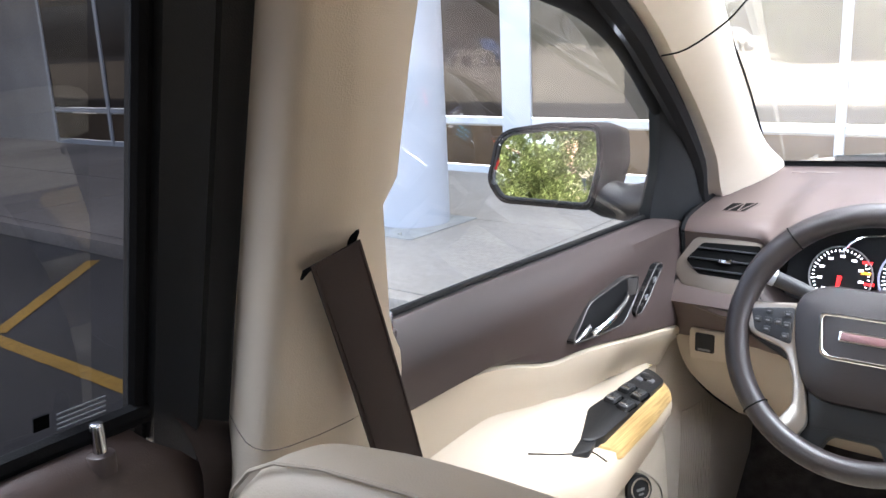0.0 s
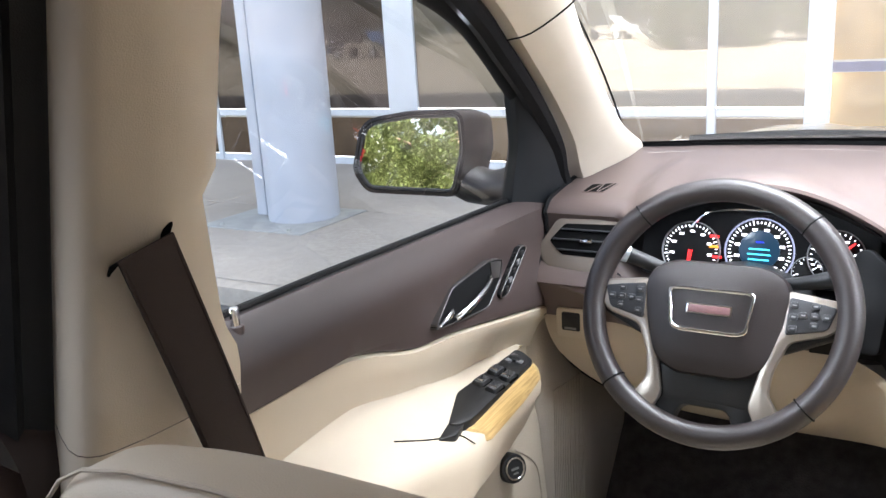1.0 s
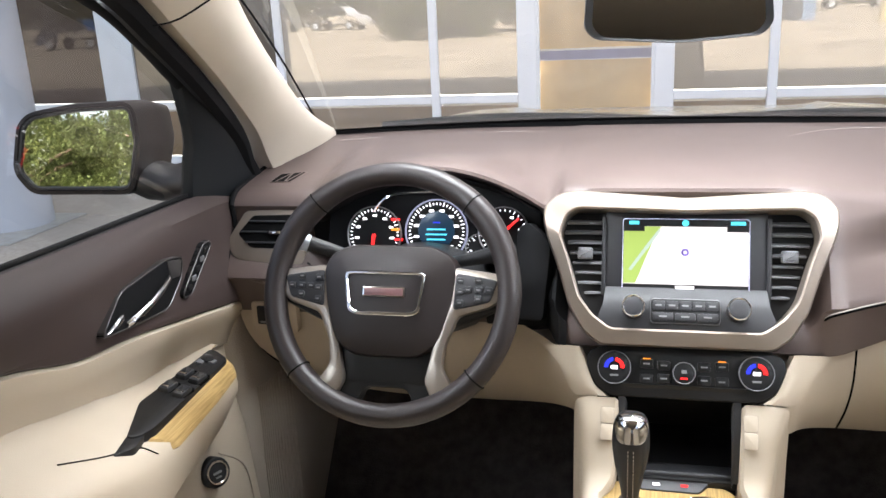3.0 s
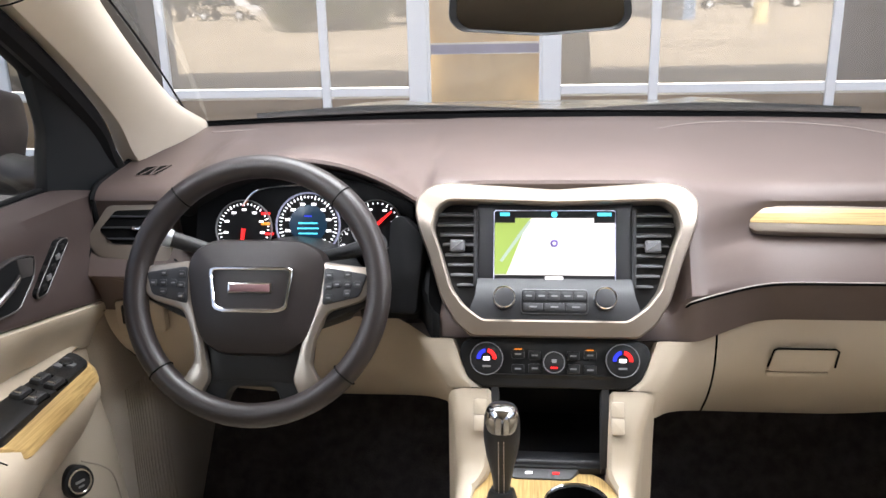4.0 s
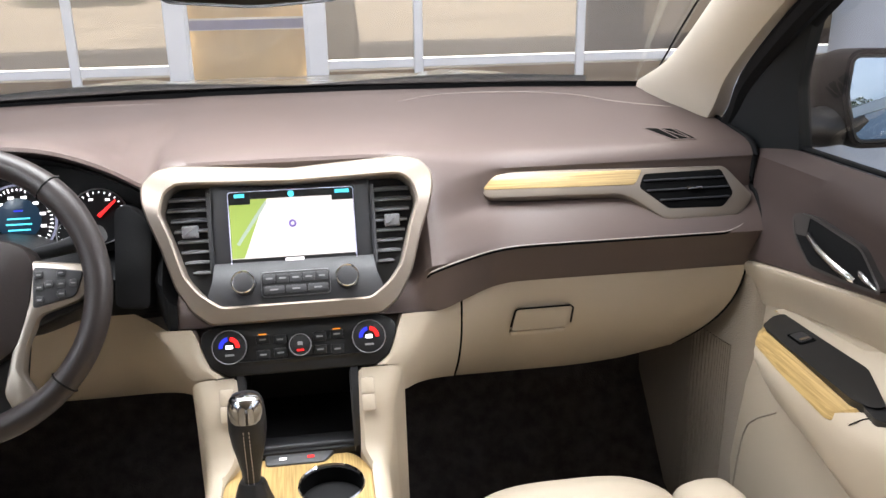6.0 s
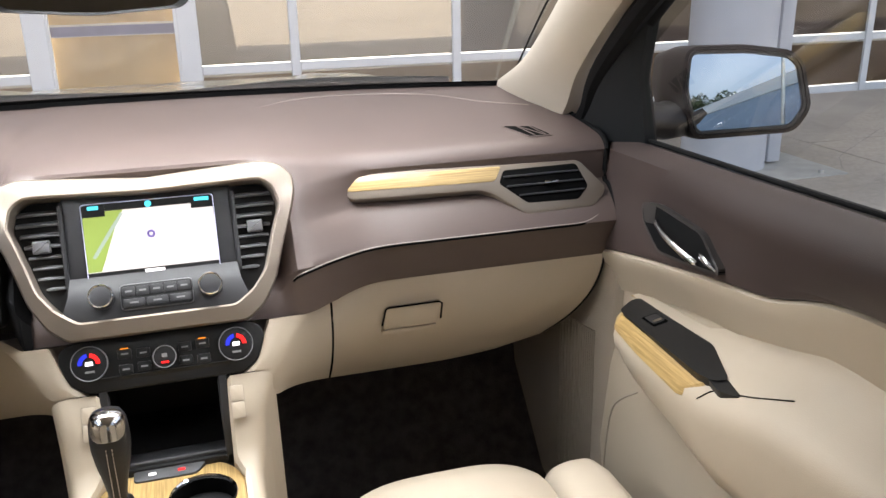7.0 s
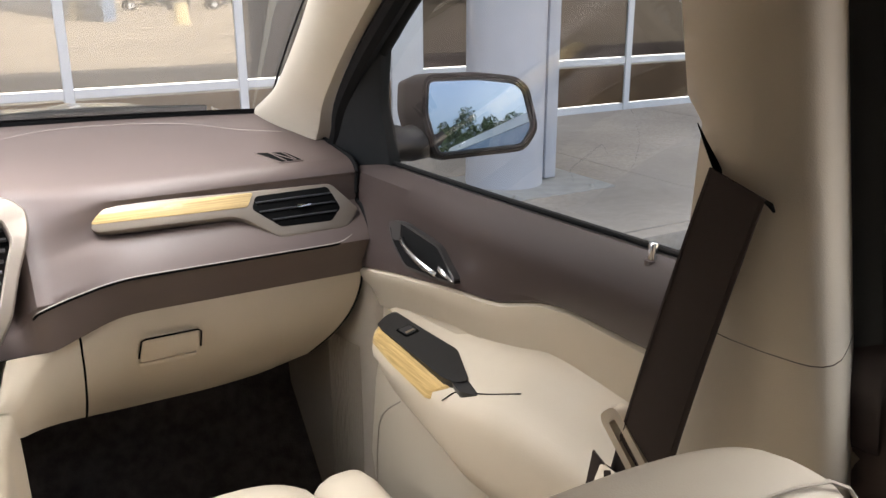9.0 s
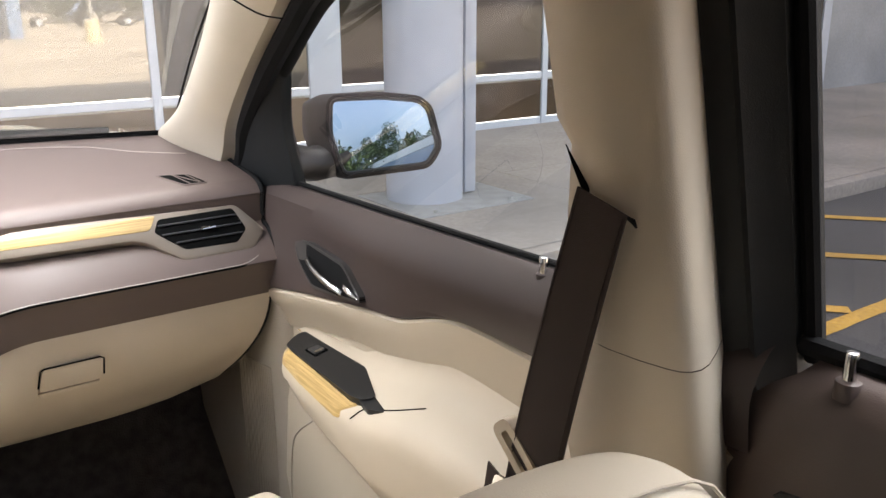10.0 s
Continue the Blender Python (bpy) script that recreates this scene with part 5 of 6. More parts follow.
part("foot_bar", plate(sf, rect(0.176, 0.008, (0, -0.0470)), 0.0005, 0.0020, 0), M_BLACK, scr)
part("text_bar", plate(sf, rect(0.026, 0.004, (0, -0.0470)), 0.002, 0.003, 0), M_WHITE, scr)
part("position_mark", ring(sf, 0.0026, 0.0056, 0.001, 0.0026, (0, 0.004), 24, 0.0003), mat("violet_mark", (0.12, 0.08, 0.3), 0.4, vary=0), scr)
part("edge", ring_plate(sf, rect(2 * W2 + 0.001, 2 * H2 + 0.001), rect(2 * W2 - 0.0012, 2 * H2 - 0.0012), 0.0, 0.003, n=160, bev=0.0002), mat("pale_screen_edge", (0.55, 0.55, 0.75), 0.3, vary=0), scr)
for s in (-1, 1):
    cv = part("vent", plate(sf, round_poly([(s * 0.117, 0.056), (s * 0.160, 0.056), (s * 0.176, 0.035), (s * 0.155, -0.045), (s * 0.135, -0.068), (s * 0.117, -0.070)], 0.006), -0.040, -0.027, 0.001), M_GAP, stack, "black centre air vent")
    for k in range(8):
        v = 0.045 - 0.0148 * k
        x1 = lerp(v, (-0.07, -0.045, 0.035, 0.056), (0.136, 0.153, 0.175, 0.166))
        part("slat", loft([[sf.p(s * x, v + dz, dn - bow) for dz, dn in ((0.0075, -0.026), (0.0040, -0.010), (0.0012, -0.002), (-0.0012, -0.0016), (-0.0022, -0.004), (0.0020, -0.026))] for x, bow in ((0.118, 0.004), (x1 * 0.35 + 0.118 * 0.65, 0.001), (x1 * 0.7 + 0.118 * 0.3, 0.0), (x1, 0.004))], True, True), M_SLAT, cv)
    part("tab", plate(sf, rect(0.022, 0.018, (s * 0.143, 0.0), 0.003), -0.008, 0.005, 0.003), M_SLAT, cv, "square vent tab")
    part("vent_post", plate(sf, rect(0.006, 0.115, (s * 0.1155, -0.004)), -0.015, 0.002, 0.001), M_DARK, stack)
rf = Frame((0, 1.285, 0.950), (1, 0, 0), (0, 0.62, 1))
part("radio_panel", loft([[V((u * w, y, z)) for y, z, w in ((1.318, 0.975, 0.112), (1.304, 0.969, 0.113), (1.292, 0.958, 0.115), (1.276, 0.936, 0.124), (1.272, 0.926, 0.124))] for u in np.linspace(-1, 1, 15)]), M_DARK, stack, "charcoal radio control panel")
for s in (-1, 1):
    kn = part("radio_knob", disc(rf, 0.0158, 0.0, 0.020, (s * 0.0715, 0.004), 0.003), M_DARK, stack, "round radio knob")
    part("bezel", ring(rf, 0.0136, 0.0160, 0.018, 0.0216, (s * 0.0715, 0.004)), M_CHROME, kn, "chrome knob ring")
    part("cap", disc(rf, 0.0135, 0.018, 0.0208, (s * 0.0715, 0.004), 0.001, dome=0.001), M_DARK, kn)
part("bank_edge", plate(rf, rect(0.0958, 0.0358, (0, 0.001), 0.006), -0.002, 0.0048, 0.001), M_SLAT, stack)
rp = part("button_bank", plate(rf, rect(0.094, 0.034, (0, 0.001), 0.006), -0.002, 0.006, 0.001), M_BLACK, stack)
for k in range(5):
    part("button", plate(rf, rect(0.0165, 0.013, (-0.0365 + 0.01825 * k, 0.0085), 0.002), 0.004, 0.0070, 0.0006), M_DARK, rp)
    part("legend", plate(rf, rect(0.009, 0.0025, (-0.0365 + 0.01825 * k, 0.0085)), 0.0066, 0.0074, 0), M_MARK, rp)
for k in range(3):
    part("button", plate(rf, rect(0.028, 0.011, (-0.0305 + 0.0305 * k, -0.0075), 0.002), 0.004, 0.0070, 0.0006), M_DARK, rp)
    part("legend", plate(rf, rect(0.011, 0.0022, (-0.0305 + 0.0305 * k, -0.0075)), 0.0066, 0.0074, 0), M_MARK, rp)

# ---- climate panel ----
kf = Frame((0, 1.262, 0.868), (1, 0, 0), (0, 0.45, 1))
cl = thing("climate_panel", (0, 1.262, 0.84), "black climate control panel with two lit dials", "climate control")
cp = [on(kf, *p) for p in ((0.104, 0.833), (0.126, 0.847), (0.1375, 0.876), (0.1345, 0.891), (0.112, 0.900))]
part("panel", plate(kf, round_poly(cp + [(-u, v) for u, v in reversed(cp)], 0.010), -0.02, 0.002, 0.004), M_BLACK, cl)
for s in (-1, 1):
    c = (s * 0.0965, 0.003)
    d = part("dial", disc(kf, 0.0235, 0.0, 0.013, c, 0.002), M_BLACK, cl, "temperature dial with blue and red arc")
    part("rim", ring(kf, 0.0224, 0.0238, 0.010, 0.0145, c), M_SLAT, d)
    for nm, m, a0, a1 in (("cold_arc", M_BLUE, 185, 98), ("warm_arc", M_RED, 82, -5)):
        rows = [[kf.p(c[0] + r * math.cos(radians(t)), c[1] + r * math.sin(radians(t)), 0.0140) for r in (0.0086, 0.0142)] for t in np.linspace(a0, a1, 12)]
        part(nm, loft(rows, thick=0.0006), m, d)
    part("readout", plate(kf, rect(0.0095, 0.0052, c), 0.012, 0.0142, 0), M_WHITE, d, "lit temperature readout")
    part("legend", plate(kf, rect(0.012, 0.003, (c[0], c[1] - 0.011)), 0.012, 0.0138, 0), M_MARK, d)
    part("seat_lamp", plate(kf, rect(0.010, 0.0032, (s * 0.0515, 0.0165)), 0.001, 0.0034, 0), M_AMBER, cl, "amber indicator lamp")
    for u, v in ((0.0515, 0.010), (0.0515, -0.011), (0.0275, 0.0085), (0.0275, -0.010)):
        b = part("button", plate(kf, rect(0.018, 0.013, (s * u, v), 0.002), 0.001, 0.0045, 0.001), M_BLACK, cl)
        part("legend", plate(kf, rect(0.009, 0.0024, (s * u, v)), 0.004, 0.005, 0), M_MARK, b)
fan = part("fan_dial", disc(kf, 0.0155, 0.0, 0.011, (0, -0.001), 0.002), M_BLACK, cl)
part("rim", ring(kf, 0.0142, 0.0158, 0.009, 0.012, (0, -0.001)), M_SLAT, fan)
part("lamp", plate(kf, rect(0.010, 0.0026, (0, -0.0085)), 0.010, 0.0116, 0), M_RED, fan)
part("legend", plate(kf, rect(0.007, 0.005, (0, 0.001)), 0.010, 0.0114, 0), M_MARK, fan)

# ---- centre console ----
con = thing("centre_console", (0, 1.0, 0.236), "beige centre console with a wood plate and open bin", "centre console")
for s in (-1, 1):
    legp = [(1.2435, 0.8320), (1.224, 0.795), (1.211, 0.760), (1.194, 0.730), (1.160, 0.714), (1.05, 0.707), (0.90, 0.703), (0.45, 0.70)]
    rows = []
    for y, z in smooth_path(legp, 40):
        ys = (1.0, 1.17, 1.195, 1.22, 1.245)
        xi = lerp(y, ys, (0.114, 0.113, 0.094, 0.090, 0.089) if s < 0 else (0.090, 0.090, 0.076, 0.077, 0.079))
        xo = lerp(y, ys, (0.141, 0.140, 0.141, 0.145, 0.155) if s < 0 else (0.112, 0.114, 0.120, 0.129, 0.147))
        rows.append([V((s * x, y + dy, zz)) for x, dy, zz in ((xi - 0.001, 0.03, z - 0.05), (xi, 0.002, z - 0.006), (xi + 0.005, 0, z), (xo - 0.026, 0, z), (xo - 0.014, 0.001, z - 0.002), (xo - 0.006, 0.004, z - 0.007), (xo - 0.002, 0.010, z - 0.016), (xo, 0.020, z - 0.032), (xo + 0.002, 0.035, z - 0.10), (xo + 0.008, 0.04, 0.24))])
    part("side_rail", loft(rows), M_BEIGE, con, "smooth beige console side")
    rows = []
    for a, b in (((0.106, 1.2440, 0.8335), (0.1490, 1.2540, 0.8285)), ((0.124, 1.2495, 0.846), (0.1565, 1.2610, 0.8405)), ((0.133, 1.2575, 0.864), (0.1680, 1.2725, 0.857)), ((0.140, 1.2655, 0.882), (0.1840, 1.2940, 0.869)), ((0.147, 1.2725, 0.897), (0.2020, 1.3150, 0.8795))):
        a, b = V(a), V(b)
        bow = V((-0.002, -0.004, 0.002))
        rows.append(mir([a + V((-0.003, 0.02, -0.01)), a + V((0, 0.002, -0.001)), a.lerp(b, 0.08), a.lerp(b, 0.3) + bow, a.lerp(b, 0.55) + bow * 1.2, a.lerp(b, 0.8) + bow * 0.7, b + V((0, -0.001, 0)), b + V((0.012, 0.014, 0))], s))
    part("side_cap", loft(rows), M_BEIGE, con, "beige corner beside the climate panel")
    part("bin_wall", box((s * 0.089, 1.335, 0.765), (0.01, 0.15, 0.15)), M_SEAL, con)
    kbf = Frame((s * 0.0975 - 0.0075, 1.2250, 0.7985), (1, 0, 0), (0, 0.47, 0.88))
    for v in (0.0145, -0.0125):
        part("button_gap", plate(kbf, rect(0.0192, 0.0234, (0, v * 0.88), 0.003), -0.006, 0.0006, 0.0), M_KICK, con)
        part("seat_button", plate(kbf, rect(0.0180, 0.0222, (0, v * 0.88), 0.003), -0.006, 0.0011, 0.0005), M_BEIGE, con, "beige push button")
part("bin_back", box((0, 1.395, 0.77), (0.17, 0.01, 0.16)), M_BLACK, con)
part("bin_floor", box((0, 1.31, 0.712), (0.165, 0.17, 0.012), 0.003), M_BLACK, con, "black open storage bin")
part("bin_roof", box((0, 1.32, 0.846), (0.17, 0.14, 0.012)), M_BLACK, con)
for s in (-1, 1):
    part("bin_frame", loft([[V((s * x - 0.006, y, z)) for x, z in ((0.084, zz), (0.076, zz - 0.001), (0.074, zz - 0.01))] for y, zz in ((1.250, 0.833), (1.235, 0.795), (1.225, 0.757), (1.222, 0.722))], thick=0.003), M_DARK, con, "charcoal edge of the storage bin")
part("bin_sill", box((-0.006, 1.246, 0.716), (0.158, 0.030, 0.016), 0.006, 3), M_DARK, con, "charcoal sill of the storage bin")
sf2 = Frame((-0.010, 1.216, 0.7105), (1, 0, 0), (0, 0.95, 0.22))
part("button_strip", plate(sf2, round_poly([(-0.050, -0.009), (0.034, -0.010), (0.052, 0.016), (-0.050, 0.018)], 0.008), -0.02, 0.002, 0.003), M_DARK, con, "charcoal button strip")
part("lamp", plate(sf2, rect(0.010, 0.004, (-0.025, 0.001)), 0.001, 0.003, 0), M_WHITE, con)
part("lamp", plate(sf2, rect(0.010, 0.004, (0.014, 0.001)), 0.001, 0.003, 0), M_RED, con)
wp = Frame((0, 1.1, 0.700), (1, 0, 0), (0, 1, 0.03))
part("wood_plate", ring_plate(wp, round_poly([(-0.119, -0.30), (0.087, -0.30), (0.090, 0.085), (0.068, 0.124), (0.035, 0.138), (-0.06, 0.138), (-0.102, 0.124), (-0.119, 0.085)], 0.034), circle(0.043, 40, (0.031, 0.056)), -0.012, 0.004, (0.031, 0.056), 120, 0.003), M_WOODY, con, "light wood console plate")
cup = part("cup_holder", ring(wp, 0.0425, 0.0460, -0.004, 0.0060, (0.031, 0.056), 56, 0.002), M_CHROME, con, "chrome-ringed cup holder")
part("well", loft([[wp.p(0.031 + 0.0425 * math.cos(t) * k, 0.056 + 0.0425 * math.sin(t) * k, h) for t in np.linspace(0, 6.283, 33)[:-1]] for h, k in ((0.0, 1.0), (-0.07, 0.95), (-0.07, 0.02))], True), M_GAP, cup)
part("core", box((0, 0.75, 0.45), (0.20, 0.9, 0.46)), M_BLACK, con)

gs = thing("gear_selector", (-0.064, 1.12, 0.70), "black leather gear selector with a chrome cap", "gear selector")
base_p, top_p = V((-0.071, 1.126, 0.703)), V((-0.0645, 1.146, 0.855))
ax = (top_p - base_p).normalized()
gp = Frame(base_p, (1, 0, 0), ax.cross(V((1, 0, 0))))
if gp.n.dot(ax) < 0:
    gp = Frame(base_p, (1, 0, 0), -ax.cross(V((1, 0, 0))))
rows = []
for h, w, d in ((0.034, 0.0105, 0.012), (0.05, 0.0125, 0.014), (0.070, 0.0165, 0.018), (0.088, 0.0212, 0.022), (0.108, 0.0242, 0.025), (0.120, 0.0246, 0.0255), (0.132, 0.0240, 0.0250), (0.142, 0.0230, 0.0240), (0.149, 0.0212, 0.0222), (0.1545, 0.0175, 0.0185), (0.157, 0.011, 0.012)):
    rows.append([gp.p(w * math.cos(t), d * math.sin(t), h) for t in np.linspace(0, 6.283, 25)[:-1]])
part("grip", loft(rows, True, True), M_BLACK, gs, "stitched black leather grip")
rows = []
for h, w, d, half in ((0.1235, 0.0246, 0.0255, 30), (0.127, 0.0246, 0.0254, 46), (0.134, 0.0240, 0.0250, 58), (0.142, 0.0231, 0.0241, 66), (0.149, 0.0213, 0.0223, 72), (0.1545, 0.0176, 0.0186, 76), (0.1572, 0.0112, 0.0122, 80), (0.1582, 0.004, 0.004, 80)):
    rows.append([gp.p((w + 0.0006) * math.sin(radians(t)), -(d + 0.0006) * math.cos(radians(t)), h) for t in np.linspace(-half, half, 15)])
part("cap", loft(rows, thick=0.0012), M_CHROME, gs, "chrome cap")
for k in range(15):
    h = 0.037 + 0.0054 * k
    d = lerp(h, (0.034, 0.05, 0.070, 0.088, 0.106, 0.118), (0.012, 0.014, 0.018, 0.022, 0.0248, 0.0254))
    for dx in (-0.0035, 0.0035):
        part("stitch", tube([gp.p(dx, -d - 0.0001, h - 0.0017), gp.p(dx, -d - 0.0006, h), gp.p(dx, -d - 0.0001, h + 0.0017)], 0.0007, 5), M_STITCH, gs)
rows = []
for h, r in ((-0.004, 0.0285), (0.004, 0.027), (0.012, 0.024), (0.022, 0.0208), (0.032, 0.0180), (0.037, 0.016), (0.038, 0.010)):
    rows.append([gp.p(r * math.cos(t) * (1 + 0.05 * math.sin(6 * t)), r * math.sin(t) * (1 + 0.05 * math.cos(5 * t)), h) for t in np.linspace(0, 6.283, 33)[:-1]])
part("boot", loft(rows, True, True), M_BLACK, gs, "gathered leather boot")

# ---- front doors ----
BY = [0.40, 0.67, 0.70, 0.80, 0.88, 0.98, 1.10, 1.25, 1.36, 1.43, 1.62]
BR = [1.005, 1.000, 0.998, 1.002, 0.992, 0.955, 0.942, 0.921, 0.900, 0.884, 0.86]
BL = [1.02, 1.022, 1.020, 1.021, 1.002, 0.967, 0.955, 0.930, 0.908, 0.895, 0.86]


def brown_edge(y, B):
    """Height of the brown upper panel's lower edge at y, rounded at its bends."""
    return sum(lerp(y + d, BY, B) * w for d, w in ((-0.045, 1), (-0.03, 2), (-0.015, 3), (0, 3), (0.015, 3), (0.03, 2), (0.045, 1))) / 15


def belt_line(y, s):
    """Height of the window's lower edge along the front door."""
    if s > 0:
        return lerp(y, (0.40, 0.70, 1.03, 1.37, 1.62), (1.117, 1.108, 1.098, 1.090, 1.075))
    return lerp(y, (0.40, 0.66, 0.835, 1.05, 1.37, 1.62), (1.123, 1.120, 1.117, 1.110, 1.101, 1.078))


def armrest(y, dz=0.0):
    """Cross-section of the door's armrest at y: outer top, inner top, shoulder, side, foot."""
    xi = lerp(y, (0.40, 0.70, 1.0, 1.2, 1.285, 1.31, 1.328, 1.337), (0.712, 0.704, 0.694, 0.700, 0.708, 0.726, 0.752, 0.780))
    zt = lerp(y, (0.40, 0.89, 1.0, 1.12, 1.337), (0.868, 0.864, 0.842, 0.834, 0.824))
    zs = lerp(y, (0.40, 0.89, 1.0, 1.05, 1.337), (0.835, 0.830, 0.804, 0.796, 0.802))
    zb = lerp(y, (0.40, 1.0, 1.25, 1.337), (0.62, 0.64, 0.70, 0.80))
    zt, zs, zb = zt + dz, zs + dz, zb + dz
    f = ease((1.18 - y) / 0.30)
    return [(0.806, zt + 0.004 + 0.090 * f), (0.797, zt + 0.003 + 0.052 * f), (0.785, zt + 0.002 + 0.028 * f), (0.766, zt + 0.011 * f), (xi + 0.032, zt - 0.012), (xi + 0.016, zs + 0.012), (xi + 0.004, zs), (xi, zs - 0.018), (xi + 0.002, zs - 0.035),
            (xi + 0.010, zb + 0.55 * (zs - 0.035 - zb)), (xi + 0.030, zb + 0.2 * (zs - zb)), (0.770, zb), (0.800, zb - 0.01)]


def front_door(s):
    driver = s < 0
    dz = 0.018 if driver else 0.0
    B = BL if driver else BR
    d = thing("front_door", (s * 0.77, 0.9, 0.24), "brown and beige front door with wood trim and chrome handle" if driver else "brown and beige passenger door with wood trim and chrome handle", "car door", "front doors")
    ys = np.linspace(0.40, 1.62, 62)
    rows = []
    for y in ys:
        b = brown_edge(y, B)
        front = max(0.0, min(1.0, (y - 1.36) / 0.26))
        f = ease((y - 1.02) / 0.24)
        zt = belt_line(y, s) - 0.004
        ridge, foot = 0.7445 + 0.0085 * f, 0.7575 - 0.0135 * f
        bowl = 0.008 * math.exp(-((y - 1.17) / 0.12) ** 2)
        prof = [(0.792, zt), (0.779, zt + 0.002), (0.767, zt - 0.005), (0.756, zt - 0.018), (ridge + 0.003, zt - 0.034), (ridge, zt - 0.046), (ridge + 0.001 + bowl * 0.5, zt - 0.060), (ridge * 0.6 + foot * 0.4 + bowl, zt - 0.092), (ridge * 0.25 + foot * 0.75 + bowl * 0.7, (zt - 0.092 + b) / 2), (foot - 0.002, b + 0.014), (foot, b + 0.004), (foot + 0.006, b)]
        rows.append(mir([(x + 0.012 * front, y, z) for x, z in prof], s))
    part("upper_panel", loft(rows), M_PADSHADE, d, "brown grained upper door panel")
    rows = []
    for y in ys:
        b = brown_edge(y, B)
        k = lerp(y, (0.5, 0.9, 1.0, 1.3, 1.45), (0.5, 0.8, 1.0, 0.7, 0.1))
        foot = 0.7575 - 0.0135 * ease((y - 1.02) / 0.24)
        prof = [(foot + 0.006, b), (foot + 0.001, b - 0.004), (foot + 0.002, b - 0.012), (0.757 + 0.008 * k, b - 0.035), (0.766 + 0.032 * k, b - 0.08), (0.770 + 0.036 * k, 0.85), (0.774 + 0.020 * k, 0.78), (0.765, 0.66), (0.758, 0.50), (0.765, 0.38), (0.79, 0.25)]
        rows.append(mir([(x, y, z) for x, z in prof], s))
    part("lower_panel", loft(rows), M_BEIGE, d, "smooth beige lower door panel")
    arm = part("armrest", loft([mir([(x, y, z) for x, z in armrest(y, dz)], s) for y in [0.40, 0.55, 0.70, 0.85, 0.90, 0.93, 0.96, 0.98, 1.0, 1.02, 1.03, 1.08, 1.15, 1.22, 1.265, 1.285, 1.30, 1.315, 1.325, 1.332, 1.337]]), M_BEIGE_LEATHER, d, "padded beige armrest")
    # wood strip along the inner shoulder
    rows = []
    for y in np.linspace(1.015, 1.328, 28):
        a = armrest(y, dz)
        cut = min(1, max(0, (1.065 - y) / 0.05))
        p = [V((x * s, y, z)) for x, z in a[4:9]]
        off = V((-s * 0.0022, 0, 0.0022))
        up, lo = p[0].lerp(p[1], 0.15), p[2].lerp(p[3], 0.5 + 0.4 * min(1, max(0, (1.30 - y) / 0.28)))
        mid = p[1].lerp(up, cut * 0.9)
        low = p[2].lerp(up, cut)
        end = lo.lerp(up, cut)
        rows.append([up + off * 0.2, up + off, mid + off, low + off, end + off, end + off * 0.2])
    part("wood_strip", loft(rows), M_WOODY, arm, "light straight-grained wood strip")
    tip = [[V((s * (armrest(y, dz)[i][0] - (0.001 if i < 5 else 0.002)), y, armrest(y, dz)[i][1] + 0.002)) for i in (3, 4, 5)] for y in (1.318, 1.324, 1.330, 1.335)]
    part("wood_tip", loft(tip), M_WOODY, arm)
    # switch pod
    pf = Frame((s * 0.754, 1.165, 0.8268 + dz), (0, 1, -0.04), (s, 0, 0.20))
    up = 1 if pf.n.z > 0 else -1
    Y0 = 1.165
    pod_pts = [(y - Y0, (x - 0.762)) for x, y in ((0.774, 1.306), (0.760, 1.306), (0.731, 1.288), (0.717, 1.04), (0.723, 1.012), (0.736, 1.004), (0.7735, 1.094), (0.773, 1.22))]
    pod = part("switch_pod", plate(pf, round_poly(pod_pts, 0.010), -0.010 * up, 0.007 * up, 0.003 * up if up > 0 else -0.003), M_BLACK, arm, "charcoal window switch pod")
    tail = [(y - Y0, (x - 0.762)) for x, y in ((0.722, 1.03), (0.741, 1.02), (0.7265, 0.958), (0.7135, 0.990))]
    part("pull_cup", plate(pf, round_poly(tail, 0.008), -0.010 * up, 0.004 * up, 0.001 * up), M_BLACK, arm)
    if driver:
        for i, (y, dx) in enumerate(((1.196, -0.026), (1.200, -0.002), (1.146, -0.027), (1.150, -0.002))):
            b = part("window_switch", plate(pf, rect(0.032, 0.019, (y - Y0, dx), 0.005), 0.004 * up, 0.0150 * up, 0.005 * up), M_DARK, pod, "grey window switch")
            part("hollow", plate(pf, rect(0.036, 0.022, (y - Y0 + 0.004, dx), 0.005), 0.003 * up, 0.0076 * up, 0.0), M_GAP, b)
            part("lip", plate(pf, rect(0.004, 0.013, (y - Y0 - 0.008, dx), 0.001), 0.013 * up, 0.0156 * up, 0.0006 * up), M_CHROME, b)
        for dx, y in ((-0.016, 1.262), (0.000, 1.252), (0.000, 1.275)):
            part("mirror_button", plate(pf, rect(0.013, 0.011, (y - Y0, dx), 0.003), 0.004 * up, 0.010 * up, 0.001 * up), M_SLAT, pod)
        part("mirror_knob", plate(pf, circle(0.010, 24, (0.10, -0.006)), 0.004 * up, 0.012 * up, 0.001 * up), M_BLACK, pod)
    else:
        b = part("window_switch", plate(pf, rect(0.026, 0.018, (0.055, -0.008), 0.003), 0.004 * up, 0.0096 * up, 0.002 * up), M_DARK, pod, "grey window switch")
        part("lip", plate(pf, rect(0.005, 0.015, (0.046, -0.008)), 0.008 * up, 0.0106 * up, 0.001 * up), M_CHROME, b)
        part("switch_well", plate(pf, rect(0.040, 0.027, (0.055, -0.008), 0.004), 0.003 * up, 0.0076 * up, 0.0), M_GAP, pod)
    slit = []
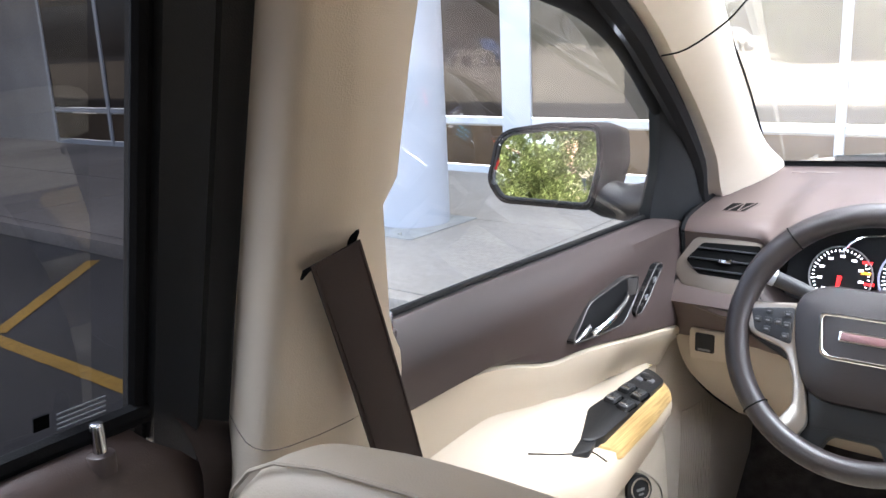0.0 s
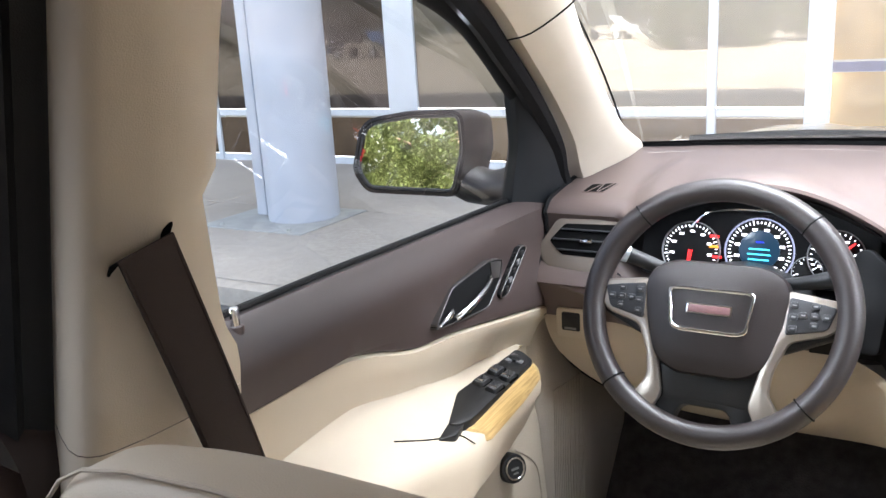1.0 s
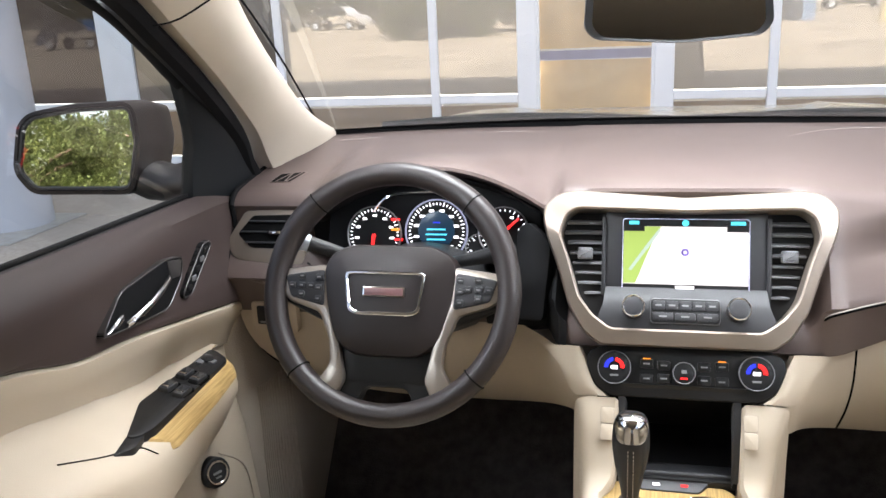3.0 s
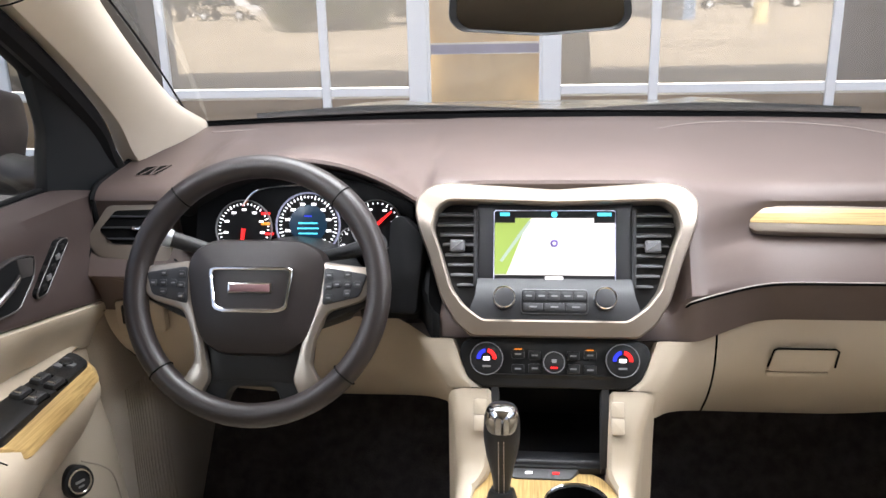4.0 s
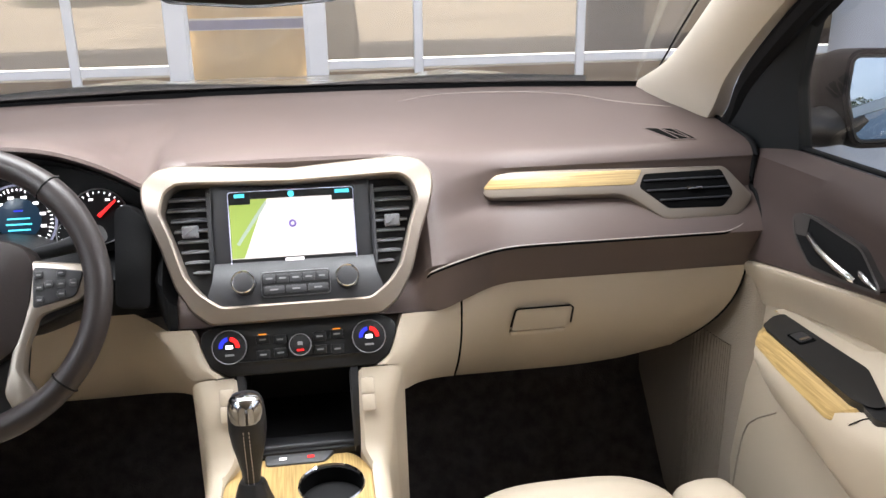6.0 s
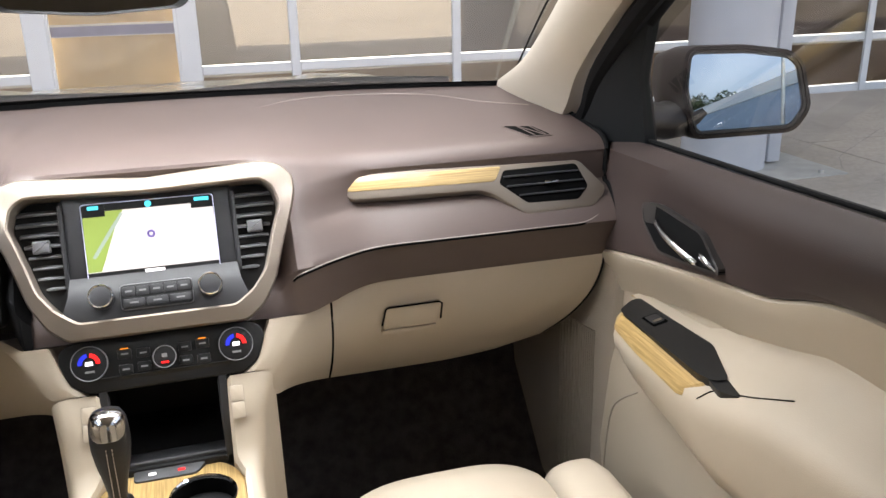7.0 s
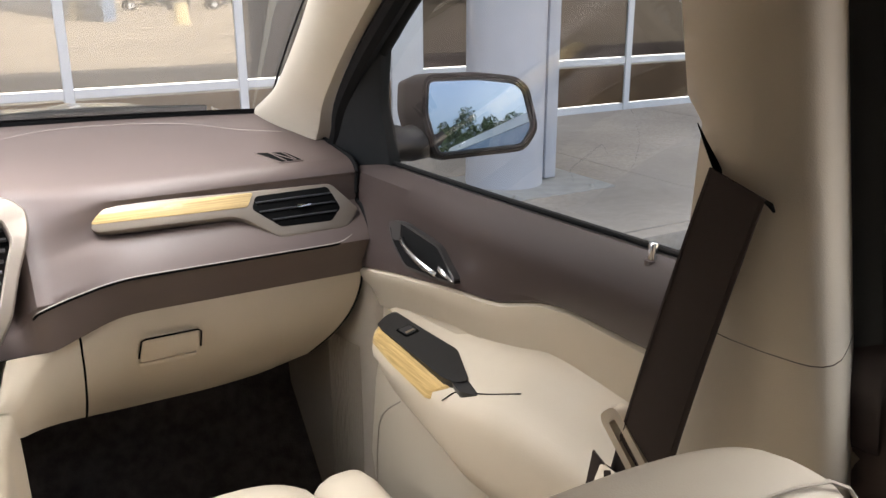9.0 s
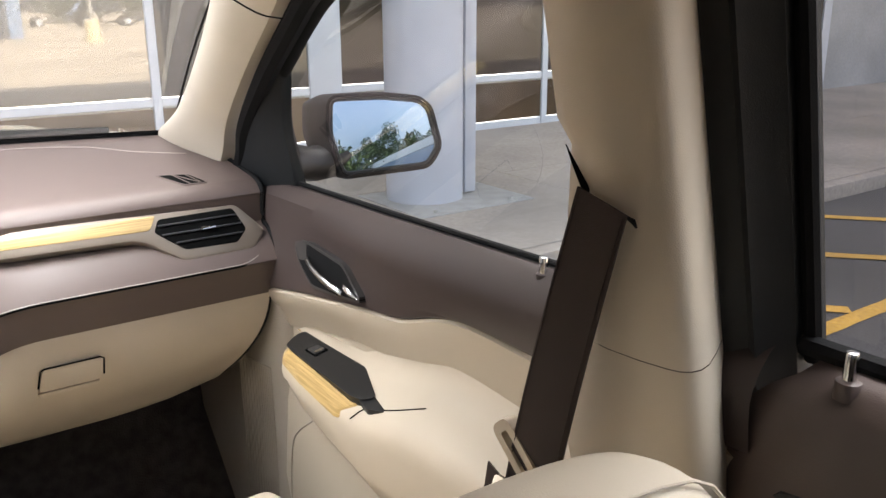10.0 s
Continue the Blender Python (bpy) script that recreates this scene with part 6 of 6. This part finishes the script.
    for x, y in ((0.695, 1.022), (0.711, 1.011), (0.716, 0.987), (0.723, 0.947), (0.733, 0.912), (0.741, 0.888)):
        prof = armrest(y, dz)[6::-1]
        slit.append((s * x, y, lerp(x, [q[0] for q in prof], [q[1] for q in prof]) + 0.0006))
    part("slit", tube(smooth_path(slit, 20), 0.0010, 6), M_GAP, arm)
    # pull handle
    hy, hz = (1.118, 1.009) if driver else (1.168, 0.983)
    hf = Frame((s * 0.7462, hy, hz), (0, 1, 0), (s * 0.05, 0, 1))
    su = 1 if hf.n.x * s < 0 else -1
    leaf = round_poly([(0.117, 0.026), (0.068, 0.034), (-0.049, 0.025), (-0.109, -0.021), (-0.030, -0.032), (0.055, -0.039), (0.107, -0.004)], 0.012)
    hb = part("handle_bezel", ring_plate(hf, leaf, inset(leaf, 0.0024), -0.012 * su, 0.0020 * su, (0.0, 0.0), 90, 0.001 * su), M_BEZEL, d, "dark satin door handle surround")
    part("cup", plate(hf, inset(leaf, 0.0022), -0.010 * su, 0.0008 * su, 0.0), M_SEAL, hb, "dark handle cup")
    rows = []
    for u, v, w, h in ((0.064, 0.0085, 0.003, 0.003), (0.056, 0.0065, 0.0045, 0.008), (0.030, 0.0005, 0.0046, 0.013), (0.0, -0.007, 0.005, 0.014), (-0.030, -0.0145, 0.006, 0.012), (-0.046, -0.019, 0.0065, 0.008), (-0.054, -0.021, 0.004, 0.003)):
        rows.append([hf.p(u, v + w * math.cos(t), su * (h + 0.005 * math.sin(t))) for t in np.linspace(0, 6.283, 13)[:-1]])
    part("lever", loft(rows, True, True), M_CHROME, hb, "chrome pull lever")
    part("lock_tab", tube([hf.p(-0.056, -0.006, 0.002 * su), hf.p(-0.066, -0.007, 0.006 * su), hf.p(-0.082, -0.013, 0.006 * su), hf.p(-0.096, -0.019, 0.002 * su)], [0.0025, 0.0048, 0.0042, 0.002], 10), M_CHROME, hb, "small chrome lock tab")
    part("front_insert", plate(hf, round_poly([(0.110, 0.022), (0.072, 0.030), (0.074, 0.002), (0.100, -0.002)], 0.004), 0.0, 0.0022 * su, 0.001 * su), M_BEZEL, hb, "grey satin insert")
    if driver:
        mf = Frame((s * 0.7485, 1.271, 1.002), (0, 1, 0), (0, 0, 1))
        sm = 1 if mf.n.x * s < 0 else -1
        lean = [(0.054, 0.026), (0.046, 0.034), (0.024, 0.033), (-0.052, -0.024), (-0.050, -0.034), (-0.026, -0.034)]
        ms = part("memory_strip", plate(mf, round_poly(lean, 0.006), -0.012 * sm, 0.003 * sm, 0.001 * sm), M_SEAL, d, "dark memory button strip")
        part("edge", ring_plate(mf, round_poly(lean, 0.006), inset(round_poly(lean, 0.006), 0.0022), -0.012 * sm, 0.0042 * sm, n=80, bev=0.0008 * sm), M_BEZEL, ms)
        for k in range(5):
            q = k / 4
            part("button", plate(mf, rect(0.013, 0.0085, (-0.030 + 0.062 * q, -0.022 + 0.044 * q), 0.002), 0.002 * sm, 0.0052 * sm, 0.001 * sm), M_SLAT if k % 2 else M_BLACK, ms)
        bf2 = Frame((-0.755, 1.250, 0.648), (0.45, 0.89, 0), (-0.25, 0.1, 1))
        bk = part("tailgate_knob", plate(bf2, circle(0.026, 36), -0.02, 0.012, 0.004), M_BLACK, d, "round black tailgate knob")
        part("rim", ring(bf2, 0.0165, 0.0205, 0.010, 0.0145), M_CHROME, bk)
        part("legend", plate(bf2, rect(0.016, 0.004, (0, 0), 0.001), 0.011, 0.0135, 0), M_MARK, bk)
        part("legend", plate(bf2, rect(0.010, 0.003, (0, -0.008), 0.001), 0.011, 0.0135, 0), M_MARK, bk)
    kf2 = Frame((-0.770, 0.664, 1.1115) if driver else (0.772, 0.694, 1.0995), (1, 0, 0), (0, 1, 0))
    kb = part("lock_base", disc(kf2, 0.0085, -0.010, 0.002, (0, 0), 0.0015, 24), M_PADSHADE, d)
    part("lock_knob", disc(kf2, 0.0052, 0.0, 0.022, (0, 0), 0.002, 20), M_CHROME, kb, "chrome lock knob")
    part("pocket_seam", tube(smooth_path([(s * 0.7565, 1.385, 0.42), (s * 0.7575, 1.382, 0.50), (s * 0.7600, 1.372, 0.578), (s * 0.7625, 1.345, 0.617), (s * 0.7645, 1.29, 0.660)], 20), 0.0013, 5), M_KICK, d)
    # window seal, frame, sail panel, glass
    belt = [V((s * 0.791, y, belt_line(y, s) + 0.001)) for y in np.linspace(1.36, 0.42, 24)]
    part("belt_seal", tube(belt, 0.0045, 8), M_SEAL, d, "black window seal")
    gl = smooth_path(GL, 40)
    part("window_frame", tube(mir([(p[0] + 0.004, p[1] + 0.012, p[2] + 0.004) for p in gl[1:]], s), [lerp(k, (0, 7, 12), (0.004, 0.008, 0.018)) for k in range(39)], 10), M_SEAL, d, "black window frame")
    rows = []
    do = smooth_path([(0.762, 1.60, 1.050), (0.748, 1.50, 1.14), (0.733, 1.42, 1.21), (0.716, 1.335, 1.275)], 14)
    ga = smooth_path([(0.789, 1.338, 1.076), (0.775, 1.335, 1.15), (0.762, 1.328, 1.205), (0.740, 1.275, 1.292)], 14)
    for a, b in zip(do, ga):
        a, b = V(a), V(b)
        rows.append(mir([a.lerp(b, t) + V((-0.010 * math.sin(math.pi * t) ** 0.6, 0, 0)) + (V((0.015, 0.004, 0)) if t == 1 else V()) for t in (0, 0.1, 0.3, 0.5, 0.7, 0.88, 0.96, 1)], s))
    part("sail_panel", loft(rows), M_SAIL, d, "dark slate triangular corner panel")
    rows = [mir([V((0.794, p[1], 1.080)).lerp(V((p[0] + 0.006, p[1], p[2])), t) for t in np.linspace(0, 1, 8)], s) for p in gl]
    g = part("window_glass", loft(rows), M_SIDEGLASS, d, "clear closed window glass")
    g.visible_shadow = False
    return d


front_door(1)
front_door(-1)
for s in (-1, 1):
    kp = thing("kick_panel", (s * 0.75, 1.6, 0.24), "beige ribbed kick panel beside the footwell", "kick panel", "kick panels")
    plan = smooth_path([(0.785, 1.385), (0.758, 1.40), (0.740, 1.47), (0.731, 1.56), (0.725, 1.66), (0.720, 1.75), (0.714, 1.83)], 22)
    part("panel", loft([mir([(x + 0.012 * t * (1 - t), y, 0.90 - 0.66 * t) for t in np.linspace(0, 1, 9)], s) for x, y in plan]), M_KICK, kp)
    for k in range(14):
        x, y = smooth_path([(0.7475, 1.43), (0.739, 1.47), (0.7315, 1.54)], 14)[k]
        part("rib", tube(mir([(x, y, 0.72), (x + 0.002, y, 0.55), (x, y, 0.30)], s), 0.0022, 5), M_KICK, kp)

# ---- rear doors ----
for s in (-1, 1):
    rd = thing("rear_door", (s * 0.77, -0.15, 0.24), "brown rear door with a chrome lock knob and tinted window", "car door", "rear doors")
    rows = []
    for t in np.linspace(0, 1, 26):
        r = []
        for x, z, yf in ((0.800, 1.110, 0.378), (0.785, 1.112, 0.370), (0.770, 1.108, 0.366), (0.760, 1.096, 0.376), (0.753, 1.080, 0.398), (0.748, 1.058, 0.418), (0.746, 1.02, 0.428), (0.745, 0.97, 0.431), (0.745, 0.92, 0.432), (0.748, 0.85, 0.432), (0.765, 0.75, 0.43), (0.79, 0.3, 0.42)):
            q = min(1, t / 0.09)
            r.append((x + 0.016 * (1 - math.sqrt(1 - (1 - q) ** 2)), yf - (yf + 0.64) * t, z + (0.010 if s < 0 else 0)))
        rows.append(mir(r, s))
    part("panel", loft(rows), M_PAD, rd, "brown grained upper door panel")
    kf2 = Frame((s * 0.768, 0.330, 1.1165 if s < 0 else 1.1065), (1, 0, 0), (0, 1, 0))
    kb = part("lock_base", disc(kf2, 0.0105, -0.014, 0.002, (0, 0), 0.0015, 24), M_PAD, rd)
    part("lock_knob", disc(kf2, 0.0055, 0.0, 0.027, (0, 0), 0.002, 20), M_CHROME, kb, "chrome lock knob")
    part("belt_seal", tube([V((s * 0.792, y, 1.126 if s < 0 else 1.116)) for y in np.linspace(0.385, -0.64, 20)], 0.010, 8), M_SEAL, rd, "black window seal")
    part("front_frame", tube([V((s * (0.800 - 0.25 * (z - 1.11)), 0.380, z)) for z in np.linspace(1.10, 1.56, 10)], 0.008, 8), M_SEAL, rd)
    g = part("window_glass", loft([[V((s * (0.800 - 0.25 * (z - 1.11)), y, z)) for z in np.linspace(1.112, 1.55, 6)] for y in np.linspace(0.378, -0.64, 8)]), M_PRIVACY if s < 0 else M_PRIVACY_BRIGHT, rd, "dark tinted closed window glass")
    gf3 = Frame((s * 0.790, 0.300, 1.150), (0, -s, 0), (-s * 0.25, 0, 1))
    part("sticker", plate(gf3, rect(0.012, 0.012, (-0.010 * s * 0, 0.0)), 0.0, 0.0012, 0), M_GAP, rd, "small dark glass mark")
    for k in range(4):
        part("sticker_bar", plate(gf3, rect(0.040, 0.0011, (0.032, 0.002 - 0.0045 * k)), 0.0, 0.0010, 0), M_SLAT, rd)
    hf = Frame((s * 0.748, 0.345, 0.985), (0, -1, 0), (0, 0, 1))
    sh = 1 if hf.n.x * s < 0 else -1
    lf = round_poly([(-0.03, 0.012), (0.06, 0.03), (0.12, 0.02), (0.11, -0.02), (0.02, -0.03)], 0.012)
    hb = part("handle_bezel", ring_plate(hf, lf, inset(lf, 0.004), -0.01 * sh, 0.004 * sh, (0.05, 0.0), 60, 0.001 * sh), M_DARK, rd)
    part("cup", plate(hf, inset(lf, 0.004), -0.01 * sh, 0.0, 0.0), M_BLACK, hb)

# ---- side mirrors ----
for s, nrm in ((-1, (0.187, -0.978, 0.095)), (1, (-0.245, -0.96, 0.118))):
    n = V(nrm).normalized()
    o = V((s * 0.965, 1.37, 1.158))
    u = V((s, 0, 0))
    u = (u - u.dot(n) * n).normalized()
    v = (V((0, 0, 1)) - n * n.z)
    v = (v - v.dot(u) * u).normalized()
    o = o + (u * 0.030 + v * 0.019 if s < 0 else u * 0.015 + v * 0.002)
    smr = thing("side_mirror", tuple(o), "dark brown door mirror with a clear glass", "side mirror", "side mirrors")
    oo = round_poly([(-0.094, 0.066), (0.0, 0.063), (0.070, 0.052), (0.087, 0.037), (0.101, -0.033), (0.079, -0.063), (-0.083, -0.066), (-0.100, 0.008)], 0.012, 6)

    def ringpts(k, dn, du=0.0, dv=0.0, grow=0.0):
        q = inset(oo, -grow) if grow else oo
        return [o + u * (a * k + du) + v * (b * k + dv) + n * dn for a, b in q]

    part("housing", loft([ringpts(1, 0.004, grow=0.003), ringpts(1, 0.010, grow=0.006), ringpts(1, 0.009, grow=0.012), ringpts(1, -0.006, -0.002, grow=0.014), ringpts(1, -0.045, -0.016, 0.002, 0.012), ringpts(0.96, -0.085, -0.036, 0.004, 0.004), ringpts(0.78, -0.120, -0.046, 0.004), ringpts(0.40, -0.140, -0.050, 0.002), ringpts(0.03, -0.145, -0.050, 0.0)], True), M_MIRRORCASE, smr, "dark brown mirror housing")
    bmm = bmesh.new()
    bmm.faces.new([bmm.verts.new(p) for p in ringpts(1.0, 0.004)])
    part("mirror_glass", bmm, M_MIRROR if s < 0 else M_MIRRORSKY, smr, "clear mirror glass")
    part("rim", loft([ringpts(1, 0.0045, grow=-0.0015), ringpts(1, 0.009), ringpts(1, 0.009, grow=0.004), ringpts(1, 0.0, grow=0.005)], True), M_BLACK, smr)
    part("arm", loft([[V((s * x, y + ry * math.cos(t), z + rz * math.sin(t))) for t in np.linspace(0, 6.283, 17)[:-1]] for x, y, z, ry, rz in ((0.785, 1.44, 1.125, 0.06, 0.040), (0.82, 1.44, 1.112, 0.05, 0.036), (0.86, 1.43, 1.105, 0.046, 0.032), (0.90, 1.42, 1.115, 0.046, 0.036), (0.94, 1.42, 1.14, 0.045, 0.045))], True, True), M_BLACK, smr, "black mirror arm")

# ---- inside mirror ----
rv = thing("rear_view_mirror", (-0.024, 1.235, 1.365), "black-framed rear-view mirror on the windshield", "rear-view mirror")
rn = Frame((-0.024, 1.235, 1.368), (1, 0.10, 0), (0, 0.12, 1))
om = round_poly([(-0.110, 0.036), (-0.114, -0.020), (-0.100, -0.034), (0.0, -0.042), (0.100, -0.036), (0.113, -0.022), (0.108, 0.036)], 0.02, 6)
ringm = lambda k, dn: [rn.p(a * k, b * k, dn) for a, b in om]
part("housing", loft([ringm(0.92, 0.002), ringm(1.0, 0.004), ringm(1.01, -0.002), ringm(0.97, -0.02), ringm(0.7, -0.035), ringm(0.05, -0.038)], True), M_BLACK, rv)
bmm = bmesh.new()
bmm.faces.new([bmm.verts.new(p) for p in ringm(0.92, 0.0025)])
part("mirror_glass", bmm, mat("auto_dimmed_mirror", (0.42, 0.42, 0.42), 0.0, metal=1.0, vary=0, rough_vary=0), rv, "clear mirror glass")
part("stalk", tube([rn.p(0, 0.01, -0.03), rn.p(0, 0.06, -0.08), (-0.02, 1.36, 1.47)], 0.012, 10), M_BLACK, rv)

# ---- front seats ----


def seat(cx, lift, label, back=0.0, slim=1.0, aside=0.0, inner=1.0):
    st = thing("front_seat", (cx, 0.75, 0.24), label, "car seat", "front seats")
    rows = []
    for z, w, d in ((0.50, 0.25, 0.085), (0.62, 0.28, 0.095), (0.80, 0.300, 0.095), (0.93, 0.305, 0.085), (0.985, 0.297, 0.078), (1.025, 0.275, 0.070), (1.050, 0.248, 0.062), (1.066, 0.218, 0.052), (1.076, 0.175, 0.040), (1.082, 0.11, 0.024), (1.084, 0.02, 0.006)):
        yc = 0.505 - 0.17 * (z - 0.5) - back
        d *= slim
        r = []
        for k in range(48):
            t = 2 * math.pi * k / 48
            c, q = math.cos(t), math.sin(t)
            x, y = w * math.copysign(abs(c) ** 0.55, c), d * math.copysign(abs(q) ** 0.7, q)
            x *= inner if x > 0 else 1.0
            if q > 0 and z < 1.0:
                y -= 0.03 * max(0, 1 - (x / 0.20) ** 2)
            r.append(V((cx + aside + x, yc + y, z + lift)))
        rows.append(r)
    part("backrest", loft(rows, True, True), M_BEIGE_LEATHER, st, "beige leather backrest")
    pip = [V((cx + aside + w * f * (inner if f > 0 else 1.0), 0.505 - 0.17 * (z - 0.5) - 0.030 * slim - back, z + lift + 0.0012)) for f, w, z in [(1, 0.306, 0.93), (1, 0.298, 0.985), (1, 0.276, 1.025), (1, 0.249, 1.050), (1, 0.219, 1.066), (1, 0.176, 1.076), (1, 0.11, 1.082), (-1, 0.11, 1.082), (-1, 0.176, 1.076), (-1, 0.219, 1.066), (-1, 0.249, 1.050), (-1, 0.276, 1.025), (-1, 0.298, 0.985)]]
    part("piping", tube(pip, 0.0016, 6), M_BEIGE_LEATHER, st)
    cz = 0.575 if cx < 0 else 0.577
    for nm, x0, x1, dy, dz in (("cushion", cx - 0.185, cx + 0.142, 0.0, 0.022), ("bolster", cx + 0.1425, cx + 0.262, -0.03, -0.004), ("bolster", cx - 0.29, cx - 0.1855, -0.03, -0.004)):
        rows = []
        for x in np.linspace(x0, x1, 20):
            q = (x - x0) / (x1 - x0)
            e = 1 - abs(2 * q - 1) ** 3.5
            drop = 0.026 * (1 - e)
            r = []
            for y, z in ((0.50, 0.0), (0.75, -0.012), (1.0, 0.0), (1.15, 0.012), (1.215, 0.012), (1.255, 0.002), (1.280, -0.020), (1.290, -0.055), (1.275, -0.12), (1.25, -0.22)):
                r.append(V((x, y + dy - 0.02 * (1 - e), cz + dz + z - drop + 0.02 * (1 if nm == "bolster" else 0) * e)))
            rows.append(r)
        part(nm, loft(rows), M_BEIGE_LEATHER, st, "beige leather seat " + nm)
    part("base", box((cx, 0.86, 0.40), (0.44, 0.6, 0.26), 0.03), M_BLACK, st)
    return st


seat(0.412, 0.012, "beige leather passenger seat", 0.04, aside=-0.026, inner=0.93)
seat(-0.398, 0.088, "beige leather driver's seat", 0.040, 0.72, aside=0.030)
